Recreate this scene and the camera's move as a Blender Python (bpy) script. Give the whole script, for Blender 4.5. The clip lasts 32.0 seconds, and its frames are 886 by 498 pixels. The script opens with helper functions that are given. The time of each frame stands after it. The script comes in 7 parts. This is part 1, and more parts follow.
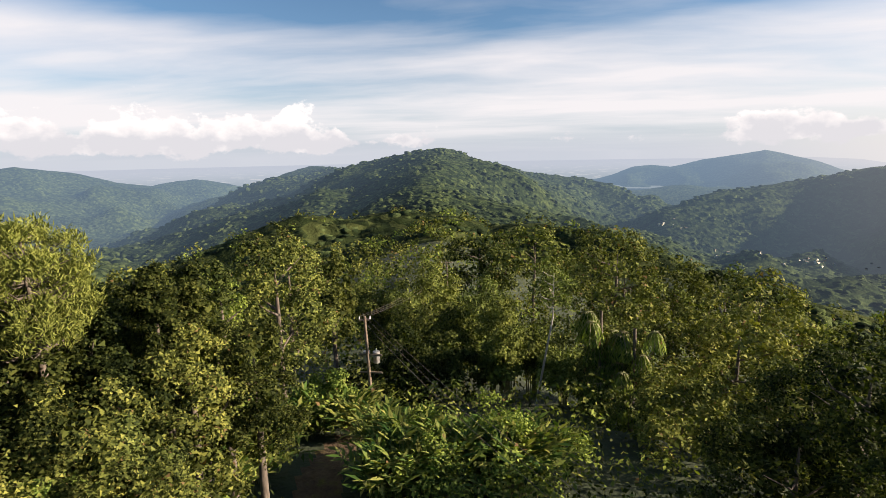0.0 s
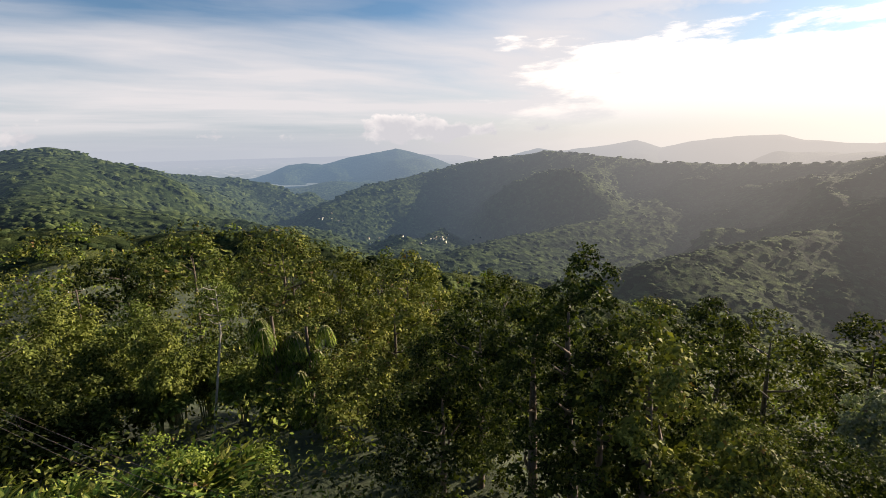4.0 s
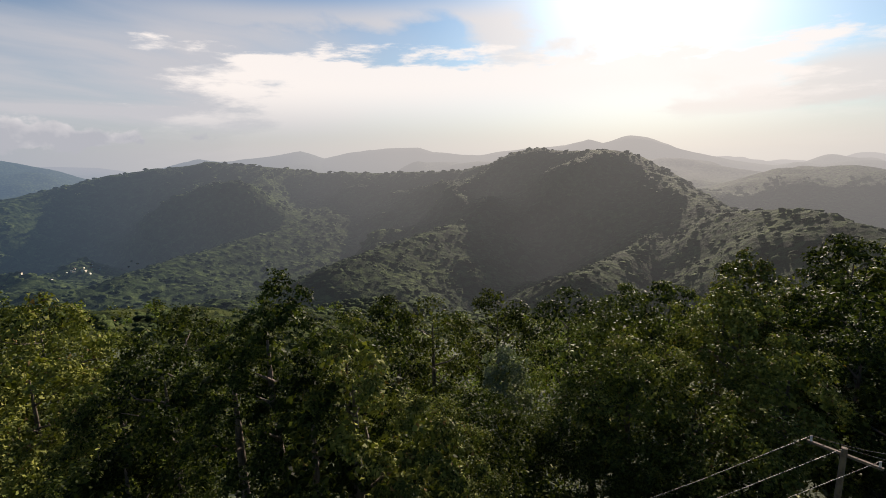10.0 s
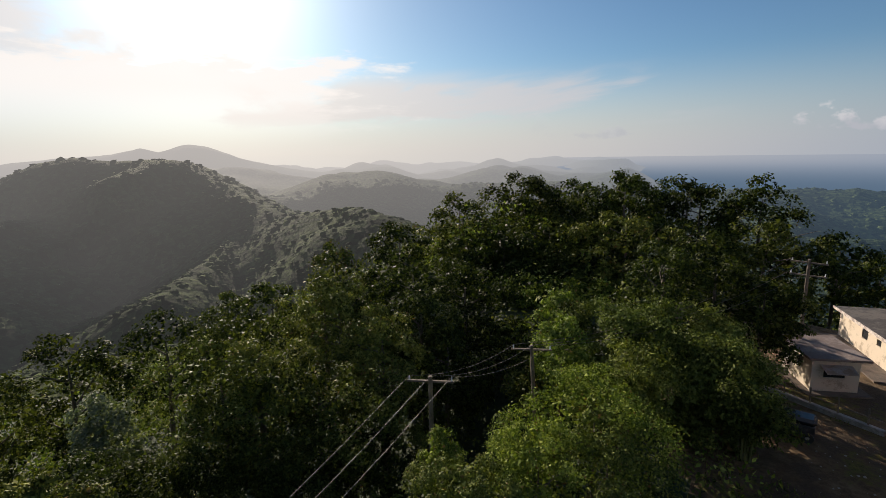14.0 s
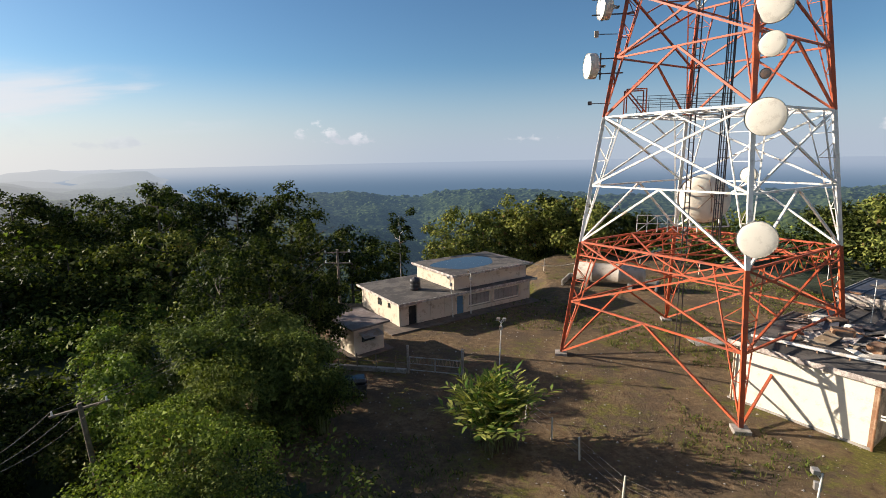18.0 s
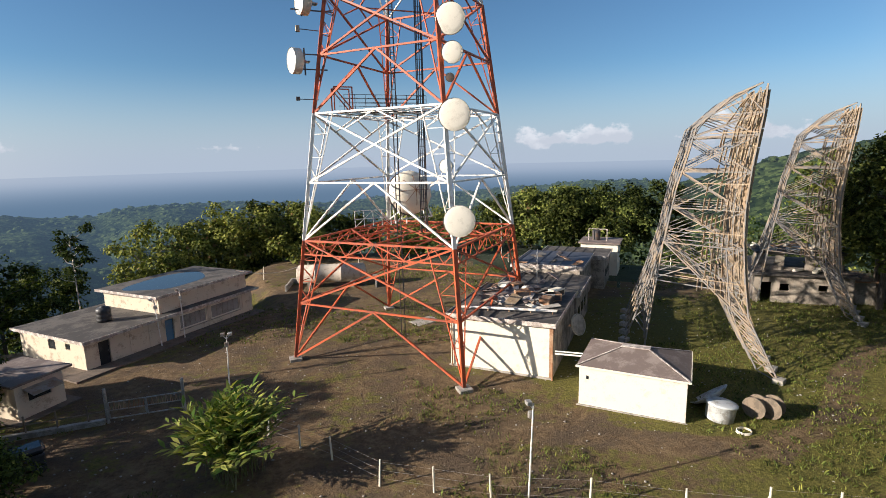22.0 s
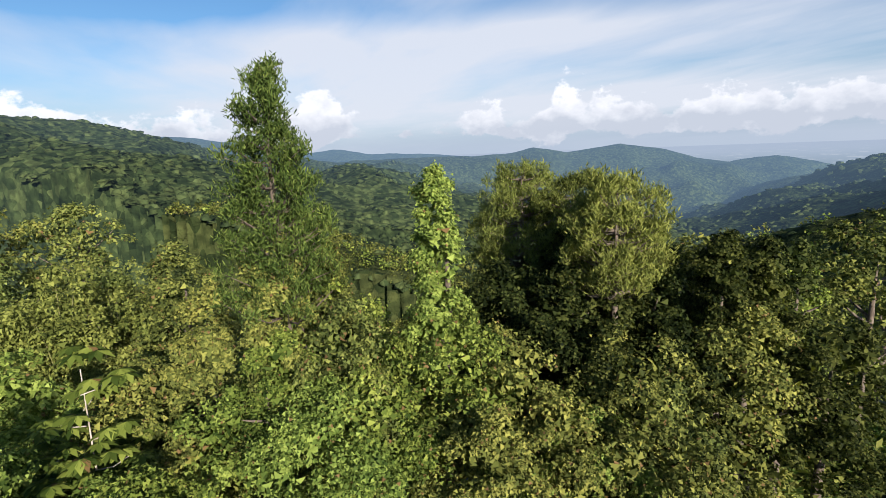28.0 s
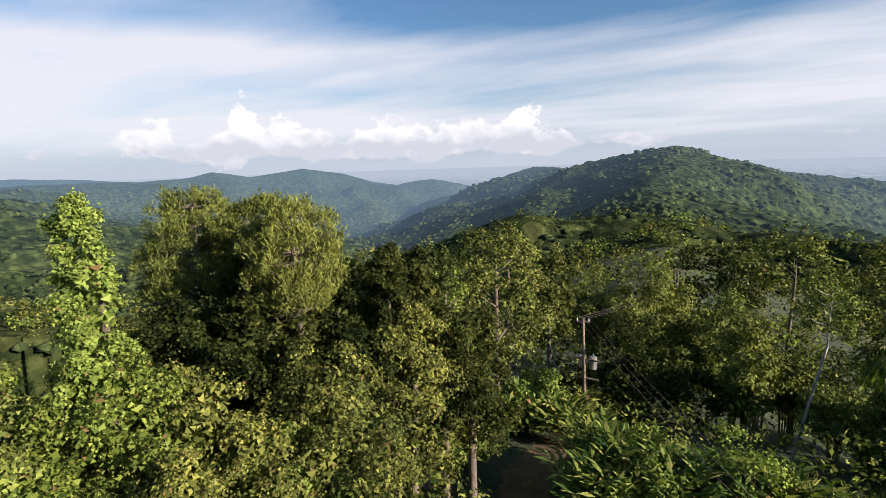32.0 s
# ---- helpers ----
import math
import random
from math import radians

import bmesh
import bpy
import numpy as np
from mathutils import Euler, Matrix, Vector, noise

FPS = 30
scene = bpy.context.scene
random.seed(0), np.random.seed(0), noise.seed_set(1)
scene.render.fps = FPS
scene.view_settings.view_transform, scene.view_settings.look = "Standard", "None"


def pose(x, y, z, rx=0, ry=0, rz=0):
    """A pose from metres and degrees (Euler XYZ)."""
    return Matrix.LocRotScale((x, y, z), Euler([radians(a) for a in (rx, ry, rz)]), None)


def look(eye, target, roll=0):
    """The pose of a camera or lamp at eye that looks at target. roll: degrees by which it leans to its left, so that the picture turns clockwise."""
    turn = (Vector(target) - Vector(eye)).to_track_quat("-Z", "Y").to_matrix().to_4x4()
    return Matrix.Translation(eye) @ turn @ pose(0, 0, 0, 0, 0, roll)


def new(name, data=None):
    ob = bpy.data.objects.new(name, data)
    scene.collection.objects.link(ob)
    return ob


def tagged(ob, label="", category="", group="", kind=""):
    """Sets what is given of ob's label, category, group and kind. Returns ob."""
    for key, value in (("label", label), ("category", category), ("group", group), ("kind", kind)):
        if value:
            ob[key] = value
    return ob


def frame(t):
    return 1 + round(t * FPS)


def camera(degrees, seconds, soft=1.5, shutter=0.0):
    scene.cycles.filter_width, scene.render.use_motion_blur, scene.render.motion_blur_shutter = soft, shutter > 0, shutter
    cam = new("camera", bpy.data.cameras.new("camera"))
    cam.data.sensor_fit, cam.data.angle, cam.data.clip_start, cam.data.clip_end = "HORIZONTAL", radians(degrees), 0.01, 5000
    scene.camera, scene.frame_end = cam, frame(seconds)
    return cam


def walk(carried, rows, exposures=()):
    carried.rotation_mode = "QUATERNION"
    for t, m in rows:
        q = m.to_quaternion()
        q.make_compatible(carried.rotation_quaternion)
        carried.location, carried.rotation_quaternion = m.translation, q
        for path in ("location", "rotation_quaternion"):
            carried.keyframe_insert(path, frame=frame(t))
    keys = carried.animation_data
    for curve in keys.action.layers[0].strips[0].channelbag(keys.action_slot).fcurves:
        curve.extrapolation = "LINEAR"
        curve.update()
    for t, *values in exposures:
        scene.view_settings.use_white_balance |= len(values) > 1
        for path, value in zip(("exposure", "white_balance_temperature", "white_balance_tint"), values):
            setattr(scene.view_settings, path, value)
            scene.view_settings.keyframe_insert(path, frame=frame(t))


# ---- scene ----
cam = camera(82.5, 32.0, soft=0.6)


def view(x, y, z, yaw, pitch, roll):
    """A level heading, then the tilt, then the roll."""
    return pose(x, y, z, 90 + pitch, 0, yaw) @ pose(0, 0, 0, 0, 0, roll)


PATH = [
    (0, view(-1.74, -0.22, 15.36, 7.00, -10.60, -1.12)),
    (0.5, view(-1.60, -0.13, 15.33, 3.52, -10.71, -1.22)),
    (1, view(-1.56, -0.06, 15.32, -7.30, -11.01, -1.47)),
    (1.5, view(-1.60, -0.11, 15.37, -15.38, -11.23, -1.54)),
    (2, view(-1.55, -0.19, 15.42, -19.08, -11.34, -1.50)),
    (2.5, view(-1.49, -0.23, 15.49, -21.75, -11.41, -1.50)),
    (3, view(-1.44, -0.22, 15.56, -24.45, -11.48, -1.46)),
    (3.5, view(-1.43, -0.24, 15.62, -27.47, -11.51, -1.41)),
    (5.5, view(-1.29, -0.20, 15.81, -37.02, -11.58, -1.44)),
    (6, view(-1.25, -0.24, 15.80, -39.69, -11.58, -1.45)),
    (6.5, view(-1.31, -0.28, 15.83, -43.69, -11.61, -1.40)),
    (7, view(-1.37, -0.36, 15.89, -47.42, -11.59, -1.37)),
    (7.5, view(-1.36, -0.42, 15.91, -50.46, -11.53, -1.30)),
    (8, view(-1.35, -0.38, 15.96, -53.95, -11.44, -1.28)),
    (8.5, view(-1.37, -0.36, 16.02, -57.06, -11.36, -1.17)),
    (9, view(-1.50, -0.37, 16.11, -59.84, -11.27, -1.14)),
    (9.5, view(-1.70, -0.34, 16.18, -62.56, -11.15, -1.04)),
    (10, view(-1.92, -0.27, 16.19, -66.26, -11.11, -1.04)),
    (10.5, view(-2.13, -0.19, 16.18, -70.98, -11.08, -0.97)),
    (11, view(-2.29, -0.05, 16.13, -76.57, -11.03, -0.97)),
    (11.5, view(-2.39, 0.07, 16.06, -82.09, -11.03, -0.91)),
    (12, view(-2.43, 0.27, 16.01, -90.14, -11.07, -1.00)),
    (12.5, view(-2.44, 0.49, 15.94, -95.67, -11.04, -0.95)),
    (13, view(-2.43, 0.74, 15.92, -101.73, -10.98, -0.94)),
    (13.5, view(-2.35, 0.97, 15.92, -107.21, -10.93, -1.01)),
    (15.5, view(-1.82, 1.50, 15.98, -129.29, -10.73, -0.85)),
    (16, view(-1.75, 1.59, 15.98, -135.78, -10.56, -0.84)),
    (16.5, view(-1.59, 1.65, 15.97, -143.87, -10.56, -0.89)),
    (17, view(-1.49, 1.61, 15.96, -149.77, -10.54, -0.95)),
    (17.5, view(-1.40, 1.53, 15.89, -156.94, -10.59, -1.02)),
    (18, view(-1.28, 1.44, 15.81, -162.48, -10.63, -1.09)),
    (18.5, view(-1.12, 1.36, 15.70, -167.02, -10.59, -1.15)),
    (19, view(-0.95, 1.30, 15.58, -172.52, -10.57, -1.18)),
    (19.5, view(-0.81, 1.24, 15.48, -179.11, -10.64, -1.33)),
    (20, view(-0.68, 1.16, 15.33, -184.06, -10.59, -1.42)),
    (20.5, view(-0.51, 1.08, 15.15, -189.96, -10.60, -1.55)),
    (21, view(-0.39, 0.99, 15.02, -194.05, -10.56, -1.62)),
    (21.5, view(-0.41, 0.82, 14.94, -194.48, -10.42, -1.54)),
    (22, view(-0.49, 0.59, 14.88, -194.64, -10.27, -1.48)),
    (22.5, view(-0.68, 0.39, 14.79, -198.40, -10.18, -1.42)),
    (23, view(-0.94, 0.21, 14.69, -209.35, -10.27, -1.62)),
    (23.5, view(-1.24, -0.01, 14.52, -223.27, -10.35, -1.97)),
    (24, view(-1.49, -0.07, 14.44, -231.87, -10.50, -2.15)),
    (24.5, view(-1.80, -0.06, 14.39, -237.25, -10.43, -2.13)),
    (25, view(-2.14, 0.05, 14.38, -243.65, -10.42, -2.04)),
    (25.5, view(-2.40, 0.18, 14.44, -253.82, -10.55, -2.18)),
    (27.5, view(-2.97, 0.65, 14.81, -286.50, -11.28, -2.61)),
    (28, view(-2.98, 0.81, 14.84, -293.80, -11.34, -2.40)),
    (28.5, view(-2.95, 0.93, 14.88, -300.84, -11.31, -2.18)),
    (29, view(-2.91, 1.05, 14.88, -308.37, -11.23, -2.14)),
    (29.5, view(-2.83, 1.11, 14.88, -315.28, -11.10, -2.08)),
    (30, view(-2.69, 1.11, 14.88, -321.97, -10.99, -2.14)),
    (30.5, view(-2.60, 1.07, 14.87, -326.99, -10.82, -2.13)),
    (31, view(-2.52, 1.00, 14.87, -327.72, -10.46, -2.03)),
    (31.5, view(-2.36, 0.86, 14.87, -327.94, -10.15, -1.95)),
    (32, view(-2.26, 0.72, 14.86, -328.21, -9.89, -1.87)),
]
EXPOSURES = [
    (0, 1.3, 6950, 17), (3, 1.15, 6950, 17), (6, 0.95, 6850, 17), (9, 0.66, 6600, 16), (13, 0.56, 6550, 15), (16, 0.78, 6400, 13),
    (19, 1.05, 6250, 12), (25, 0.95, 6080, 12), (28, 1.08, 6080, 13), (32, 1.2, 6420, 16),
]
walk(cam, PATH, EXPOSURES)

# ---- sky and sun ----
SUN_AZ, SUN_EL = radians(88), radians(20)
world = bpy.data.worlds.new("sky")
scene.world = world
world.use_nodes = True


class Graph:
    """A short way to write node trees."""

    def __init__(self, tree):
        self.tree = tree
        tree.nodes.clear()

    def node(self, kind, *ins, **props):
        n = self.tree.nodes.new(kind)
        for key, value in props.items():
            setattr(n, key, value)
        for i, value in enumerate(ins):
            self.plug(value, n.inputs[i])
        return n

    def plug(self, value, socket):
        if value is None:
            return
        if isinstance(value, bpy.types.NodeSocket):
            self.tree.links.new(value, socket)
        else:
            socket.default_value = value

    def math(self, op, a, b=None, c=None, clamp=False):
        n = self.node("ShaderNodeMath", a, b, c, operation=op)
        n.use_clamp = clamp
        return n.outputs[0]

    def vec(self, op, a, b=None, scale=None):
        n = self.node("ShaderNodeVectorMath", operation=op)
        self.plug(a, n.inputs[0])
        self.plug(b, n.inputs[1])
        self.plug(scale, n.inputs[3])
        return n.outputs["Value"] if op in ("DOT_PRODUCT", "LENGTH") else n.outputs[0]

    def smooth(self, value, lo, hi, a=0.0, b=1.0):
        n = self.node("ShaderNodeMapRange", interpolation_type="SMOOTHSTEP")
        for key, v in (("Value", value), ("From Min", lo), ("From Max", hi), ("To Min", a), ("To Max", b)):
            self.plug(v, n.inputs[key])
        return n.outputs[0]

    def mix(self, fac, a, b, blend="MIX"):
        n = self.node("ShaderNodeMix", data_type="RGBA", blend_type=blend)
        self.plug(fac, n.inputs[0])
        self.plug(a, n.inputs[6])
        self.plug(b, n.inputs[7])
        return n.outputs[2]

    def noise(self, vector, scale, detail=4.0, rough=0.55, out=0):
        n = self.node("ShaderNodeTexNoise")
        self.plug(vector, n.inputs["Vector"])
        n.inputs["Scale"].default_value = scale
        n.inputs["Detail"].default_value = detail
        n.inputs["Roughness"].default_value = rough
        return n.outputs[out]

    def ramp(self, fac, *stops):
        n = self.node("ShaderNodeValToRGB", fac)
        while len(n.color_ramp.elements) < len(stops):
            n.color_ramp.elements.new(0.5)
        for e, (at, col) in zip(n.color_ramp.elements, stops):
            e.position, e.color = at, (*col, 1)
        return n.outputs[0]

    def xyz(self, v):
        return self.node("ShaderNodeSeparateXYZ", v).outputs

    def join(self, x, y, z):
        return self.node("ShaderNodeCombineXYZ", x, y, z).outputs[0]


SUN_WAY = Vector((math.sin(SUN_AZ) * math.cos(SUN_EL), math.cos(SUN_AZ) * math.cos(SUN_EL), math.sin(SUN_EL)))


def build_sky():
    g = Graph(world.node_tree)
    way = g.node("ShaderNodeTexCoord").outputs["Generated"]
    sky = g.node("ShaderNodeTexSky", sky_type="NISHITA", sun_disc=False, sun_elevation=SUN_EL, sun_rotation=SUN_AZ,
                 altitude=600.0, air_density=1.0, dust_density=0.5, ozone_density=1.6).outputs[0]
    sky = g.mix(1.0, sky, (0.74, 1.0, 1.15, 1), "MULTIPLY")
    x, y, z = g.xyz(way)
    az = g.math("ARCTAN2", x, y)
    el = g.math("ARCSINE", z)
    sun = g.vec("DOT_PRODUCT", way, tuple(SUN_WAY))
    # thin sheet of high cloud, seen from below on a plane
    zz = g.math("ADD", g.math("MAXIMUM", z, 0.0), 0.075)
    plane = g.join(g.math("DIVIDE", x, zz), g.math("DIVIDE", y, zz), 0.0)
    bend = g.noise(plane, 0.35, 3.0, out=1)
    wavy = g.vec("ADD", plane, g.vec("SCALE", bend, scale=1.4))
    streak = g.noise(g.vec("MULTIPLY", wavy, (0.42, 1.0, 1.0)), 0.50, 7.0, 0.52)
    broad = g.noise(g.vec("MULTIPLY", plane, (0.5, 1.0, 1.0)), 0.23, 2.0)
    side = g.smooth(g.math("COSINE", g.math("SUBTRACT", az, radians(-27))), -0.22, 0.42)
    veil = g.math("MULTIPLY", g.smooth(el, radians(14.5), radians(11.0)), g.smooth(el, radians(0.5), radians(4.5), 0.35, 1.0))
    sheet = g.math("ADD", g.math("MULTIPLY", veil, 0.78), g.math("MULTIPLY", g.math("SUBTRACT", streak, 0.5), 3.4))
    sheet = g.math("ADD", sheet, g.math("MULTIPLY", g.math("SUBTRACT", broad, 0.5), 2.4))
    sheet = g.math("MULTIPLY", g.math("ADD", sheet, 0.05, clamp=True), side, clamp=True)
    sheet = g.math("MULTIPLY", sheet, g.smooth(el, radians(0.5), radians(3.5), 0.15, 1.0))
    wisp = g.math("MULTIPLY", g.smooth(streak, 0.56, 0.66), g.smooth(el, radians(2.0), radians(4.0)))
    wisp = g.math("MULTIPLY", wisp, g.smooth(el, radians(9.0), radians(6.5)))
    wisp = g.math("MULTIPLY", wisp, g.smooth(g.math("COSINE", g.math("SUBTRACT", az, radians(98))), 0.70, 0.86))
    sheet = g.math("MAXIMUM", sheet, g.math("MULTIPLY", wisp, 0.9))
    plume = g.math("MULTIPLY", g.smooth(streak, 0.50, 0.57), g.smooth(el, radians(7.0), radians(9.5)))
    plume = g.math("MULTIPLY", plume, g.smooth(el, radians(16.0), radians(13.0)))
    plume = g.math("MULTIPLY", plume, g.smooth(g.math("COSINE", g.math("SUBTRACT", az, radians(64))), 0.80, 0.95))
    sheet = g.math("MAXIMUM", sheet, g.math("MULTIPLY", plume, 0.85))
    # bright bank of cloud under the sun, ragged at its ends
    off = g.math("MULTIPLY", g.math("ABSOLUTE", g.math("SUBTRACT", az, radians(73))), 1.0 / radians(34))
    torn = g.noise(g.join(g.math("MULTIPLY", az, 1.0), g.math("MULTIPLY", el, 4.2), 1.7), 7.0, 8.0, 0.62)
    top = g.math("SUBTRACT", el, g.math("MULTIPLY", g.math("SUBTRACT", torn, 0.5), radians(9.0)))
    bank = g.math("MULTIPLY", g.smooth(top, radians(10.2), radians(8.8)), g.smooth(el, radians(1.0), radians(7.0), 0.05, 1.0))
    bank = g.math("MULTIPLY", bank, g.smooth(g.math("SUBTRACT", g.math("MULTIPLY", torn, 1.1), off), -0.46, -0.20))
    # heaped clouds low over the horizon, with flat grey bases
    flat = g.join(az, g.math("MULTIPLY", el, 1.3), 0.3)
    heap = g.noise(flat, 9.0, 9.0, 0.60)
    group = g.noise(g.join(az, 0.0, 4.0), 3.6, 2.0)
    west = g.smooth(g.math("COSINE", g.math("SUBTRACT", az, radians(-66))), 0.3, 0.9, 0.0, 1.0)
    foot = g.math("MULTIPLY", g.math("MAXIMUM", g.math("SUBTRACT", radians(1.5), el), 0.0), 9.0)
    high = g.math("MULTIPLY", g.math("MAXIMUM", g.math("SUBTRACT", el, radians(1.5)), 0.0), g.math("SUBTRACT", 5.0, g.math("MULTIPLY", west, 2.1)))
    heap = g.math("ADD", heap, g.math("MULTIPLY", g.math("SUBTRACT", group, 0.5), 0.75))
    heap = g.math("ADD", heap, g.math("MULTIPLY", west, 0.07))
    heap = g.math("SUBTRACT", g.math("SUBTRACT", heap, foot), high)
    puff = g.smooth(heap, 0.50, 0.57)
    inner = g.smooth(heap, 0.52, 0.74)
    lit = g.math("ADD", g.smooth(el, radians(0.8), radians(5.2)), g.math("MULTIPLY", g.math("SUBTRACT", g.noise(flat, 26.0, 5.0), 0.5), 1.5), clamp=True)
    lit = g.math("SUBTRACT", lit, g.math("MULTIPLY", inner, 0.25), clamp=True)
    white = g.mix(lit, (6.4, 6.7, 7.2, 1), (11.4, 11.2, 10.9, 1))
    veil = g.math("POWER", g.math("MAXIMUM", sun, 0.0), 9.0)
    cirrus = g.mix(veil, (7.9, 8.1, 8.4, 1), (14.0, 12.8, 11.2, 1))
    paler = g.mix(g.smooth(sun, 0.2, 0.95), (5.0, 5.7, 6.7, 1), (8.8, 8.5, 8.1, 1))
    hazed = g.mix(g.smooth(el, radians(10.0), radians(-0.5), 0.0, 0.92), sky, paler)
    glow = g.math("ADD", g.math("POWER", g.math("MAXIMUM", sun, 0.0), 60.0), g.math("MULTIPLY", g.math("POWER", g.math("MAXIMUM", sun, 0.0), 10.0), 0.20))
    hazed = g.mix(1.0, hazed, g.mix(glow, (0, 0, 0, 1), (13.0, 12.4, 11.4, 1)), "ADD")
    all_sky = g.mix(g.math("MULTIPLY", sheet, 0.92), hazed, cirrus)
    all_sky = g.mix(g.math("MULTIPLY", bank, 0.90), all_sky, (14.0, 13.4, 12.4, 1))
    puff = g.math("MULTIPLY", puff, g.smooth(sun, 0.55, 0.85, 0.9, 0.0))
    all_sky = g.mix(puff, all_sky, white)
    back = g.node("ShaderNodeBackground", all_sky, 0.047)
    g.node("ShaderNodeOutputWorld", back.outputs[0])


build_sky()
lamp = bpy.data.lights.new("sun", "SUN")
lamp.energy, lamp.angle, lamp.color = 5.0, radians(0.6), (1.0, 0.87, 0.70)
sun_lamp = new("sun", lamp)
sun_lamp.matrix_world = look(SUN_WAY * 100, (0, 0, 0))

# ---- materials ----
MATS = {}


def material(name):
    m = bpy.data.materials.new(name)
    m.use_nodes = True
    MATS[name] = m
    return m, Graph(m.node_tree)


def surface(g, colour, rough=0.8, metal=0.0, bump=None, depth=0.02, strength=0.6, spec=0.5):
    p = g.node("ShaderNodeBsdfPrincipled")
    g.plug(colour, p.inputs["Base Color"])
    g.plug(rough, p.inputs["Roughness"])
    g.plug(metal, p.inputs["Metallic"])
    p.inputs["Specular IOR Level"].default_value = spec
    if bump is not None:
        b = g.node("ShaderNodeBump")
        b.inputs["Strength"].default_value = strength
        b.inputs["Distance"].default_value = depth
        g.plug(bump, b.inputs["Height"])
        g.plug(b.outputs[0], p.inputs["Normal"])
    return p.outputs[0]


def finish(g, shader):
    g.node("ShaderNodeOutputMaterial", shader)


def spot(g, scale, detail=5.0, rough=0.6, vector=None):
    where = vector if vector is not None else g.node("ShaderNodeNewGeometry").outputs["Position"]
    return g.noise(where, scale, detail, rough)


def leaf_material(name, dark, mid, light, through_light=0.35, rough=0.5, patch=0.55, shine=1.0, dry=0.0):
    """Leaves: each differs a little, larger patches and whole plants differ too; light shines through."""
    m, g = material(name)
    geo = g.node("ShaderNodeNewGeometry")
    whole = g.node("ShaderNodeObjectInfo").outputs["Random"]
    mixed = g.math("ADD", g.math("MULTIPLY", geo.outputs["Random Per Island"], 0.55),
                   g.math("MULTIPLY", g.noise(geo.outputs["Position"], patch, 3.0), 0.75))
    mixed = g.math("ADD", mixed, g.math("MULTIPLY", g.math("SUBTRACT", whole, 0.5), 0.26))
    col = g.ramp(mixed, (0.28, dark), (0.60, mid), (0.95, light))
    cool = g.smooth(g.math("FRACT", g.math("MULTIPLY", whole, 7.3)), 0.3, 0.9, 0.0, 0.30)
    col = g.mix(cool, col, g.mix(1.0, col, (0.70, 0.98, 1.25, 1), "MULTIPLY"))
    if dry:
        col = g.mix(g.math("GREATER_THAN", g.math("FRACT", g.math("MULTIPLY", geo.outputs["Random Per Island"], 13.7)), 1.0 - dry), col, (0.150, 0.098, 0.042, 1))
    p = surface(g, col, rough, spec=0.02)
    t = g.node("ShaderNodeBsdfTranslucent", g.mix(1.0, col, (1.4 * shine, 1.55 * shine, 0.5 * shine, 1), "MULTIPLY")).outputs[0]
    finish(g, g.node("ShaderNodeMixShader", through_light, p, t).outputs[0])
    return m


leaf_material("leaf_deep", (0.006, 0.010, 0.004), (0.026, 0.035, 0.009), (0.092, 0.102, 0.026), 0.16, shine=1.5)
leaf_material("leaf_fresh", (0.028, 0.048, 0.010), (0.112, 0.150, 0.028), (0.265, 0.310, 0.064), 0.18, dry=0.015)
leaf_material("leaf_olive", (0.024, 0.032, 0.010), (0.094, 0.110, 0.026), (0.235, 0.238, 0.056), 0.12, dry=0.025)
leaf_material("leaf_bamboo", (0.026, 0.036, 0.011), (0.096, 0.116, 0.026), (0.200, 0.222, 0.054), 0.14)
leaf_material("leaf_pine", (0.018, 0.032, 0.009), (0.056, 0.090, 0.020), (0.135, 0.175, 0.042), 0.12)
leaf_material("leaf_dry", (0.060, 0.040, 0.018), (0.125, 0.085, 0.036), (0.200, 0.150, 0.068), 0.20)
leaf_material("leaf_pale", (0.07, 0.085, 0.055), (0.15, 0.17, 0.11), (0.32, 0.33, 0.24), 0.18)
leaf_material("leaf_lily", (0.022, 0.052, 0.014), (0.080, 0.135, 0.030), (0.290, 0.290, 0.080), 0.22, 0.38)

m, g = material("bark")
geo = g.node("ShaderNodeNewGeometry").outputs["Position"]
n = g.noise(g.vec("MULTIPLY", geo, (6, 6, 1.4)), 2.0, 6.0)
finish(g, surface(g, g.ramp(n, (0.3, (0.05, 0.038, 0.028)), (0.7, (0.16, 0.13, 0.10))), 0.9, bump=n, depth=0.02))
m, g = material("bark_pale")
geo = g.node("ShaderNodeNewGeometry").outputs["Position"]
n = g.noise(g.vec("MULTIPLY", geo, (4, 4, 1.0)), 2.0, 6.0)
finish(g, surface(g, g.ramp(n, (0.3, (0.22, 0.19, 0.15)), (0.7, (0.50, 0.46, 0.40))), 0.85, bump=n, depth=0.02))

# forest floor and distant canopy
m, g = material("forest_floor")
n = spot(g, 0.5)
finish(g, surface(g, g.ramp(n, (0.3, (0.012, 0.022, 0.008)), (0.55, (0.030, 0.045, 0.014)), (0.8, (0.055, 0.050, 0.025))), 0.95,
                  bump=spot(g, 3.0), depth=0.2))


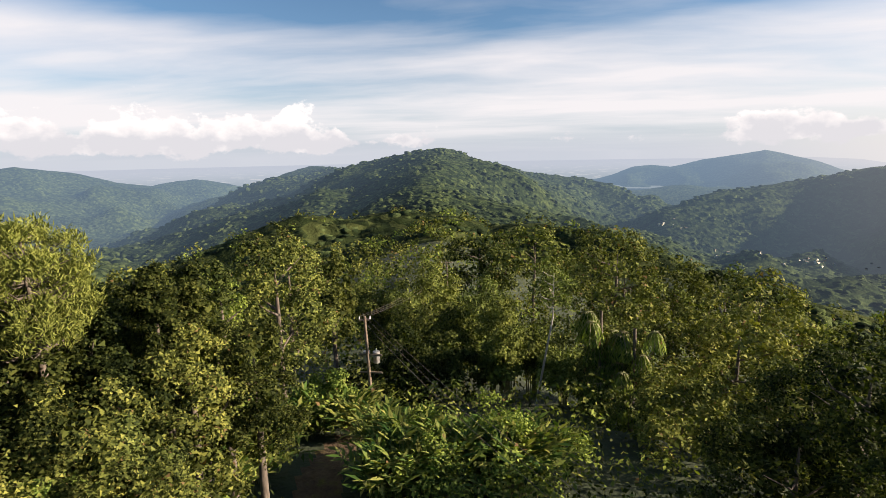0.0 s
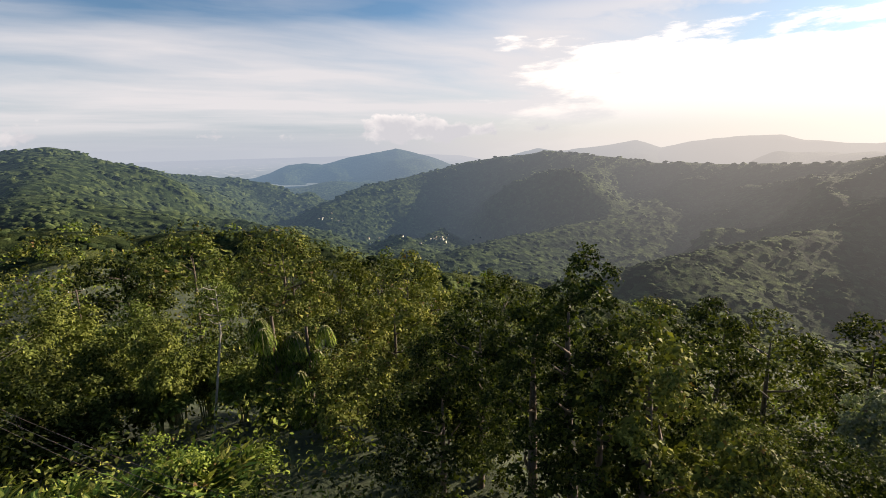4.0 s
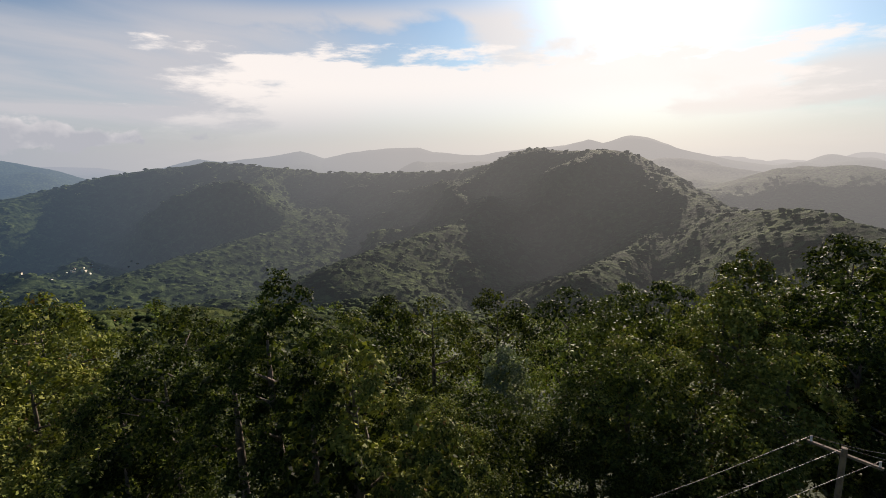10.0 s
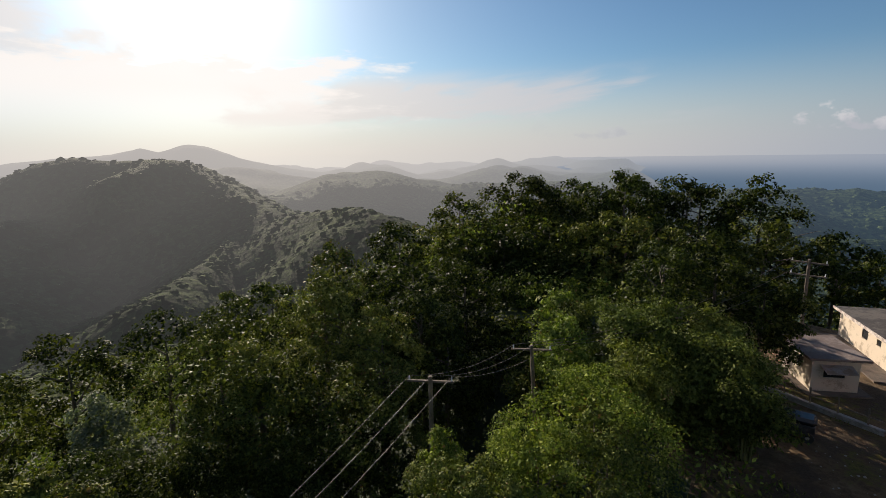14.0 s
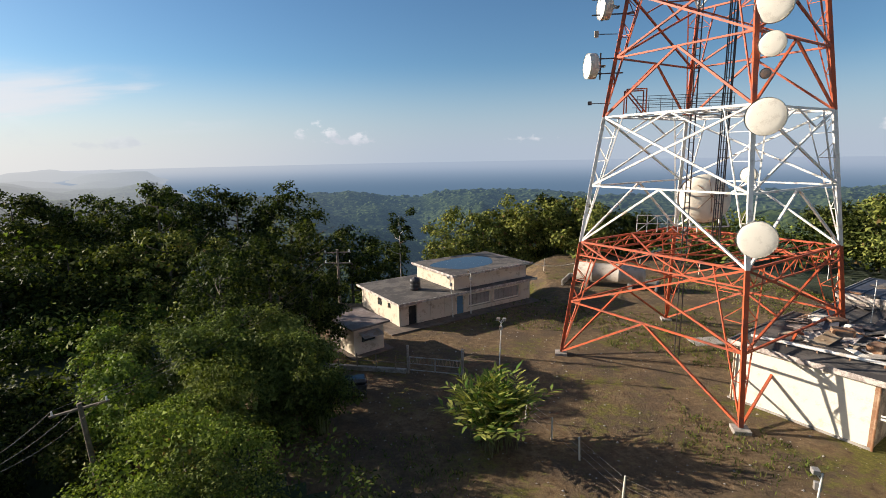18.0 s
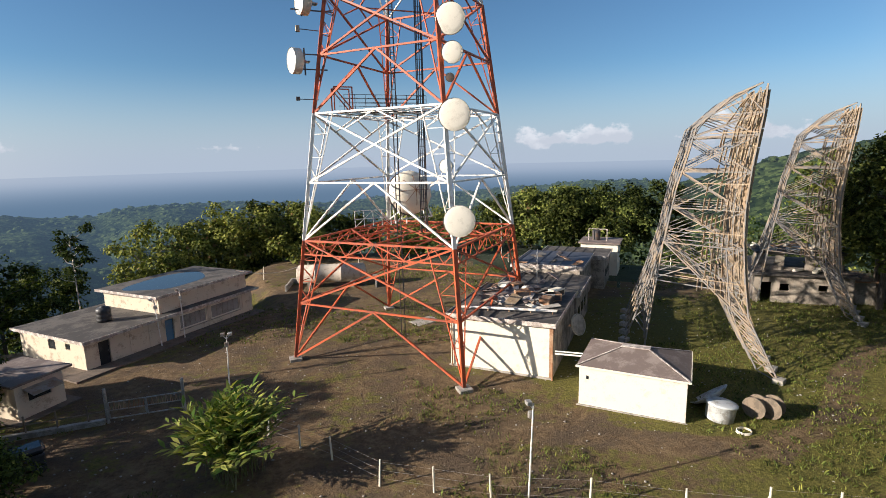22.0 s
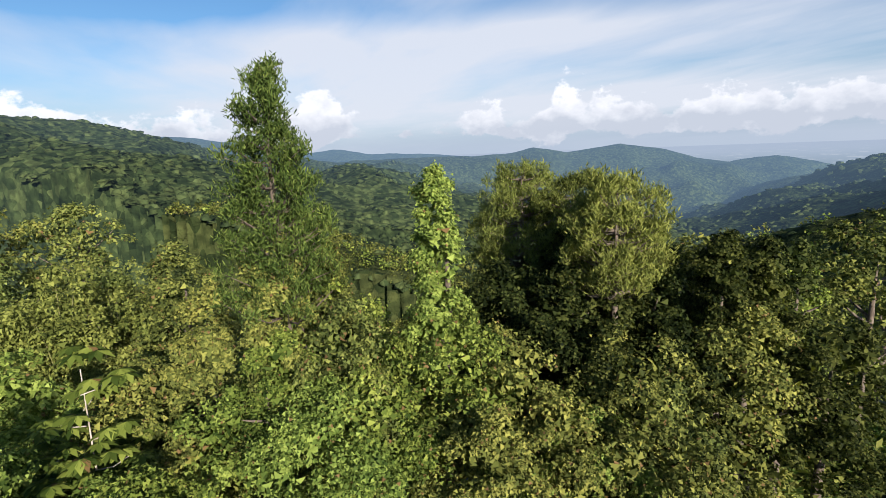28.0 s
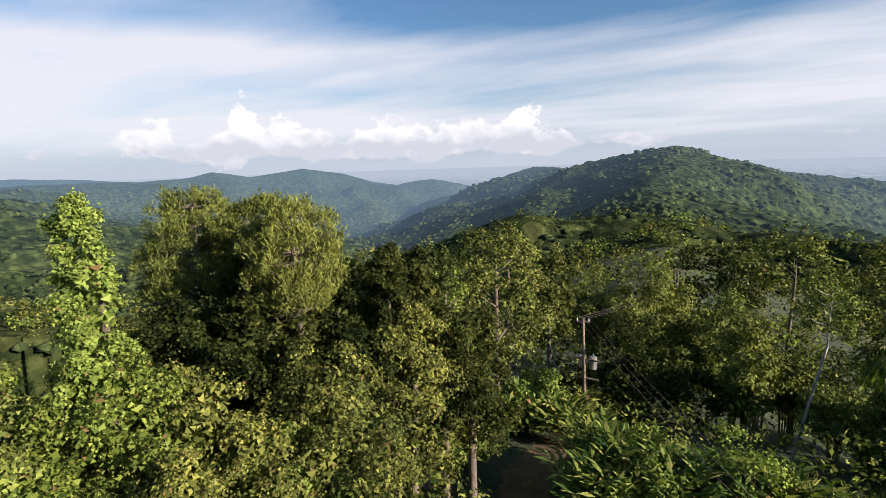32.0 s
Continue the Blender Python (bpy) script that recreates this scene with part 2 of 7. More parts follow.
def canopy_material(name, far):
    """Treetops. far: of the distant hills, with bright haze painted on as a glow, the more the farther."""
    m, g = material(name)
    geo = g.node("ShaderNodeNewGeometry")
    pos = geo.outputs["Position"]
    cell = g.node("ShaderNodeTexVoronoi", pos)
    cell.inputs["Scale"].default_value = 0.13
    hue = g.xyz(cell.outputs["Color"])[0]
    mixed = g.math("ADD", g.math("MULTIPLY", hue, 0.45), g.math("MULTIPLY", g.noise(pos, 0.009, 6.0, 0.65), 0.50))
    mixed = g.math("ADD", mixed, g.math("MULTIPLY", g.noise(pos, 0.6 if not far else 0.10, 4.0, 0.7), 0.30))
    mixed = g.math("ADD", mixed, g.math("MULTIPLY", geo.outputs["Random Per Island"], 0.26 if far else 0.0))
    mixed = g.math("ADD", mixed, -0.11 if far else 0.02)
    if far:
        col = g.ramp(mixed, (0.36, (0.011, 0.019, 0.008)), (0.58, (0.034, 0.052, 0.019)), (0.80, (0.072, 0.096, 0.034)))
    else:
        col = g.ramp(mixed, (0.35, (0.009, 0.016, 0.007)), (0.60, (0.028, 0.040, 0.014)), (0.85, (0.065, 0.078, 0.026)))
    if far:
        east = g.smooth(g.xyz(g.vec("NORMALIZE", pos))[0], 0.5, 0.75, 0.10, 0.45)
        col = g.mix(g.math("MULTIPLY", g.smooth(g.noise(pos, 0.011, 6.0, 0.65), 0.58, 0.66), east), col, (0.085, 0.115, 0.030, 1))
    # shade between the crowns painted in: colour darkens toward the cell edges
    gap_shade = g.node("ShaderNodeTexVoronoi", pos)
    gap_shade.inputs["Scale"].default_value = 0.12
    col = g.mix(g.smooth(gap_shade.outputs["Distance"], 0.30, 0.75, 0.0, 0.45), col, (0.004, 0.008, 0.005, 1))
    dome = g.node("ShaderNodeTexVoronoi", g.vec("ADD", pos, g.vec("SCALE", g.noise(pos, 0.25, 2.0, out=1), scale=3.0)), feature="SMOOTH_F1")
    dome.inputs["Scale"].default_value = 0.11
    relief = g.math("SUBTRACT", g.math("MULTIPLY", g.noise(pos, 0.5, 4.0, 0.7), 0.45), dome.outputs["Distance"])
    shader = surface(g, col, 0.9, bump=relief, depth=2.6, strength=1.0, spec=0.02)
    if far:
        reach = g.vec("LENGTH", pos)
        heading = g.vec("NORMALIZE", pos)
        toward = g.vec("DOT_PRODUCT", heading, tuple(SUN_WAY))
        # haze painted as emission: brighter toward the sun, stronger with distance
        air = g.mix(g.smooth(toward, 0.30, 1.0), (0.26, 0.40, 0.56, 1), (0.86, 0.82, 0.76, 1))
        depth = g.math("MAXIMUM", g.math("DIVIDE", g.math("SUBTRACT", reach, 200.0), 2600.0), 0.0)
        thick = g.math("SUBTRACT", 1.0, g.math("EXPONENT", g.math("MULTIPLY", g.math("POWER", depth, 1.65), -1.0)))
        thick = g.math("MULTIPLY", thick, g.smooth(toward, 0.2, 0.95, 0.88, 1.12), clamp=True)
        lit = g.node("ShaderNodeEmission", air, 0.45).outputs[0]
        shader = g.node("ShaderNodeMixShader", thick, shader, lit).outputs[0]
    finish(g, shader)


canopy_material("canopy_near", False)
canopy_material("canopy_hazed", True)

m, g = material("sea")
pos = g.node("ShaderNodeNewGeometry").outputs["Position"]
reach = g.vec("LENGTH", pos)
sea = surface(g, (0.03, 0.07, 0.11, 1), 0.35, bump=g.noise(pos, 0.02, 4.0), depth=3.0, strength=0.3)
# haze painted into sea and plain as emission, paler far off and sunward
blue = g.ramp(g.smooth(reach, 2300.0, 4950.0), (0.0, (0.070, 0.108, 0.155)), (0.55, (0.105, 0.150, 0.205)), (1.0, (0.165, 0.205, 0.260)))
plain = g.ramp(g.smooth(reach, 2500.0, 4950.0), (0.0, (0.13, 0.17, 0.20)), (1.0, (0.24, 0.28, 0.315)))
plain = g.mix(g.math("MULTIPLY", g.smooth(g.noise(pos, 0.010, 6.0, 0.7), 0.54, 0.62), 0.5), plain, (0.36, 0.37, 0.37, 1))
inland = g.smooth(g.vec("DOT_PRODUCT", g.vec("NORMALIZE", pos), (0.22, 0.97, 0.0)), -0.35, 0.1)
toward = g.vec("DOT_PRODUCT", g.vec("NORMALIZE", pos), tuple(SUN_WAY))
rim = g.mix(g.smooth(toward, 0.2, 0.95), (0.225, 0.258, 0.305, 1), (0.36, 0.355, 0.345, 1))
haze_tint = g.mix(g.smooth(reach, 2600.0, 4980.0, 0.0, 0.93), g.mix(inland, blue, plain), rim)
lit = g.node("ShaderNodeEmission", haze_tint).outputs[0]
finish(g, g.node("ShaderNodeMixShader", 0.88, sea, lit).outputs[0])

m, g = material("yard")
pos = g.node("ShaderNodeNewGeometry").outputs["Position"]
grain, patchy, grassy = g.noise(pos, 7.0, 9.0, 0.75), g.noise(pos, 0.30, 6.0, 0.65), g.noise(pos, 0.20, 8.0, 0.68)
speck = g.noise(pos, 1.6, 8.0, 0.75)
dirt = g.ramp(speck, (0.30, (0.058, 0.037, 0.020)), (0.50, (0.142, 0.096, 0.052)), (0.72, (0.255, 0.182, 0.105)))
dirt = g.mix(g.smooth(patchy, 0.45, 0.60), dirt, g.ramp(grain, (0.3, (0.052, 0.036, 0.023)), (0.7, (0.138, 0.100, 0.064))))
turf = g.ramp(g.noise(pos, 5.0, 8.0, 0.75), (0.30, (0.034, 0.042, 0.010)), (0.55, (0.130, 0.120, 0.025)), (0.75, (0.250, 0.210, 0.054)))
much = g.math("ADD", g.math("MULTIPLY", grassy, 0.8), g.math("MULTIPLY", speck, 0.40))
# turf covers the western half; a worn track bends through it
x, y, z = g.xyz(pos)
flat = g.join(g.math("ADD", x, g.math("MULTIPLY", patchy, 1.2)), g.math("ADD", y, g.math("MULTIPLY", grassy, 1.2)), 0.0)


def from_line(a, b):
    ab = Vector((b[0] - a[0], b[1] - a[1], 0))
    rel = g.vec("SUBTRACT", flat, (a[0], a[1], 0))
    s = g.math("DIVIDE", g.vec("DOT_PRODUCT", rel, tuple(ab)), ab.length_squared, clamp=True)
    return g.vec("LENGTH", g.vec("SUBTRACT", rel, g.vec("SCALE", tuple(ab), scale=s)))


TRACK = [(-4.2, -24.4), (-12.3, -21.5), (-16.3, -19.5), (-21.1, -17.2), (-25.1, -17.7), (-29.4, -19.6), (-33.2, -22.5), (-39.1, -24.9), (-49.4, -26.1)]
track = None
for a, b in zip(TRACK, TRACK[1:]):
    d = from_line(a, b)
    track = d if track is None else g.math("MINIMUM", track, d)
west = g.math("MULTIPLY", g.smooth(x, -9.0, -23.0), g.smooth(y, -48.0, -36.0))
much = g.math("ADD", much, g.math("MULTIPLY", west, 0.205))
much = g.math("SUBTRACT", much, g.math("MULTIPLY", g.smooth(track, 1.25, 0.5), 0.24))
col = g.mix(g.smooth(much, 0.62, 0.74, 0.0, 0.9), dirt, turf)
finish(g, surface(g, col, 0.97, bump=g.math("ADD", grain, g.math("MULTIPLY", speck, 2.0)), depth=0.10, strength=0.9, spec=0.2))


def painted(name, colour, worn, rough=0.6, amount=0.35, scale=1.5, metal=0.0):
    m, g = material(name)
    a, b = spot(g, scale, 6.0, 0.65), spot(g, scale * 9, 4.0)
    fac = g.smooth(g.math("ADD", a, g.math("MULTIPLY", b, 0.3)), 0.78 - amount * 0.4, 0.95 - amount * 0.4)
    col = g.mix(fac, (*colour, 1), (*worn, 1))
    col = g.mix(g.math("MULTIPLY", b, 0.25), col, (*[c * 0.6 for c in colour], 1))
    finish(g, surface(g, col, rough, metal, bump=b, depth=0.006, strength=0.4))
    return m


painted("wall_cream", (0.60, 0.51, 0.39), (0.36, 0.29, 0.21), 0.85, 0.30)
painted("wall_white", (0.74, 0.68, 0.55), (0.60, 0.52, 0.40), 0.85, 0.24)
painted("roof_dark", (0.050, 0.044, 0.040), (0.125, 0.11, 0.095), 0.85, 0.5, 0.7)
painted("roof_brown", (0.15, 0.115, 0.10), (0.25, 0.205, 0.18), 0.8, 0.45, 0.9)
painted("fascia", (0.30, 0.25, 0.22), (0.62, 0.56, 0.50), 0.8, 0.5, 2.5)
painted("steel_orange", (0.48, 0.092, 0.026), (0.25, 0.065, 0.035), 0.6, 0.42, 1.2)
painted("steel_white", (0.74, 0.72, 0.67), (0.45, 0.38, 0.30), 0.55, 0.28, 1.2)
painted("steel_dark", (0.06, 0.055, 0.055), (0.14, 0.08, 0.05), 0.6, 0.4, 2.0)
painted("galvanised", (0.42, 0.40, 0.37), (0.30, 0.22, 0.15), 0.5, 0.45, 0.8, 0.5)
painted("rust", (0.26, 0.13, 0.065), (0.40, 0.27, 0.17), 0.85, 0.5, 1.1)
painted("mesh_tan", (0.29, 0.205, 0.125), (0.38, 0.30, 0.205), 0.75, 0.45, 0.7)
painted("steel_weathered", (0.16, 0.155, 0.15), (0.28, 0.21, 0.14), 0.7, 0.5, 0.8)
painted("blue_faded", (0.05, 0.056, 0.075), (0.10, 0.10, 0.11), 0.6, 0.4, 1.2)
# stains, with a darker base colour that stands in for shade
painted("wall_stain_shade", (0.36, 0.31, 0.25), (0.15, 0.125, 0.10), 0.9, 0.55, 1.0)
painted("dish_cover", (0.66, 0.62, 0.53), (0.54, 0.50, 0.42), 0.7, 0.3, 2.0)
painted("concrete", (0.36, 0.33, 0.29), (0.22, 0.20, 0.17), 0.9, 0.5, 2.0)
painted("door_blue", (0.07, 0.17, 0.27), (0.14, 0.2, 0.25), 0.6, 0.3)
painted("glass_dark", (0.02, 0.022, 0.025), (0.05, 0.05, 0.05), 0.25, 0.3)
painted("shutter", (0.30, 0.28, 0.25), (0.22, 0.2, 0.18), 0.7, 0.4)
painted("timber", (0.20, 0.155, 0.11), (0.12, 0.095, 0.07), 0.9, 0.5, 3.0)
painted("plastic_black", (0.03, 0.03, 0.032), (0.08, 0.08, 0.08), 0.5, 0.3)
painted("store_white", (0.70, 0.64, 0.53), (0.58, 0.51, 0.40), 0.85, 0.25)
painted("tank_tan", (0.46, 0.40, 0.33), (0.30, 0.25, 0.20), 0.7, 0.4)
painted("tank_grey", (0.52, 0.54, 0.54), (0.30, 0.29, 0.27), 0.6, 0.4, 2.0)
painted("apron", (0.150, 0.115, 0.088), (0.095, 0.075, 0.058), 0.95, 0.5, 1.4)
painted("ceramic", (0.75, 0.74, 0.70), (0.5, 0.48, 0.44), 0.3, 0.2)

# ---- land ----
EYE_Z = 15.5


def pt(az, d, el):
    """A place by its heading, distance and angle above the level, from the hovering height."""
    a = radians(az)
    return d * math.sin(a), d * math.cos(a), EYE_Z + d * math.tan(radians(el))


# crest lines of the ridges: heading, distance, angle; then how steeply they fall
RIDGES = [
    ("spur", 0.42, [(-11.9, 120, -16.2), (-9.7, 190, -11.9), (-6.7, 300, -8), (-8.5, 520, -5.9), (-9.4, 760, -3.2), (-7.4, 1140, 0.7), (-5.9, 1180, 0), (-4.2, 1230, -0.6), (-1.3, 1300, -1.2), (0.9, 1400, -1.8), (3.8, 1500, -2.4), (6.1, 1600, -2.5), (7.8, 1650, -3.4)]),
    ("cross_ridge", 0.45, [(-35.3, 330, -10.59), (-28.4, 330, -8.31), (-23.2, 330, -6.80), (-17.4, 330, -7.59), (-11.5, 340, -6.63), (-3.7, 320, -8.49), (3.6, 300, -8.64), (10.8, 270, -9.34), (17.0, 250, -11.88), (24.2, 260, -13.35), (32.7, 280, -15.30), (43.9, 300, -17.78)]),
    ("hill_shoulder", 0.40, [(-7.4, 1140, 0.65), (-9.3, 1150, 0.5), (-12.2, 1200, 0), (-14.5, 1300, -0.95), (-17.4, 1450, -1.55), (-19.7, 1700, -1.2), (-21.5, 1900, -0.95), (-22.6, 1900, -1.3), (-24.3, 1920, -2.1), (-27.9, 1950, -3.3)]),
    ("west_range", 0.30, [(-27.5, 2600, -3.2), (-29.8, 2580, -2.5), (-32.8, 2550, -1.9), (-36.8, 2500, -2.5), (-39.6, 2450, -2), (-42.5, 2420, -1), (-44.5, 2400, -0.8), (-46.8, 2380, -0.3), (-48.5, 2360, -0.7), (-52.2, 2320, -1.1), (-55.8, 2300, -0.5), (-58.8, 2250, -0.9), (-63, 2200, -1.1), (-71, 2050, -1.1), (-77.8, 1850, -1.2), (-88, 1350, -0.2), (-93.4, 1120, 1.4), (-97.9, 1030, 2.6), (-100.8, 1000, 3.35), (-104.7, 980, 3.7), (-108.1, 960, 4.1), (-110, 950, 4.6), (-111, 950, 3.6), (-113.9, 950, 2.6), (-117.4, 940, 1.6), (-121.4, 900, 1.1), (-129.7, 850, -0.5), (-143.1, 850, -4)]),
    ("hazy_west", 0.35, [(-62, 3000, -1.1), (-69.5, 3000, -0.6), (-74.4, 3000, -0.3), (-77.8, 3000, 0.2), (-80.7, 3000, 0), (-87.2, 2900, 1.1), (-89.8, 2800, 1.6), (-92.5, 2700, 2), (-97, 2600, 2.4), (-102, 2500, 1.5)]),
    ("north_mount", 0.33, [(8, 3000, -3.8), (9.2, 3000, -3.1), (11.9, 3000, -2.4), (13.6, 3000, -1.7), (15.2, 3000, -1.5), (17.2, 3000, -1.7), (19.5, 3000, -1.1), (22.5, 3000, -0.6), (25.2, 3000, -0.15), (27.3, 3000, -0.7), (28.9, 3000, -1.1), (31.5, 3000, -2.1), (34.1, 3000, -3)]),
    ("east_range", 0.52, [(16.8, 1250, -6.2), (21.8, 1350, -4.4), (27.3, 1450, -3.05), (32.8, 1500, -2), (36.9, 1500, -1.35), (39.5, 1500, -1.2), (41.8, 1500, -0.85), (44.5, 1500, -1), (49.1, 1500, -1.8), (52.7, 1500, -2.3), (58.4, 1480, -2.55), (61, 1460, -2.65), (65.3, 1420, -2.4), (68.2, 1380, -2.3), (72.6, 1320, -1.5), (74.6, 1280, -0.5), (76.8, 1260, -0.15), (79.8, 1230, -0.4), (82.7, 1200, -0.3), (85, 1170, -0.45), (86.1, 1150, -1.3), (87.8, 1120, -2.6), (90, 1060, -4.1), (92.9, 980, -5.6), (95.2, 900, -6.6), (98, 830, -6.35), (102.1, 760, -6.05), (105.6, 680, -7.2), (111.7, 580, -9.8)]),
    ("grassy_spur", 0.5, [(58, 1430, -4.2), (53.1, 1250, -6.6), (46.8, 1080, -8.6), (39, 950, -10.3), (31.4, 840, -12)]),
    ("peak_spur", 0.5, [(77.1, 1230, -1.7), (74, 1080, -5.9), (68, 930, -8.6), (61, 800, -10.6), (52.8, 680, -13)]),
    ("knob_spur", 0.5, [(91.2, 1000, -6), (88, 800, -10.6), (82, 640, -13.9)]),
    ("far_range", 0.75, [(35.5, 3700, -1.8), (40.9, 3680, -0.5), (43.6, 3660, -0.75), (47.2, 3640, -0.4), (50.9, 3620, 0.15), (53.4, 3600, -0.7), (56, 3580, -0.05), (59.9, 3560, 0.33), (63.7, 3540, 0.3), (65.3, 3520, -0.2), (68.1, 3500, -0.4), (70.5, 3480, -0.6), (74.6, 3460, -0.2), (79.8, 3440, 0.2), (82.4, 3420, 0.9), (83.8, 3400, 0.55), (86.2, 3380, 1.1), (88, 3360, 0.9), (90.1, 3340, 0.3), (92.4, 3320, -0.6), (95.8, 3300, -1.5), (99.2, 3280, -1.95), (102.9, 3260, -1.6), (106.1, 3240, -2.1), (109, 3220, -2.6), (113, 3200, -2), (116, 3180, -2.3), (118.4, 3160, -2.05), (120.8, 3140, -2.8), (125, 3120, -3.2), (131, 3100, -3.6)]),
    ("hazy_range", 0.75, [(58, 2900, -2.4), (65.9, 2900, -1.9), (70, 2850, -1.4), (77, 2800, -1.3), (84, 2700, -1.5), (86.6, 2600, -1.8), (91.2, 2500, -2.75), (95.8, 2400, -3.35), (100.3, 2300, -4.5), (106.8, 2300, -5.2)]),
    ("middle_range", 0.75, [(96, 2000, -5.3), (99.6, 1900, -4.7), (102.7, 1850, -4.3), (107.3, 1800, -4.35), (112, 1750, -5.3), (116.5, 1700, -5.8)]),
    ("coast_hills", 0.22, [(132, 1500, -5.2), (141, 1500, -4.6), (148.3, 1500, -4.1), (152, 1500, -3.95), (156.6, 1500, -4.7), (160.1, 1500, -4.8), (162.9, 1500, -4.15), (168.1, 1500, -4.1), (171, 1500, -4.4), (176.7, 1500, -4.6), (185, 1500, -4.6), (195, 1500, -4.2), (200.5, 1500, -3.6), (205, 1500, -3.5), (212.4, 1400, -3.1), (216.5, 1300, -2.95), (226, 1200, -3.6)]),
]
# the ridge on which the station stands, in metres
HOME = [(-72.9, -59.3, -5), (-46.4, -45.2, 0), (-13.1, -41.8, 0), (2.9, -26.7, 0), (0, -8, 0), (-2, 12, 0.3), (-8.9, 22.3, -0.6), (-10.2, 30.2, -3), (-13.2, 42.9, -7), (-15.7, 57.7, -12), (-16.6, 93, -19), (-25.2, 122, -22)]
KNOLL = [(4.7, -40.5, 0), (26.2, -33, 0), (45, -38.3, 0), (64, -46, 0), (90.2, -54.9, -6)]
YARD = [(-53, -37.2, 0), (-27.4, -26.2, 0), (-11.3, -24.6, 0), (7.4, -30, 0)]
BACK = [(-12.6, -46.8, 0), (-7.2, -71.6, 0), (-25.1, -82.8, -1), (-1.3, -101.5, -8)]


def to_line(x, y, pts):
    """Distance to a line of places, and the line's height there."""
    best, high = np.full(x.shape, 1e9), np.zeros(x.shape)
    for (ax, ay, az), (bx, by, bz) in zip(pts, pts[1:]):
        vx, vy = bx - ax, by - ay
        s = np.clip(((x - ax) * vx + (y - ay) * vy) / (vx * vx + vy * vy), 0, 1)
        d = np.hypot(x - ax - s * vx, y - ay - s * vy)
        closer = d < best
        best = np.where(closer, d, best)
        high = np.where(closer, az + s * (bz - az), high)
    return best, high


RNG = np.random.default_rng(7)
TABLE = RNG.random((256, 256))


def lattice(x, y):
    """Smooth value noise, one bump a metre."""
    i, j = np.floor(x).astype(int), np.floor(y).astype(int)
    u, v = x - i, y - j
    u, v = u * u * (3 - 2 * u), v * v * (3 - 2 * v)
    t = lambda a, b: TABLE[a & 255, b & 255]
    return (t(i, j) * (1 - u) + t(i + 1, j) * u) * (1 - v) + (t(i, j + 1) * (1 - u) + t(i + 1, j + 1) * u) * v - 0.5


def fractal(x, y, size, octaves=4):
    return sum(lattice(x / size * 2**k + 17.3 * k, y / size * 2**k - 9.1 * k) / 2**k for k in range(octaves))


def height(x, y):
    """The ground, or far off the top of the forest."""
    x, y = np.asarray(x, float), np.asarray(y, float)
    r = np.hypot(x, y)
    z = np.maximum(-0.30 * r - 6, np.where(y < -0.6 * r, -330.0, -235.0))
    z = np.where(r > 2600, np.maximum(z, -200.0), z)
    inland = np.clip((np.cos(np.arctan2(x, y) - radians(87)) - 0.62) / 0.08, 0, 1) * np.clip((r - 1300) / 300, 0, 1)
    inland = np.maximum(inland, np.clip((np.cos(np.arctan2(x, y) - radians(23)) - 0.90) / 0.04, 0, 0.66) * np.clip((r - 1700) / 300, 0, 1))
    z = np.where(inland > 0, np.maximum(z, -235 + inland * (125 + 110 * fractal(x + 300, y, 420.0, 3))), z)
    for _, fall, pts in RIDGES:
        d, h = to_line(x, y, [pt(*p) for p in pts])
        soft = 0.018 * r + 5.0
        d = np.sqrt(d * d + soft * soft) - soft
        gully = 0.30 - 1.5 * np.abs(fractal(x + 40, y - 70, 260.0, 2))
        rough = (fractal(x, y, 300.0, 3) * 0.34 + gully * 0.34) * np.minimum(d, 230.0) + fractal(x + 900, y, 110.0, 2) * np.minimum(d, 90.0) * 0.22
        z = np.maximum(z, h + fractal(x - 500, y, 170.0, 3) * np.clip((r - 500) / 60, 0, 9) - fall * d * (1.0 - 0.25 * np.minimum(d / 900, 1)) + rough)
    for pts, flat, fall in ((HOME, 15.0, 0.55), (KNOLL, 12.0, 0.5), (BACK, 14.0, 0.5), (YARD, 14.0, 0.6)):
        d, h = to_line(x, y, pts)
        z = np.maximum(z, h - fall * np.maximum(d - flat, 0) - 0.0)
    return z


def crowns(x, y, size, seed):
    """Domes of treetops on a jittered grid, 0 to 1."""
    rng = np.random.default_rng(seed)
    jit, big = rng.random((128, 128, 2)), 0.65 + 0.55 * rng.random((128, 128))
    i, j = np.floor(x / size).astype(int), np.floor(y / size).astype(int)
    out = np.zeros(x.shape)
    for di in (-1, 0, 1):
        for dj in (-1, 0, 1):
            a, b = (i + di) & 127, (j + dj) & 127
            cx, cy = (i + di + jit[a, b, 0]) * size, (j + dj + jit[a, b, 1]) * size
            q = 1 - ((x - cx) ** 2 + (y - cy) ** 2) / (0.85 * size * big[a, b]) ** 2
            out = np.maximum(out, np.sqrt(np.maximum(q, 0)) * big[a, b])
    return out


def sheet(name, radii, headings, lift):
    """A ring of ground round the hovering place."""
    rr, aa = np.meshgrid(radii, headings, indexing="ij")
    x, y = rr * np.sin(aa), rr * np.cos(aa)
    z = height(x, y) + lift(x, y, rr)
    nr, na = rr.shape
    co = np.stack([x, y, z], -1).reshape(-1, 3)
    i, j = np.meshgrid(np.arange(nr - 1), np.arange(na), indexing="ij")
    k = (j + 1) % na
    quads = np.stack([i * na + j, i * na + k, (i + 1) * na + k, (i + 1) * na + j], -1).reshape(-1, 4)[:, ::-1]
    return quick_mesh(name, co, quads), co, quads


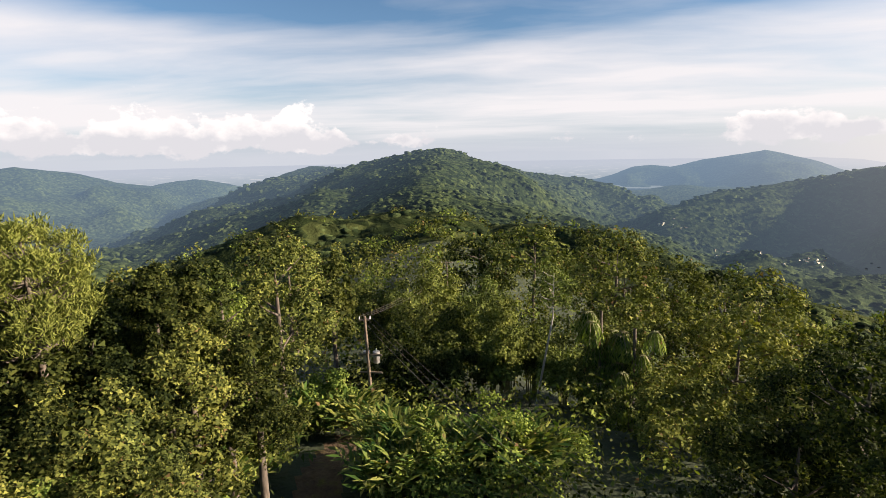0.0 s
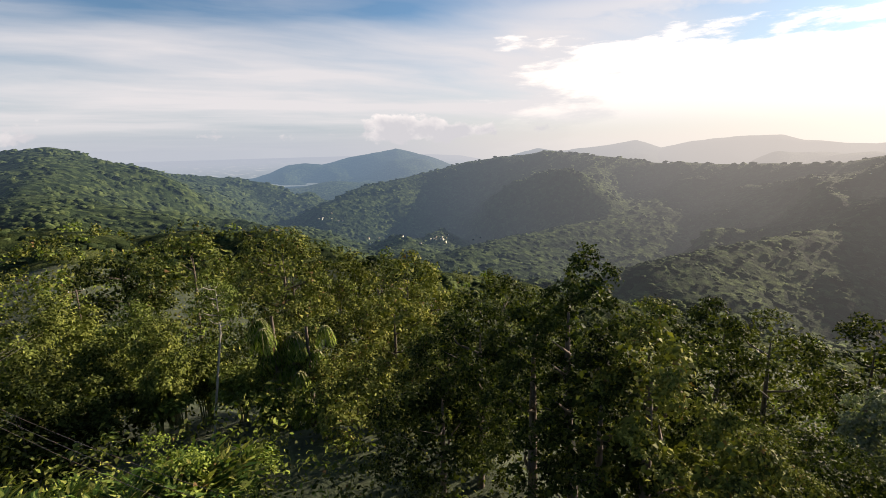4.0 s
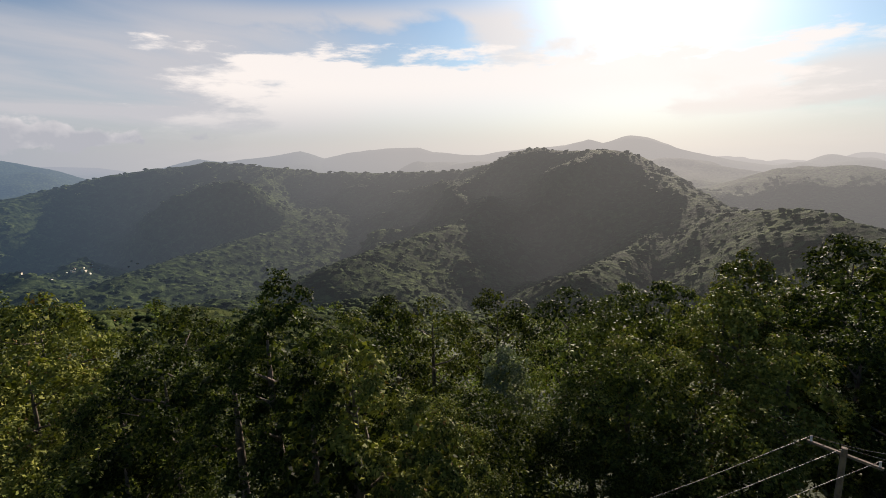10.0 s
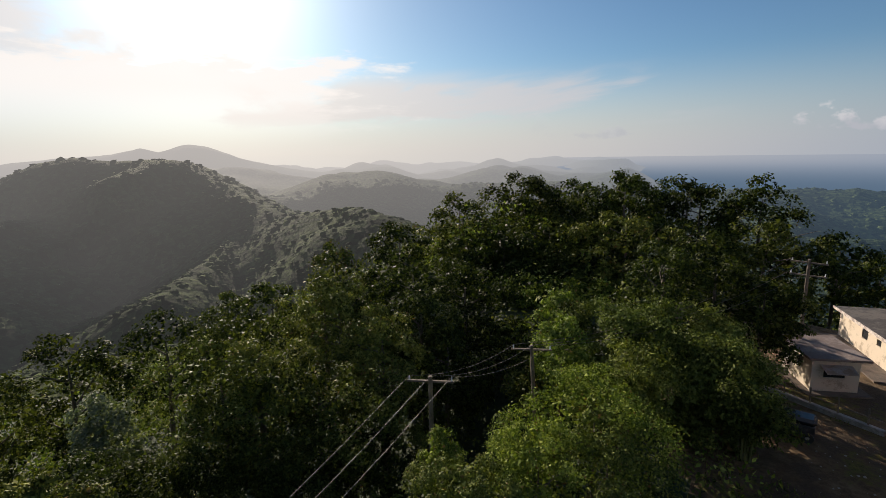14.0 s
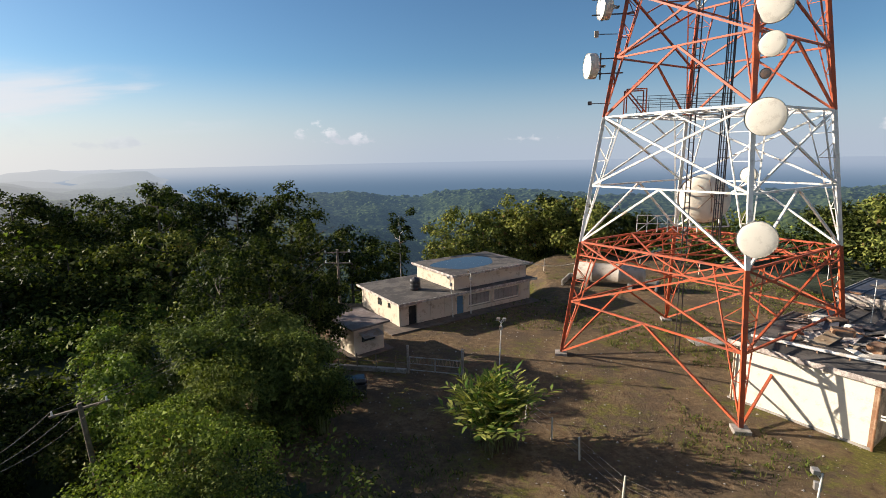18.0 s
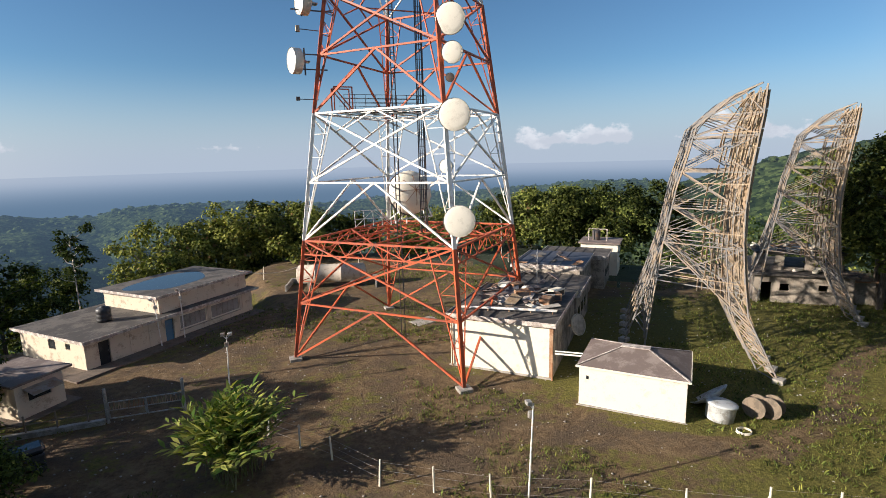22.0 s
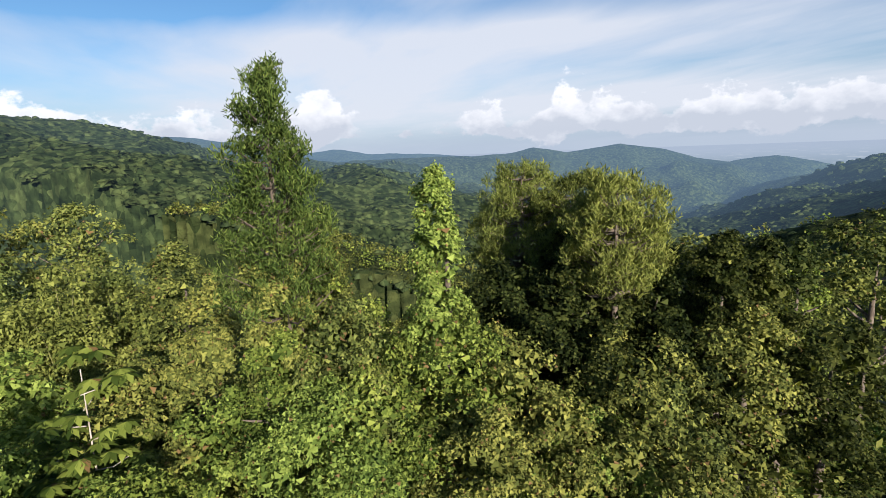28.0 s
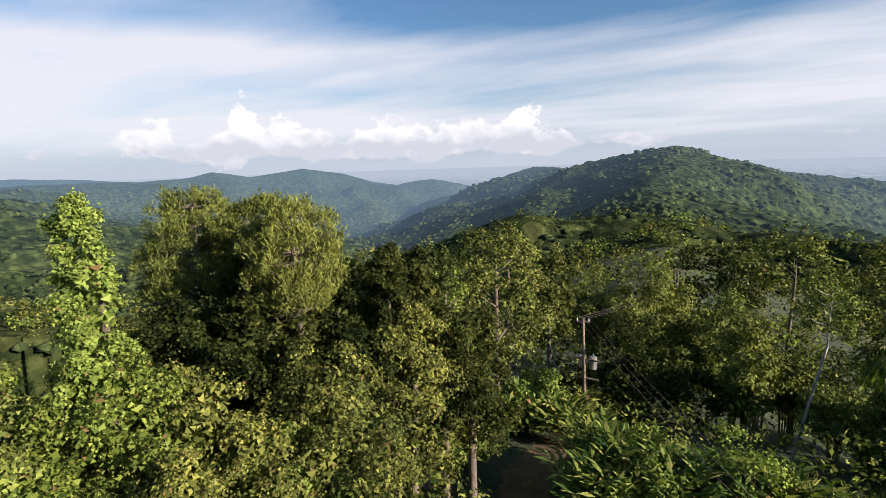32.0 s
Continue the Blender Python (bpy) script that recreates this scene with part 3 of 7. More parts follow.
def quick_mesh(name, co, faces):
    """A mesh from arrays of corners and of faces that all have the same number of corners."""
    me = bpy.data.meshes.new(name)
    n = faces.shape[1]
    me.vertices.add(len(co))
    me.vertices.foreach_set("co", np.ascontiguousarray(co, dtype=np.float32).ravel())
    me.loops.add(faces.size)
    me.loops.foreach_set("vertex_index", np.ascontiguousarray(faces, dtype=np.int32).ravel())
    me.polygons.add(len(faces))
    me.polygons.foreach_set("loop_start", np.arange(0, faces.size, n, dtype=np.int32))
    me.update(calc_edges=True)
    return me


def near_lift(x, y, r):
    wild = np.clip((r - 230) / 60, 0, 1)
    return (crowns(x, y, 17.0, 3) * 4.0 * wild + fractal(x, y, 7.0, 3) * 0.10) * np.clip((SPLIT - r) / 50, 0, 1)


def far_lift(x, y, r):
    large = crowns(x, y, 28.0, 3) * 3.4 * np.clip((r - 430) / 200, 0, 1) * np.clip((2600 - r) / 900, 0.5, 1)
    return large * np.clip((r - SPLIT) / 50, 0, 1)


SPLIT = 430.0
HEADINGS = np.arange(0, 2 * math.pi, 2 * math.pi / 1200)
me, co, quads = sheet("ground", np.concatenate([[0.02, 0.8], np.exp(np.linspace(math.log(1.5), math.log(200), 100)), np.exp(np.linspace(math.log(204), math.log(SPLIT), 52))]), HEADINGS, near_lift)
ground = tagged(new("ground", me), "wooded mountain ridge with a bare earth clearing", "ground", kind="structure")
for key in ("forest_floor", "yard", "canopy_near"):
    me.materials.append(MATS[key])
mid = co[quads].mean(1)
open_d = np.minimum(to_line(mid[:, 0], mid[:, 1], [(-51.1, -36.1, 0), (-25.2, -28.2, 0), (-10.8, -31.6, 0), (7.9, -34, 0), (17.1, -40.7, 0)])[0],
                    to_line(mid[:, 0], mid[:, 1], [(-17.4, -52.1, 0), (-1.5, -63.2, 0)])[0])
open_d = np.minimum(open_d, to_line(mid[:, 0], mid[:, 1], [(9, -31, 0), (8, -22, 0), (3, -8, 0), (-4, 6, 0), (-8.8, 16, 0), (-11, 21.7, 0), (-11.6, 26.6, 0), (-11.5, 31.5, 0)])[0] + 15.9)
kind = np.where(open_d < 17.0, 1, np.where(np.hypot(mid[:, 0], mid[:, 1]) > 235, 2, 0))
me.polygons.foreach_set("material_index", kind.astype(np.int32))
me.update()
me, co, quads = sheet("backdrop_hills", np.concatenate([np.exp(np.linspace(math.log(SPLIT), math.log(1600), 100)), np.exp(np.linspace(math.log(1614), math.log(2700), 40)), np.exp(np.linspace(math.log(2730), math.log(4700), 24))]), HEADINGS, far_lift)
hills = tagged(new("backdrop_hills", me), "forested blue-green mountains with bright haze painted on", "mountains", kind="structure")
me.materials.append(MATS["canopy_hazed"])
me.polygons.foreach_set("use_smooth", np.ones(len(me.polygons), dtype=bool))

def hillside_crowns(n=40000):
    """Single treetops, small lumpy domes, over the hillsides that face the clearing."""
    rng = np.random.default_rng(17)
    far = np.exp(np.linspace(math.log(60.0), math.log(1750.0), 260))
    head = np.arange(0, 2 * math.pi, 2 * math.pi / 720)
    rr, aa = np.meshgrid(far, head, indexing="ij")
    slope = (height(rr * np.sin(aa), rr * np.cos(aa)) - EYE_Z) / rr
    horizon = np.maximum.accumulate(slope, 0)
    r = np.exp(rng.uniform(math.log(255.0), math.log(1700.0), n))
    a = rng.uniform(0, 2 * math.pi, n)
    x, y = r * np.sin(a), r * np.cos(a)
    z = height(x, y)
    before = horizon[np.clip(np.searchsorted(far, r) - 2, 0, 259), (a / (2 * math.pi) * 720).astype(int) % 720]
    seen = (z + 10.0 - EYE_Z) / r > before
    x, y, z, r = x[seen], y[seen], z[seen], r[seen]
    n = len(x)
    wide = (2.6 + 0.0040 * r) * (0.65 + 0.7 * rng.random(n))
    tall = wide * (0.50 + 0.40 * rng.random(n))
    ring = []
    for k, (out, up) in enumerate(((1.0, -0.30), (0.78, 0.58))):
        b = np.arange(6) * math.pi / 3 + 0.5 * k + rng.random((n, 1)) * 6.28
        q = wide[:, None] * out * (0.80 + 0.40 * rng.random((n, 6)))
        ring.append(np.stack([x[:, None] + q * np.cos(b), y[:, None] + q * np.sin(b), (z + 0.3 + tall * up)[:, None] + 0.16 * wide[:, None] * rng.normal(size=(n, 6))], -1))
    top = np.stack([x, y, z + 0.3 + tall], -1)[:, None]
    co = np.concatenate(ring + [top], 1)
    tri = []
    for j in range(6):
        k = (j + 1) % 6
        tri += [(j, k, 6 + k), (j, 6 + k, 6 + j), (6 + j, 6 + k, 12)]
    faces = (np.arange(n)[:, None, None] * 13 + np.array(tri)).reshape(-1, 3)
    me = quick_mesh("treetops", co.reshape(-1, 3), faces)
    # the domes carry the same painted haze glow as the hills
    me.materials.append(MATS["canopy_hazed"])
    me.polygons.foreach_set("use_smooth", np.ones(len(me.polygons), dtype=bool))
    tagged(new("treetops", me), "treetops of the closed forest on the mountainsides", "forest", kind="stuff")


hillside_crowns()

# the sea and the plain beyond the mountains
rr, aa = np.meshgrid([0.0, 0.3, 0.65, 1.0], HEADINGS[::12], indexing="ij")
start = np.where(np.cos(aa - radians(178)) > 0.6, 1560.0, 2600.0)
rr = start + rr * (4990.0 - start)
co = np.stack([rr * np.sin(aa), rr * np.cos(aa), -175.0 + 116.0 * np.clip((rr - 2300.0) / 2690.0, 0, 1) * np.clip((0.80 - np.cos(aa - radians(78))) / 0.12, 0, 1) - 60.0 * np.clip((np.cos(aa - radians(78)) - 0.72) / 0.08, 0, 1)], -1).reshape(-1, 3)
i, j = np.meshgrid(np.arange(3), np.arange(100), indexing="ij")
quads = np.stack([i * 100 + j, i * 100 + (j + 1) % 100, (i + 1) * 100 + (j + 1) % 100, (i + 1) * 100 + j], -1).reshape(-1, 4)[:, ::-1]
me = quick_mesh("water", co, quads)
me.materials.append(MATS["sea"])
tagged(new("water", me), "blue sea and coastal plain at the horizon, with painted haze", "sea", kind="structure")


def far_houses():
    """White houses scattered along the valley road."""
    rng = random.Random(3)
    for k in range(26):
        az = rng.choice((rng.uniform(21, 36), rng.uniform(15, 19), rng.uniform(27, 35)))
        el = -10.3 + rng.uniform(-0.5, 0.5) + (2.8 if az < 20 else 0.0)
        d = np.linspace(450, 1900, 700)
        a = radians(az)
        x, y = d * math.sin(a), d * math.cos(a)
        z = height(x, y)
        over = np.nonzero(z + 6 > EYE_Z + d * math.tan(radians(el)))[0]
        if not len(over):
            continue
        i = over[0]
        w, l, h = rng.uniform(2.2, 3.8), rng.uniform(3, 5), rng.uniform(1.6, 2.4)
        e = new("valley_house")
        e.matrix_world = pose(float(x[i]), float(y[i]), float(z[i]) + 3.0, 0, 0, rng.uniform(0, 180))
        tagged(e, "small pale house among trees on the valley side", "house", "valley houses")
        bm = bmesh.new()
        bmesh.ops.create_cube(bm, size=1, matrix=Matrix.Translation((0, 0, h / 2 - 2)) @ Matrix.Diagonal((l, w, h + 4, 1)))
        me = bpy.data.meshes.new("wall")
        bm.to_mesh(me)
        bm.free()
        me.materials.append(MATS["wall_white"])
        new("wall", me).parent = e
        bm = bmesh.new()
        v = [bm.verts.new(c) for c in ((-l / 2 - 0.5, -w / 2 - 0.5, h), (l / 2 + 0.5, -w / 2 - 0.5, h), (l / 2 + 0.5, w / 2 + 0.5, h), (-l / 2 - 0.5, w / 2 + 0.5, h), (-l / 2, 0, h + 1.1), (l / 2, 0, h + 1.1))]
        for f in ((0, 1, 5, 4), (2, 3, 4, 5), (1, 2, 5), (3, 0, 4), (3, 2, 1, 0)):
            bm.faces.new([v[i] for i in f])
        me = bpy.data.meshes.new("roof")
        bm.to_mesh(me)
        bm.free()
        me.materials.append(MATS[rng.choice(("galvanised", "wall_white", "roof_brown", "galvanised"))])
        new("roof", me).parent = e


far_houses()

# ---- plants ----
def unit(v):
    return v / np.maximum(np.linalg.norm(v, axis=-1, keepdims=True), 1e-9)


def leaf_quads(at, along, face, length, width):
    """Pointed leaves: where each begins, the way it points, the way its upper side looks, its length and width."""
    along = unit(along)
    across = unit(np.cross(along, face))
    face = np.cross(across, along)
    length, width = np.broadcast_to(length, len(at))[:, None], np.broadcast_to(width, len(at))[:, None]
    mid = at + along * length * 0.45 + face * length * 0.06
    co = np.stack([at, mid + across * width / 2, at + along * length - face * length * 0.05, mid - across * width / 2], 1)
    return co.reshape(-1, 3)


def leaves_mesh(name, co, mat, simple=False):
    """simple: three corners a leaf, for plants farther off."""
    faces = np.arange(len(co)).reshape(-1, 4)
    if simple:
        co = co.reshape(-1, 4, 3)
        co = np.stack([co[:, 1] * 1.15 - co[:, 3] * 0.15, co[:, 2], co[:, 3] * 1.15 - co[:, 1] * 0.15], 1).reshape(-1, 3)
        faces = np.arange(len(co)).reshape(-1, 3)
    me = quick_mesh(name, co, faces)
    me.materials.append(MATS[mat])
    return me


def ball(rng, n):
    return unit(rng.normal(size=(n, 3)))


def tufts(rng, centres, radii, per, size, slim=0.5, up=0.5, hang=0.25):
    """Bunches of leaves round the given centres, most on the upper and outer side."""
    n = len(centres)
    way = ball(rng, n * per).reshape(n, per, 3)
    way[..., 2] = np.abs(way[..., 2]) * 0.85 - 0.25 * rng.random((n, per))
    at = centres[:, None] + way * radii[:, None, None] * (0.45 + 0.6 * rng.random((n, per, 1)))
    face = unit(way + np.array([0, 0, up]) + rng.normal(size=(n, per, 3)) * 0.45)
    along = rng.normal(size=(n, per, 3)) + way * 0.8 - np.array([0, 0, hang])
    along = along - face * (along * face).sum(-1, keepdims=True)
    long = size * (0.65 + 0.7 * rng.random(n * per))
    return leaf_quads(at.reshape(-1, 3), along.reshape(-1, 3), face.reshape(-1, 3), long, long * slim)


def outline(kind, u):
    """How wide a crown is, by the part of its height from the top."""
    if kind == "column":
        return np.sqrt(np.clip(1 - (1 - np.minimum(u / 0.16, 1)) ** 2, 0, 1)) * (0.62 + 0.45 * u)
    if kind == "mound":
        return np.sqrt(np.clip(1 - (1 - np.minimum(u / 0.75, 1)) ** 2, 0, 1)) * (1 + 0.25 * u)
    return np.sqrt(np.clip(1 - (1 - np.minimum(u / 0.42, 1)) ** 2, 0, 1)) * (1 - 0.22 * np.maximum(u - 0.45, 0))


def crown_points(rng, kind, top, low, radius, count):
    """Centres of bunches on the billows of a crown."""
    tall = top - low
    lumps = int(np.clip(7 + tall / radius * 4.0, 10, 34))
    u = (np.arange(lumps) + rng.random(lumps)) / lumps
    a = np.arange(lumps) * 2.4 + rng.random(lumps)
    size = radius * (0.20 + 0.24 * rng.random(lumps)) * (0.55 + 0.45 * outline(kind, np.minimum(u + 0.12, 1)))
    rho = np.maximum(radius * outline(kind, u) * (0.85 + 0.4 * rng.random(lumps)) - size * 0.75, 0)
    mid = np.stack([rho * np.cos(a), rho * np.sin(a), top - size * 0.8 - u * (tall - size)], -1)
    pick = rng.choice(lumps, count, p=size**2 / (size**2).sum())
    out = np.stack([np.cos(a), np.sin(a), 0.8 + 0 * a], -1)[pick]
    way = unit(rng.normal(size=(count, 3)) * 0.75 + out * 0.95)
    return mid[pick] + way * size[pick][:, None] * (0.78 + 0.3 * rng.random((count, 1)))


def tube(points, radii, sides=6):
    """A tapered limb along a line of points."""
    pts = [Vector(p) for p in points]
    co, faces = [], []
    for i, p in enumerate(pts):
        way = (pts[min(i + 1, len(pts) - 1)] - pts[max(i - 1, 0)]).normalized()
        one = way.orthogonal().normalized()
        two = way.cross(one)
        for k in range(sides):
            a = 2 * math.pi * k / sides
            co.append(p + (one * math.cos(a) + two * math.sin(a)) * radii[i])
    for i in range(len(pts) - 1):
        for k in range(sides):
            j = (k + 1) % sides
            faces.append((i * sides + k, i * sides + j, (i + 1) * sides + j, (i + 1) * sides + k))
    return [tuple(c) for c in co], faces


def tubes_mesh(name, lines, mat, sides=6):
    co, faces = [], []
    for points, radii in lines:
        c, f = tube(points, radii, sides)
        n = len(co)
        co += c
        faces += [tuple(n + k for k in q) for q in f]
    me = bpy.data.meshes.new(name)
    me.from_pydata(co, [], faces)
    me.polygons.foreach_set("use_smooth", np.ones(len(faces), dtype=bool))
    me.materials.append(MATS[mat])
    return me


def child(name, me, parent, label=""):
    ob = new(name, me)
    ob.parent = parent
    return tagged(ob, label)


def plant(name, x, y, label, category, group=""):
    """The base of a plant, on the ground. Returns it and the ground's height."""
    z = float(height(np.array([x]), np.array([y]))[0])
    e = new(name)
    e.location = (x, y, z)
    return tagged(e, label, category, group), z


def leaf_size(x, y):
    d = math.hypot(x, y)
    return 0.036 + 0.0049 * d


SEED = [100]


def next_rng():
    SEED[0] += 1
    return np.random.default_rng(SEED[0])


def wooden(rng, base, h, low, r, trunk_r, limbs=6, bark="bark"):
    """A trunk, and its limbs up into the crown; heights over the base."""
    lean = rng.normal(size=2) * min(0.02 * h, 0.25 * r)
    line = [(0, 0, -0.3), (lean[0] * 0.3, lean[1] * 0.3, h * 0.35), (lean[0], lean[1], h * 0.7), (lean[0], lean[1], h * 0.92)]
    child("trunk", tubes_mesh("trunk", [(line, (trunk_r * 1.35, trunk_r, trunk_r * 0.7, trunk_r * 0.2))], bark, 8), base)
    for k in range(limbs):
        a = rng.random() * 6.28
        s = max(low, h * 0.3) + (h * 0.85 - max(low, h * 0.3)) * (k + rng.random()) / limbs
        e = (lean[0] + r * 0.8 * math.cos(a), lean[1] + r * 0.8 * math.sin(a), min(s + r * (0.3 + 0.5 * rng.random()), h * 0.95))
        m = (lean[0] * 0.8 + r * 0.4 * math.cos(a + 0.3), lean[1] * 0.8 + r * 0.4 * math.sin(a + 0.3), s + (e[2] - s) * 0.35)
        child("limb", tubes_mesh("limb", [([(lean[0] * s / h, lean[1] * s / h, s), m, e], (trunk_r * 0.45, trunk_r * 0.3, trunk_r * 0.08))], bark, 5), base)


KIND_WORDS = {
    "leaf_deep": "dense dark green", "leaf_olive": "olive green sunlit", "leaf_fresh": "bright fresh green",
    "leaf_dry": "dry brown half-bare", "leaf_pale": "pale silvery green",
}


def tree(kind, mat, x, y, top, low, r):
    """A broad tree, a trunk wrapped in creepers, or a mound of shrubs. top, low: of the leaves, in metres above zero."""
    rng = next_rng()
    names = {"round": ("tree", "broadleaf tree on the wooded slope", "tree"), "column": ("vine_covered_tree", "tall trunk wrapped in leafy creepers", "tree"),
             "mound": ("shrub", "mound of shrubs on the ridge", "shrub")}
    nm, words, cat = names[kind]
    base, z = plant(nm, x, y, KIND_WORDS[mat] + " " + words, cat, {"round": "forest trees", "column": "creeper trees", "mound": "shrubs"}[kind])
    top, low = top - z, low - z
    if low > 0.5 and kind != "round":
        low = max(0.2, low - 1.5)
    if top < 2.0:
        top = 2.0
    low = min(low, top - 1.5 * min(r, top * 0.5))
    low = max(low if kind != "round" else min(low, 0.45 * top), 0.1)
    s = leaf_size(x, y)
    area = 2 * math.pi * r * (top - low) * 0.8 + math.pi * r * r
    away = math.hypot(x, y)
    per, s = (26, s * 1.06) if away < 21 else (22, s * 1.12)
    if kind == "column":
        s *= 0.82
    count = int(np.clip(area * (2.6 if kind != "column" else 4.2) / (s * s * 0.5) / per, 60, (500 if kind == "column" else 400) if away < 21 else 300 if away < 45 else 190))
    c = crown_points(rng, kind, top, low, r, count)
    cover = tufts(rng, c, np.full(len(c), max(1.9 * s, r * 0.13)) * (0.7 + 0.6 * rng.random(len(c))), per, s * 1.15)
    # the shaded leaves within
    dense = 220 if away < 21 else 140 if away < 30 else 110
    inner = crown_points(rng, kind, top - 0.3 * min(r, 2.0), max(low - 0.3, 0.1), r * 0.62, dense)
    cover = np.concatenate([cover, tufts(rng, inner, np.full(dense, r * 0.20), 9, min(max(0.30 * r, 0.2), 0.07 + 0.009 * away if away < 21 else 0.10 + 0.008 * away), 0.75)])
    child("crown" if kind != "mound" else "foliage", leaves_mesh("crown", cover, mat, away > 12.5), base)
    if kind != "mound":
        wooden(rng, base, top * 0.93, low, r, 0.06 + 0.010 * top, 5 if kind == "round" else 3)
    else:
        wooden(rng, base, top * 0.75, 0.2, r, 0.05, 3)
    return base


def bamboo(x, y, top, low, r, mat="leaf_bamboo"):
    """A clump of bamboo: arching canes with feathery hanging heads."""
    rng = next_rng()
    base, z = plant("bamboo_clump", x, y, "arching yellow-green bamboo clump with feathery drooping heads", "bamboo", "bamboo clumps")
    h = max(top - z, 4.0)
    s = leaf_size(x, y)
    centres, sizes = [], []
    n = int(7 + r * 2.4)
    for k in range(n):
        a, q = rng.random() * 6.28, r * (0.25 + 0.75 * math.sqrt(rng.random()))
        hh = h * (1.0 - 0.42 * (q / r) ** 1.5) * (0.84 + 0.18 * rng.random())
        ex, ey = q * math.cos(a), q * math.sin(a)
        line, rad = [], []
        for i in range(7):
            u = i / 6
            out = u**2.2
            up = hh * (1 - (1 - u) ** 1.7) - (0.16 * q + 0.4) * max(u - 0.72, 0) ** 2 * 12
            line.append((ex * (0.15 + 0.85 * out), ey * (0.15 + 0.85 * out), up))
            rad.append(0.05 * (1 - u) + 0.008)
        child("cane", tubes_mesh("cane", [(line, rad)], "cane_green", 5), base)
        pts = np.array(line)
        for u, big in ((0.40, 0.8), (0.55, 1.0), (0.70, 1.15), (0.84, 1.1), (0.96, 0.8)):
            i = min(int(u * 6), 5)
            p = pts[i] + (pts[i + 1] - pts[i]) * (u * 6 - i)
            centres.append(p + rng.normal(size=3) * 0.10 * r)
            sizes.append(big * min(0.34 * r, 1.05) * (0.8 + 0.4 * rng.random()))
    c, q = np.array(centres), np.array(sizes)
    per = int(np.clip(6.0 / s**2, 70, 105))
    fine = tufts(rng, c, q, per, s * 1.5, 0.34, 0.5, 0.9)
    inner = tufts(rng, c - (0, 0, 0.2), q * 0.45, 14, 0.34, 0.7)
    child("foliage", leaves_mesh("foliage", np.concatenate([fine, inner]), mat, True), base)
    return base


def pine(x, y, top, low, r, dense=False):
    """A conifer: whorls of short branches that end in upturned bunches of needles."""
    rng = next_rng()
    base, z = plant("pine_tree", x, y, "tall dark green conifer with clumped needles above creepers" if not dense else "broad olive green pine with soft needle clumps", "pine", "pines")
    h = top - z
    low = max(low - z, 1.0)
    tips, lines = [], []
    tiers = int((h - low) / 0.30)
    for k in range(tiers):
        u = (k + 0.5) / tiers
        w = r * ((0.10 + 0.98 * min(u / 0.60, 1.0) ** 0.8) * (0.78 + 0.30 * (k % 3 == 0)) if not dense else 0.30 + 0.70 * min(u / 0.35, 1.0) ** 0.6) * (1 if not dense else 1.1) * (0.85 + 0.3 * rng.random())
        zz = h - u * (h - low)
        for j in range(6 + int(6 * min(u * 2, 1)) + (4 if dense else 0)):
            a = rng.random() * 6.28
            q = w * (0.72 + 0.38 * rng.random())
            tip = (q * math.cos(a), q * math.sin(a), zz + 0.12 * q + rng.normal() * 0.10)
            tips.append(tip)
            if j % 2 == 0:
                tips.append((tip[0] * 0.6, tip[1] * 0.6, tip[2] - 0.05))
            lines.append(([(0, 0, zz - 0.25 * q), (tip[0] * 0.5, tip[1] * 0.5, zz - 0.2 * q), tip], (0.035, 0.022, 0.008)))
    tips.append((0, 0, h - 0.15))
    c = np.array(tips)
    n, per = len(c), 80
    way = ball(rng, n * per).reshape(n, per, 3)
    way[..., 2] = np.abs(way[..., 2]) + 0.35
    at = c[:, None] + ball(rng, n * per).reshape(n, per, 3) * 0.30 * rng.random((n, per, 1)) ** 0.6
    long = (0.11 + 0.08 * rng.random(n * per)) * (1 if not dense else 1.3)
    co = leaf_quads(at.reshape(-1, 3), way.reshape(-1, 3), ball(rng, n * per), long, 0.034)
    child("needles", leaves_mesh("needles", co, "leaf_pine" if not dense else "leaf_bamboo"), base)
    child("branchwork", tubes_mesh("branchwork", lines, "bark", 4), base)
    child("trunk", tubes_mesh("trunk", [([(0, 0, -0.3), (0.05, 0, h * 0.5), (0, 0, h)], (0.22, 0.15, 0.02))], "bark", 8), base)
    return base


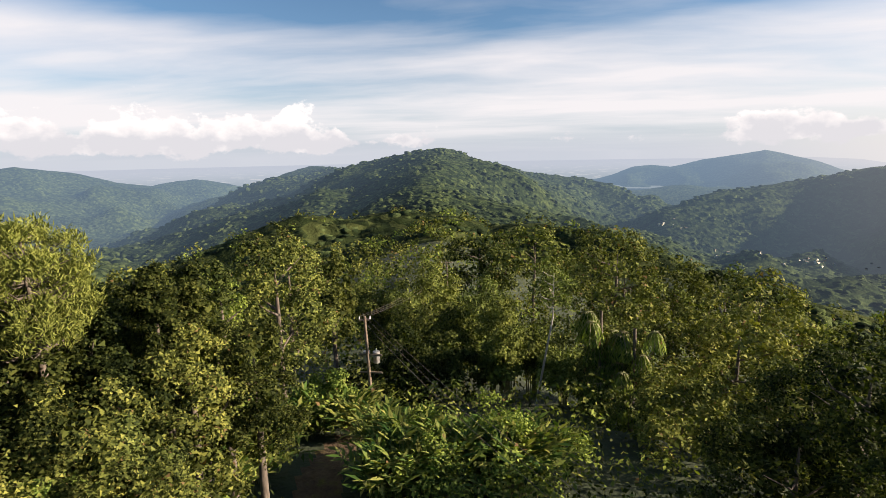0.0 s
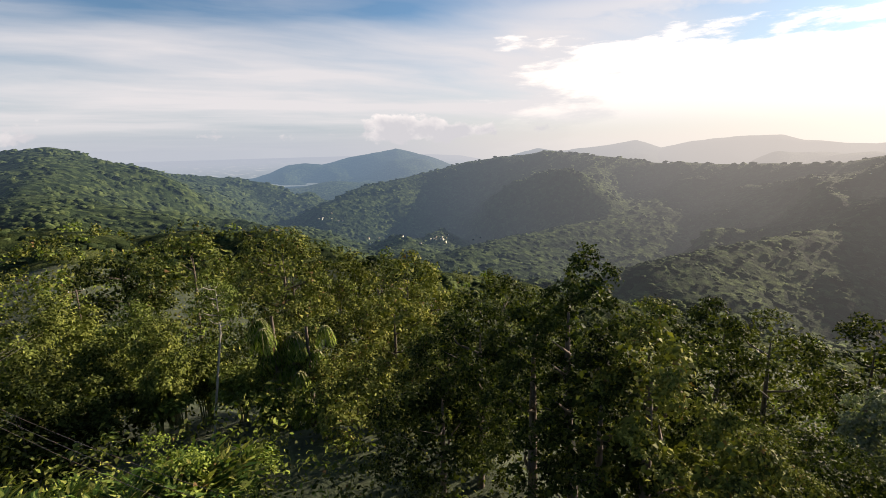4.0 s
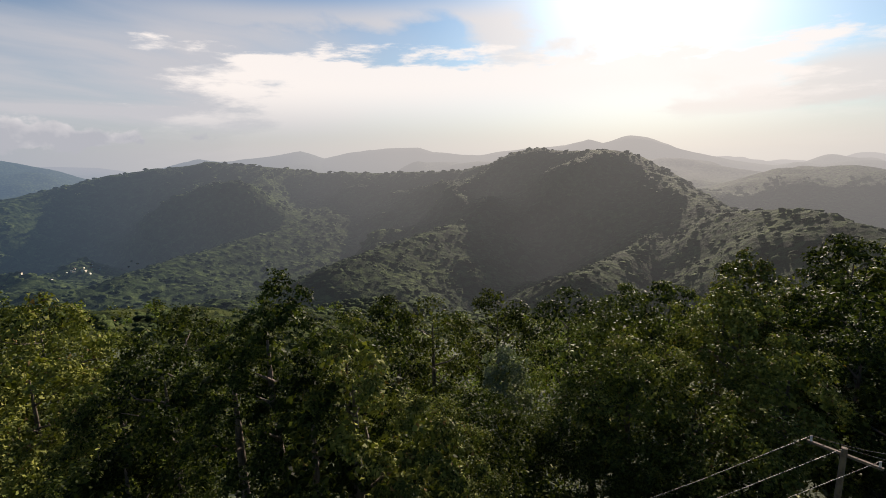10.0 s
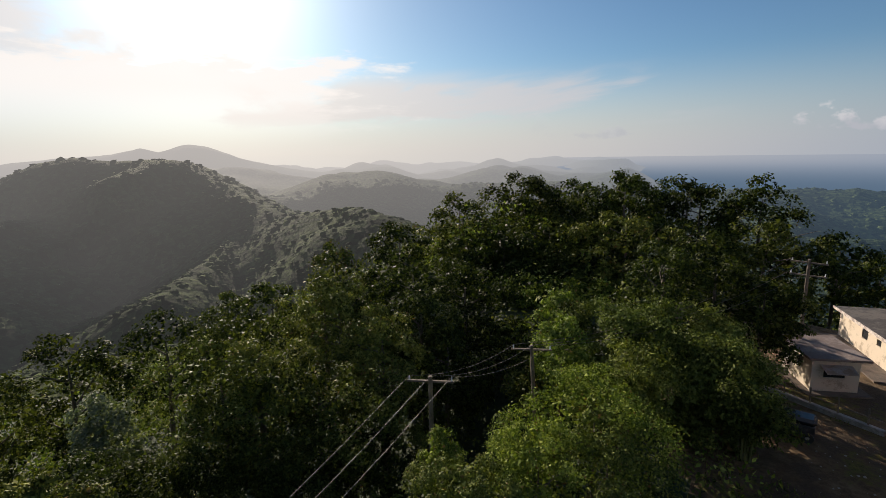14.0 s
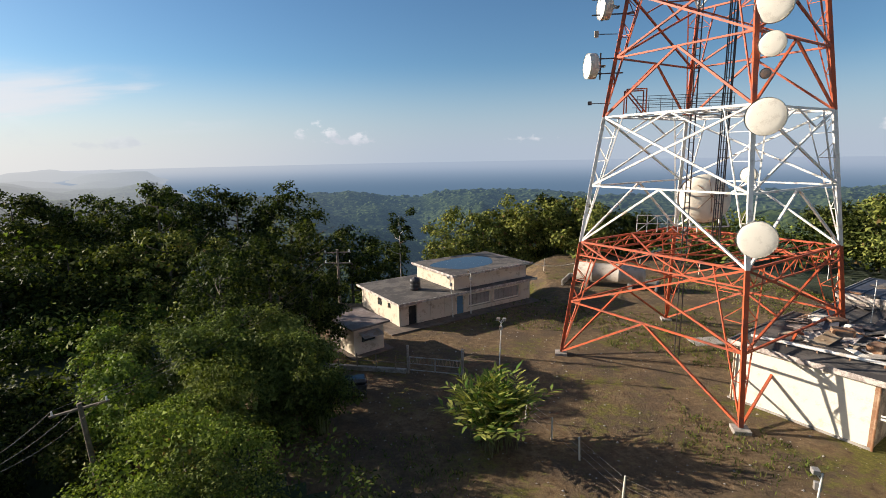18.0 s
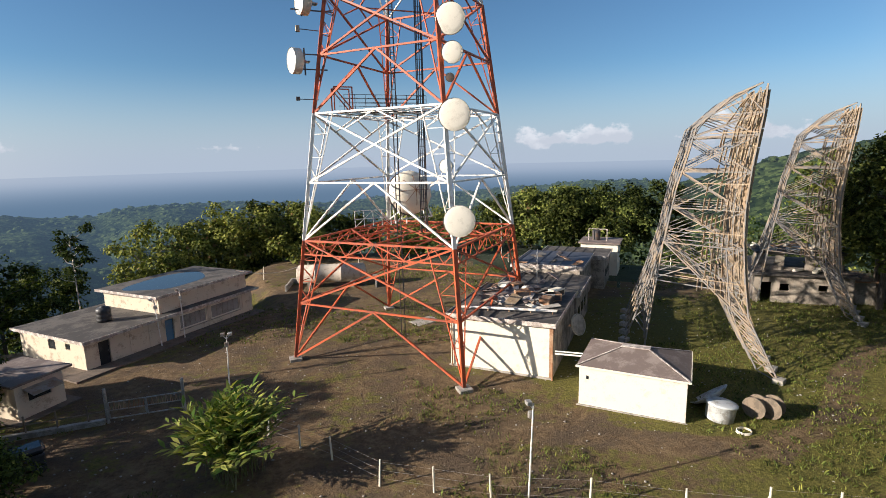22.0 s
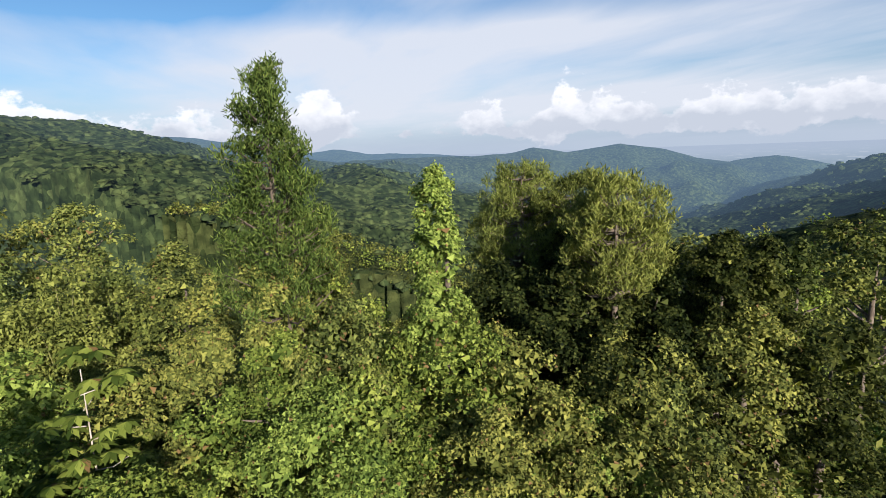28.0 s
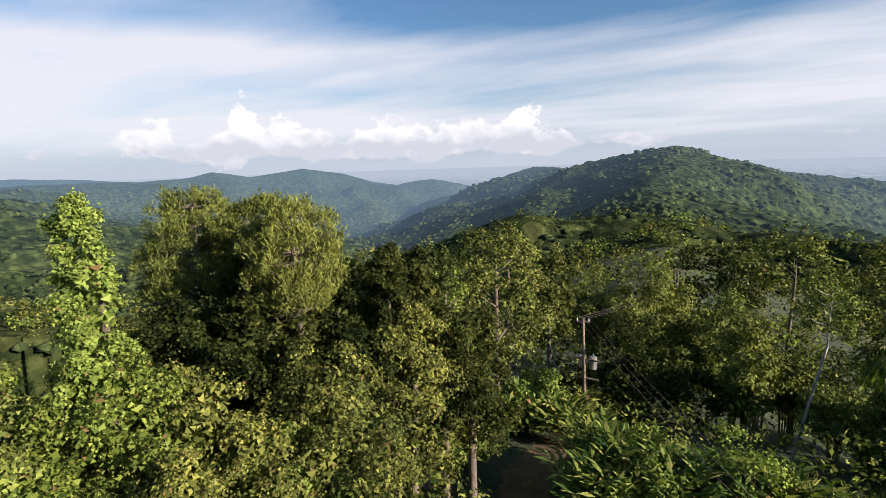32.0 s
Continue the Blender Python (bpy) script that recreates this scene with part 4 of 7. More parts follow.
def lily(x, y, r, h, mat="leaf_lily", words="clump of wild ginger with long glossy arching leaves", lift=0.0):
    """A clump of long arching stems with lance-shaped leaves on both sides."""
    rng = next_rng()
    base, z = plant("ginger_plant", x, y, words, "shrub", "ginger clumps")
    base.location.z += lift
    near = math.hypot(x, y)
    lines, leaf = [], []
    for k in range(int(40 + r * 30)):
        a, q = rng.random() * 6.28, r * (0.3 + 0.8 * rng.random())
        sx, sy = rng.normal(size=2) * r * 0.28
        hh = h * (0.62 + 0.42 * rng.random())
        pts = []
        for i in range(6):
            u = i / 5
            pts.append((sx + q * math.cos(a) * u**1.6, sy + q * math.sin(a) * u**1.6, hh * (u - 0.30 * u**3.0 * (q / r))))
        lines.append((pts, [0.022 * (1 - 0.8 * i / 5) for i in range(6)]))
        p = np.array(pts)
        for i in range(2, 14):
            u = 0.25 + 0.75 * i / 13
            j = min(int(u * 5), 4)
            at = p[j] + (p[j + 1] - p[j]) * (u * 5 - j)
            way = unit(p[j + 1] - p[j])
            side = unit(np.cross(way, (0, 0, 1.0))) * (1 if i % 2 else -1)
            leaf.append((at, way * 0.9 + side * 0.9 + rng.normal(size=3) * 0.15, np.array([0, 0, 1.0]) + rng.normal(size=3) * 0.25, 0.55 + 0.35 * rng.random()))
    at, along, face, long = (np.array(v) for v in zip(*leaf))
    child("foliage", leaves_mesh("foliage", leaf_quads(at, along, face, long, long * 0.25), mat), base)
    child("stem_clump", tubes_mesh("stems", lines, "cane_green", 4), base)
    return base


def cecropia(x, y, top, low, r):
    """A slender pale tree with wide leaves of eight fingers."""
    rng = next_rng()
    base, z = plant("cecropia_tree", x, y, "slender pale-stemmed tree with large many-fingered green leaves", "tree")
    h = top - z
    lines, ends = [([(0, 0, 0), (0.2, 0.1, h * 0.5), (0.1, 0.2, h * 0.97)], (0.05, 0.035, 0.012))], []
    for k in range(11):
        a, s = rng.random() * 6.28, h * (0.55 + 0.40 * k / 11)
        q = r * (0.5 + 0.6 * rng.random()) * (1.1 - 0.5 * k / 11)
        e = (0.1 + q * math.cos(a), 0.1 + q * math.sin(a), s + q * 0.45)
        lines.append(([(0.15, 0.12, s), (0.1 + q * 0.5 * math.cos(a), 0.1 + q * 0.5 * math.sin(a), s + q * 0.12), e], (0.018, 0.014, 0.008)))
        ends += [e] * 4
    ends += [(0.1, 0.2, h)] * 6
    leaf = []
    for e in ends + [(r * 1.1 * rng.normal(), r * 1.1 * rng.normal(), h * 0.68 + rng.normal() * 0.5) for _ in range(190)]:
        a, q = rng.random() * 6.28, 0.15 + 0.35 * rng.random()
        hub = np.array(e) + (q * math.cos(a), q * math.sin(a), 0.05 + 0.1 * rng.random())
        for f in range(9):
            b = a + f * 0.68
            leaf.append((hub, (math.cos(b), math.sin(b), -0.38), (0.3 * math.cos(b), 0.3 * math.sin(b), 1.0), 0.38 + 0.10 * rng.random()))
    at, along, face, long = (np.array(v, dtype=float) for v in zip(*leaf))
    child("foliage", leaves_mesh("foliage", leaf_quads(at, along, face, long, long * 0.42), "leaf_fresh"), base)
    child("trunk", tubes_mesh("trunk", lines[:1], "bark_pale", 7), base)
    for line in lines[1:]:
        child("limb", tubes_mesh("limb", [line], "bark_pale", 5), base)


def drooping(x, y, top, low, r):
    """A tree hung with curtains of trailing fronds."""
    rng = next_rng()
    base, z = plant("palm_hung_tree", x, y, "tree hung with drooping palm-like fronds and trailing vines", "tree")
    h = top - z
    leaf, lines = [], []
    for hub in range(15):
        hx, hy, hz = rng.normal() * r * 0.5, rng.normal() * r * 0.5, h * (1 - 0.055 * hub)
        for f in range(13):
            a, q = f * 0.483 + rng.random() * 0.3, r * (0.45 + 0.2 * rng.random())
            pts = [(hx + q * math.cos(a) * u, hy + q * math.sin(a) * u, hz + q * (0.6 * u - 1.9 * u * u)) for u in (0, 0.3, 0.6, 0.85, 1.0)]
            lines.append((pts, (0.03, 0.025, 0.02, 0.012, 0.006)))
            p = np.array(pts)
            for i in range(15):
                u = 0.15 + 0.85 * i / 14
                j = min(int(u * 4), 3)
                at = p[j] + (p[j + 1] - p[j]) * (u * 4 - j)
                leaf.append((at, (0.5 * math.cos(a + 1.5 * (-1) ** i), 0.5 * math.sin(a + 1.5 * (-1) ** i), -0.9), (math.cos(a), math.sin(a), 0.7), 0.42))
    at, along, face, long = (np.array(v, dtype=float) for v in zip(*leaf))
    child("fronds", leaves_mesh("fronds", leaf_quads(at, along, face, long, long * 0.26), "leaf_fresh"), base)
    tagged(child("frond_ribbing", tubes_mesh("frond_ribbing", lines, "cane_green", 3), base), kind="stuff")
    child("trunk", tubes_mesh("trunk", [([(0, 0, 0), (0.1, 0, h * 0.5), (0, 0, h)], (0.2, 0.16, 0.1))], "bark", 7), base)


def sparse(x, y, top, low, r, mat, bx, by, words):
    """A slender bare stem with an open, airy crown. bx, by: how far its foot stands from below the crown."""
    rng = next_rng()
    base, z = plant("slender_tree", x + bx, y + by, words, "tree")
    h, m = top - z, low - z
    lines = [([(0, 0, -0.3), (-bx * 0.55, -by * 0.55, m * 0.55), (-bx, -by, m), (-bx, -by, h * 0.97)], (0.09, 0.075, 0.06, 0.02))]
    tips = []
    for k in range(13):
        a, q = k * 2.4, r * (0.45 + 0.6 * rng.random())
        s = m + (h - m) * (0.1 + 0.8 * k / 13)
        tip = (-bx + q * math.cos(a), -by + q * math.sin(a), min(s + q * 0.5, h))
        tips.append(tip)
        lines.append(([(-bx, -by, s), (-bx + q * 0.5 * math.cos(a + 0.2), -by + q * 0.5 * math.sin(a + 0.2), s + q * 0.15), tip], (0.05, 0.035, 0.01)))
    c = np.repeat(np.array(tips), 3, 0) + rng.normal(size=(39, 3)) * 0.28
    s = leaf_size(x, y)
    child("crown", leaves_mesh("crown", tufts(rng, c, np.full(39, 0.5), 44, s, 0.5), mat), base)
    child("trunk", tubes_mesh("trunk", lines[:1], "bark_pale", 7), base)
    for line in lines[1:]:
        child("limb", tubes_mesh("limb", [line], "bark_pale", 4), base)


painted("cane_green", (0.16, 0.17, 0.05), (0.22, 0.19, 0.09), 0.6, 0.4, 1.0)

# the plants of the ridge: x, y, top and foot of the leaves, half width
for spec in ((-16.3, 2.1, 16.9, 10.9, 1.35),):
    pine(*spec)
for spec in ((-15.9, 1.9, 12.9, 7.4, 1.1), (-17.2, 3.5, 12.5, 8.2, 0.8), (-16.8, 18.7, 11.2, 5.9, 1.7), (5, 35.1, 4.7, -7.3, 1.3), (7.1, 33.6, 3.9, -2.6, 1.1),):
    tree("column", "leaf_olive", *spec)
for spec in ((-15.4, 1.8, 10.7, 6.2, 1.1), (-14.3, 5.6, 14.5, 10.9, 0.6), (-15.6, 21.5, 10.2, 5.2, 1.6),):
    tree("column", "leaf_fresh", *spec)
for spec in ((-13.8, 5.6, 11.1, 6.2, 1.8), (-13.6, 3.4, 9.9, 7, 1.2), (-14, -4.4, 10.4, 7.9, 1.5), (-13.4, -1.3, 8.8, 7.6, 1.4), (-14.1, -2.4, 8, 5.9, 2.2), (-18.2, -6.1, 9.2, 4.5, 2), (-14.1, 32, 0.3, -3.4, 2), (12.4, -8.7, 5.9, 3.1, 2.1), (15.4, -6, 4.7, 2.2, 0.9), (14.1, -12.7, 6.4, 3.3, 3.3), (-17.5, 3.3, 11.5, 7.8, 2), (-15, 5.2, 10.6, 7.3, 1.4), (-12.3, 8.2, 8.7, 6.6, 1.5), (-13.6, 2.5, 9.8, 8.5, 1.7), (-2.4, 21.4, 3.5, 0.8, 3.5), (-20.1, -5, 9.8, 5.3, 1.6), (-17.7, -5.9, 7.7, 2.7, 1.3), (-15.5, -2.4, 7.8, 4.8, 1.6), (-15.7, 0.3, 9.3, 4.8, 1.5),):
    tree("mound", "leaf_fresh", *spec)
for spec in ((39.7, -28.5, -1.4, -11.1, 4.1), (18.8, -20.1, -1.3, -5.3, 3),):
    tree("mound", "leaf_fresh", *spec)
for spec in ((-18.9, 11.1, 13.9, 8.7, 1.5), (-18.2, 13, 13.5, 9.5, 1.4), (-14.2, 11.3, 13.7, 10.4, 1.2),):
    pine(*spec, dense=True)
for spec in ((-15.3, 11, 12.2, 7.2, 2), (-16.4, 8.5, 11.2, 7, 1.3), (-12.9, 9.8, 10.1, 5.4, 1.5), (-17.6, 4, 10.3, 6.3, 0.9), (-15.2, 13.1, 12.4, 8.7, 1.9), (-17.5, 43.4, 6.7, -2.1, 2.1), (-7.2, 120.2, -4.3, -18.8, 9.3), (27.9, 90.9, -4.3, -16.4, 7.2), (9.3, 10, 12.7, 6.6, 1.1), (8.4, 11.1, 11.3, 4.7, 1.3), (6.9, 7.1, 11.5, 7.4, 1.2), (11.1, 17.9, 6.9, -0.3, 1.8), (34.1, 20.7, 3.9, -6.9, 2.5), (38.7, 18.7, 2.7, -10.3, 3.9), (51.5, 16.4, 0.3, -8.6, 4.1), (52.2, 9, 0.6, -8.3, 5.1), (41.1, 101.1, -7.7, -24.5, 10.5), (11.1, 9.1, 11, 7, 2), (41.7, 2, 4.6, -2, 3),):
    tree("round", "leaf_deep", *spec)
for spec in ((43.6, -1.2, 4.8, -2, 2.7), (39, -10.8, 6, -4.3, 3.3), (47.4, -14.3, 8.8, 1.9, 3), (24.5, -2.2, 5.2, -3.4, 2.8), (65.1, -29.3, 9.5, -4, 4.9), (49, -23.5, 3, -10.6, 5.5), (30.1, -12.4, 2.7, -4.2, 3.2), (65.2, -40.1, 12.4, 1.5, 5.2), (59.1, -46.8, 11.5, -0.1, 5.8), (52.3, -48.4, 12.7, 1.9, 4.9), (51.3, -35.8, 7.2, -5.6, 6.1), (71.5, -47.5, 10.6, -3, 6.6), (60, -57.1, 11.8, -2.8, 4.9), (51, -61.7, 11, -2.3, 5.5), (43.6, -63.9, 11.6, -0.9, 4.5), (56, -44.5, 9.2, -3.2, 6.3), (42.1, -46.8, 7.3, -3.8, 7), (36.4, -55, 8.1, -4.7, 5.8), (34.7, -66, 5, -5.6, 5.1),):
    tree("round", "leaf_deep", *spec)
for spec in ((33.5, -73.1, 1.9, -8.6, 4.7), (52.4, -29.8, 6.5, -7.5, 5.9), (35.2, -11.3, 8.3, -1, 4), (6.5, -84.3, 8.8, -3.5, 5), (-5.9, -82.3, 6.1, -2.9, 4.8), (-34.6, -83.3, 7.9, -1.5, 6), (-48.3, -73.7, 10, 1.2, 7.4), (-43, -74.8, 9.3, -0.4, 5.7), (-56.3, -70.6, 10, 0.5, 4.3), (-50.8, -32.7, 15.7, 5.2, 3.9), (-17.1, 11.7, 12, 8.2, 1.9), (-16.4, 9.1, 11.1, 6.9, 1.7), (-14.8, 15.7, 9.8, 4, 1.9), (30, -10.6, 6.7, -0.6, 2.6), (26.6, -10.8, 4.9, -1.8, 2.7), (43.7, -27.7, 0.1, -12.3, 4.8), (47.3, -37.1, 2.4, -5.5, 4.3), (52.5, -34.8, 2.6, -8.9, 5.1), (36.8, -17.1, 6.2, -1.8, 3.3),):
    tree("round", "leaf_deep", *spec)
for spec in ((41.2, -35.6, 0, -6.1, 4), (39.8, -52.6, 1.5, -4.8, 6), (28, 1.3, 7.1, 2.4, 2.9), (54.6, -62.7, 11.4, -3.2, 7.2), (58.7, -34.2, 4.9, -7.9, 6), (10.2, 16.8, 8.9, 3.2, 2.7), (7.6, 15.7, 6.9, 3.8, 2.7), (19.1, 27.6, 6.4, -0.7, 3.9), (19.8, -31.2, 7.2, 2.4, 2.3), (23.2, -31.1, 8.4, -0.1, 3.7), (25.2, -28.2, 9.2, 0.2, 3.6),):
    tree("round", "leaf_deep", *spec)
for spec in ((-14.3, 13.4, 11.6, 6.6, 1), (-12.5, 13.7, 12.2, 8.7, 0.6), (-13, 16.1, 11.7, 6.4, 1), (-10.8, 16.1, 9.8, 6.3, 1.7), (-13.2, 17.9, 11.4, 6.5, 1.1),):
    tree("column", "leaf_deep", *spec)
for spec in ((-15.6, 28.2, 10.8, 3.3, 3.3), (-26.4, 0, 9.6, 5.1, 1.6), (-19.4, -0.1, 9.7, 5.9, 1.1), (-32.4, -1.7, 10.7, 4, 2), (-53.8, -34.2, 16, 2.7, 5.7), (-56.1, -26.5, 14.6, 1.9, 5.1), (-60.5, -47, 14.2, 2.3, 4.1), (-57, -19.3, 12, 1.8, 5), (-61.1, -12.3, 11.1, 1.2, 4.6), (-17.1, 32.9, 9.9, -0.1, 2.6), (-12, 13.8, 10.3, 5.7, 1.8), (16.2, 83.8, 3, -10.3, 7.2), (4.7, 110.4, -0.8, -16, 9.5), (9.8, 41.1, 3.5, -6.6, 3.6), (14.7, 42.4, 2.9, -7.4, 3.4), (15.1, 36.8, 4, -5.5, 3.2), (14, 25.9, 4.8, -3, 3.1), (33.9, 72.1, -1, -13.3, 6.2), (7.7, 6.4, 12.3, 7.5, 1.4),):
    tree("round", "leaf_olive", *spec)
for spec in ((24.8, 2.5, 6.5, -1.1, 3.6), (18, 40.2, 1, -8.5, 3.5), (19.1, 33.8, 1.5, -6.3, 2.9), (10.3, 31.6, 2.3, -7, 3.7), (18.3, 87.6, -2.8, -17, 8.5), (39, 74.2, -7.1, -18, 7.5), (36.1, -5.7, 9.2, 3.8, 2.1), (33.3, -4.2, 7.7, -3.7, 3.2), (23.8, 0.5, 7, -2.4, 2.9), (26.7, -6.7, 5.6, -2.3, 2.7), (43.6, -41.2, 8.6, -2.5, 5.4), (17, -78.6, 4.1, -4, 4.8), (12, -81.7, 6.2, -3.7, 4.9), (0.7, -78.6, 8, -2.2, 4.6), (-18.2, -84.4, 6.8, -3.3, 6.6), (-42.8, -79.4, 9.3, 0.1, 6.1), (-37.5, -79.8, 9, -0.3, 5.8), (-48.1, -71.6, 8.3, -0.5, 4.9), (21.6, -80.3, 6.5, -0.2, 6.6),):
    tree("round", "leaf_olive", *spec)
for spec in ((11.7, -82.8, 8.5, 0.6, 5.8), (4.2, -83.7, 8.4, 0.4, 4.8), (-14.6, 13.1, 9.8, 4.8, 1.9), (30.9, -4.8, 7.7, 2.5, 2.9), (26.4, -6.3, 6.7, 1.1, 2.5),):
    tree("round", "leaf_olive", *spec)
for spec in ((-11.6, 10.6, 9, 5.6, 1.4), (-15.9, -0.7, 8.5, 4.7, 1.4), (-11.6, 9.7, 10.2, 7.8, 1.9), (7.7, 25.8, 3.3, -2.8, 3.3), (7.6, 4.5, 10.5, 8.2, 1.1), (12.5, -12.1, 5.3, 2, 2.6), (12.4, -5.5, 5.3, 4.3, 1.8), (-15.1, 7.5, 9.9, 6.1, 1.5), (-13.3, 10.1, 9.8, 5.5, 1.4), (-13.3, 5.6, 8.9, 7.6, 1.6), (-18.6, -1.9, 9.5, 5.3, 1.5), (26.2, -18, -0.3, -7, 3.3), (16.2, -22.3, -1.8, -5.4, 2), (15.6, 9.3, 5.9, 3.9, 3.3), (13.5, 6.7, 6.2, 4, 2.2), (21.9, -3.6, 5.1, 1.7, 3),):
    tree("mound", "leaf_olive", *spec)
for spec in ((-36, -6.2, 11.7, 3.5, 4.3), (-38.4, -2.2, 10, 1.7, 3.2), (-28.6, -8.2, 9.3, 3.6, 2.9), (-32.4, -13.5, 13.2, 4.8, 2.8), (-32.9, -9.4, 13.2, 4.8, 3.3), (-35.9, -5.6, 11.2, 4.1, 3), (-31.9, -16.5, 9.1, 4, 1.9), (-17.3, 57.8, 4.8, -5.1, 3.4), (-12.3, 56.8, 5.8, -5.9, 3.3), (-10.1, 65.2, 3.4, -7.5, 3.3), (-5.8, 46.9, 3.7, -6.5, 2.6), (-1.8, 44.5, 3.8, -6.3, 2.6), (0.6, 40.5, 2.9, -4.3, 2.8), (-2.7, 41.4, 0, -5.8, 1.6), (2.9, 37.4, 1.8, -4.7, 2.2), (-4.3, 59.3, 1.3, -6.7, 4.4), (25.4, -19.8, 7, -2.1, 2), (22.3, -20.7, 7.4, -2.4, 1.9), (20.7, -22.9, 7.5, -2.1, 2.3),):
    bamboo(*spec)
for spec in ((19.5, -26.1, 7.1, -0.8, 2.2), (17.7, -18.5, 6.4, -1.5, 3.3), (16.8, -22.9, 6.1, -2.6, 2.9), (17, -15.8, 6.2, -0.6, 2.4), (-37.5, -12.9, 11.4, 6, 3.2), (-34.2, -15.6, 8.4, 3.4, 2.1), (-31.3, -4.9, 9.7, 5.7, 2), (18.6, -22.6, 6.8, -3.6, 2.5), (17, -23.3, 6.2, -6.3, 2.8), (13.7, -22.1, 5, -4.1, 2.3), (-4.1, 50.2, 4.1, -8, 3), (-1.1, 38.4, 3.6, -2.5, 1.9), (-11.9, 48.7, 4.5, -4, 2.5), (17.5, -25.7, 6.4, -5.7, 2.7), (21.3, -21.9, 7.7, -3.5, 3.6), (-30.5, -10.5, 13.8, 7.4, 2.3), (-31.5, -6.8, 13.4, 7.3, 2.3), (-29.2, -3.6, 10, 6.2, 2.1), (-30.3, -13.4, 11.5, 6.7, 1.8),):
    bamboo(*spec)
for spec in ((4.9, 34.1, 4.6, -6.7, 1.6), (6.8, 32.6, 3.9, -2.1, 1.3),):
    drooping(*spec)
for spec in ((-13, 36, -1.4, -6.9, 2.8), (34.9, -20.2, -2.1, -12.4, 3.9), (-10.2, 38.9, 1.6, -3, 2.4), (-6.8, 41.4, 0, -4.1, 2.6), (-9.5, 45.1, 1.5, -4.6, 2.8), (21.7, 3.5, 3.4, -0.5, 3), (19.7, -0.1, 2.9, 0.2, 2.9), (18.8, 6.9, 4.6, 1.8, 3), (21.1, -3.8, 2.1, -1.5, 2.9), (17.2, 5.4, 4.6, 2.5, 3), (21.9, 0.7, 6.3, 2.9, 3.2),):
    tree("mound", "leaf_deep", *spec)
for spec in ((31.6, 9.6, 2, -1.8, 1.6), (33.3, -12.4, 4.5, 0.8, 1.5),):
    tree("round", "leaf_pale", *spec)
for spec in ((21.7, -16.4, 6.2, 1.8, 1.4), (27.8, -20.7, 5.7, -3.6, 1.4),):
    tree("round", "leaf_fresh", *spec)
for spec in ((-51.8, -33.9, 16.1, 3.5, 4.2), (-55, -32.7, 16.8, 3, 5), (-53.2, -27.8, 16, 2.5, 4.6), (-51, -23.3, 14.6, 2, 4.2)):
    tree("round", "leaf_olive", *spec)
for spec in ((-48.4, -19.3, 13.2, 3, 3.8), (-46.4, -16.4, 12.9, 3, 3.6)):
    bamboo(*spec)
for spec in ((-14.2, 9.2, 10.9, 6.5, 1.5), (-12.9, 11.9, 10.2, 6, 1.5), (-12.5, 9.4, 9.7, 5.5, 1.4), (-12.3, 13.8, 9.4, 5, 1.4)):
    tree("mound", "leaf_deep", *spec)
for spec in ((-13.1, 7.2, 10.2, 6, 1.4), (-11.8, 7.4, 9.1, 5, 1.2), (-14.3, 3.2, 11.6, 6, 1.1), (-11.6, 5.6, 9.4, 5.5, 1.2)):
    tree("mound", "leaf_olive", *spec)
sparse(1.6, 33.5, 7.7, 4.3, 1.2, "leaf_bamboo", -1.2, 0.2, "slender white-stemmed leaning tree with an airy pale crown")
sparse(22.4, -55.8, 8.9, 3.1, 1.7, "leaf_deep", 0.0, 0.0, "thin half-bare tree behind the station house")
cecropia(-16.8, -2.8, 10.4, 5.7, 1.2)
for spec in ((3.9, -23.6, 2.1, 4.5), (-14.6, 18.3, 1.9, 3.3), (-14.4, 21.8, 1.9, 3.3), (-17.5, 25.5, 1.9, 3.3), (-15.1, 16.1, 1.9, 3.3), (-6.1, 22.1, 1.9, 3.3), (-3.8, 20.8, 1.9, 3.3), (-1.1, 21, 1.9, 3.3), (-7.5, 23.8, 1.9, 3.3), (-14.9, 29.9, 1.9, 3.3), (-10.8, 29, 1.8, 3.2), (-16.3, 26, 1.8, 3.2), (-5.3, 22.2, 1.8, 3.2), (-3, 22.4, 1.8, 3.2), (-6.5, 20.1, 1.8, 3.2), (-0.7, 22, 1.8, 3.2)):
    lily(*spec)

# ---- wild growth between the trees ----
CLEAR = [[(-53, -37.2, 0), (-25.4, -26.1, 0), (-9, -28.5, 0), (9.9, -33.7, 0), (15.1, -41, 0)], [(-21.8, -50.3, 0), (-1.5, -63.2, 0)]]
LANE = [(9, -31, 0), (8, -22, 0), (3, -8, 0), (-4, 6, 0), (-8.8, 16, 0), (-11, 21.7, 0), (-11.6, 26.6, 0), (-11.5, 31.5, 0), (-9, 44, 0), (-8, 56, 0), (-6, 75, 0)]


def off_clearing(x, y):
    d = np.minimum(*(to_line(x, y, line)[0] for line in CLEAR)) - 15.0
    return np.minimum(d, to_line(x, y, LANE)[0] - 1.0)


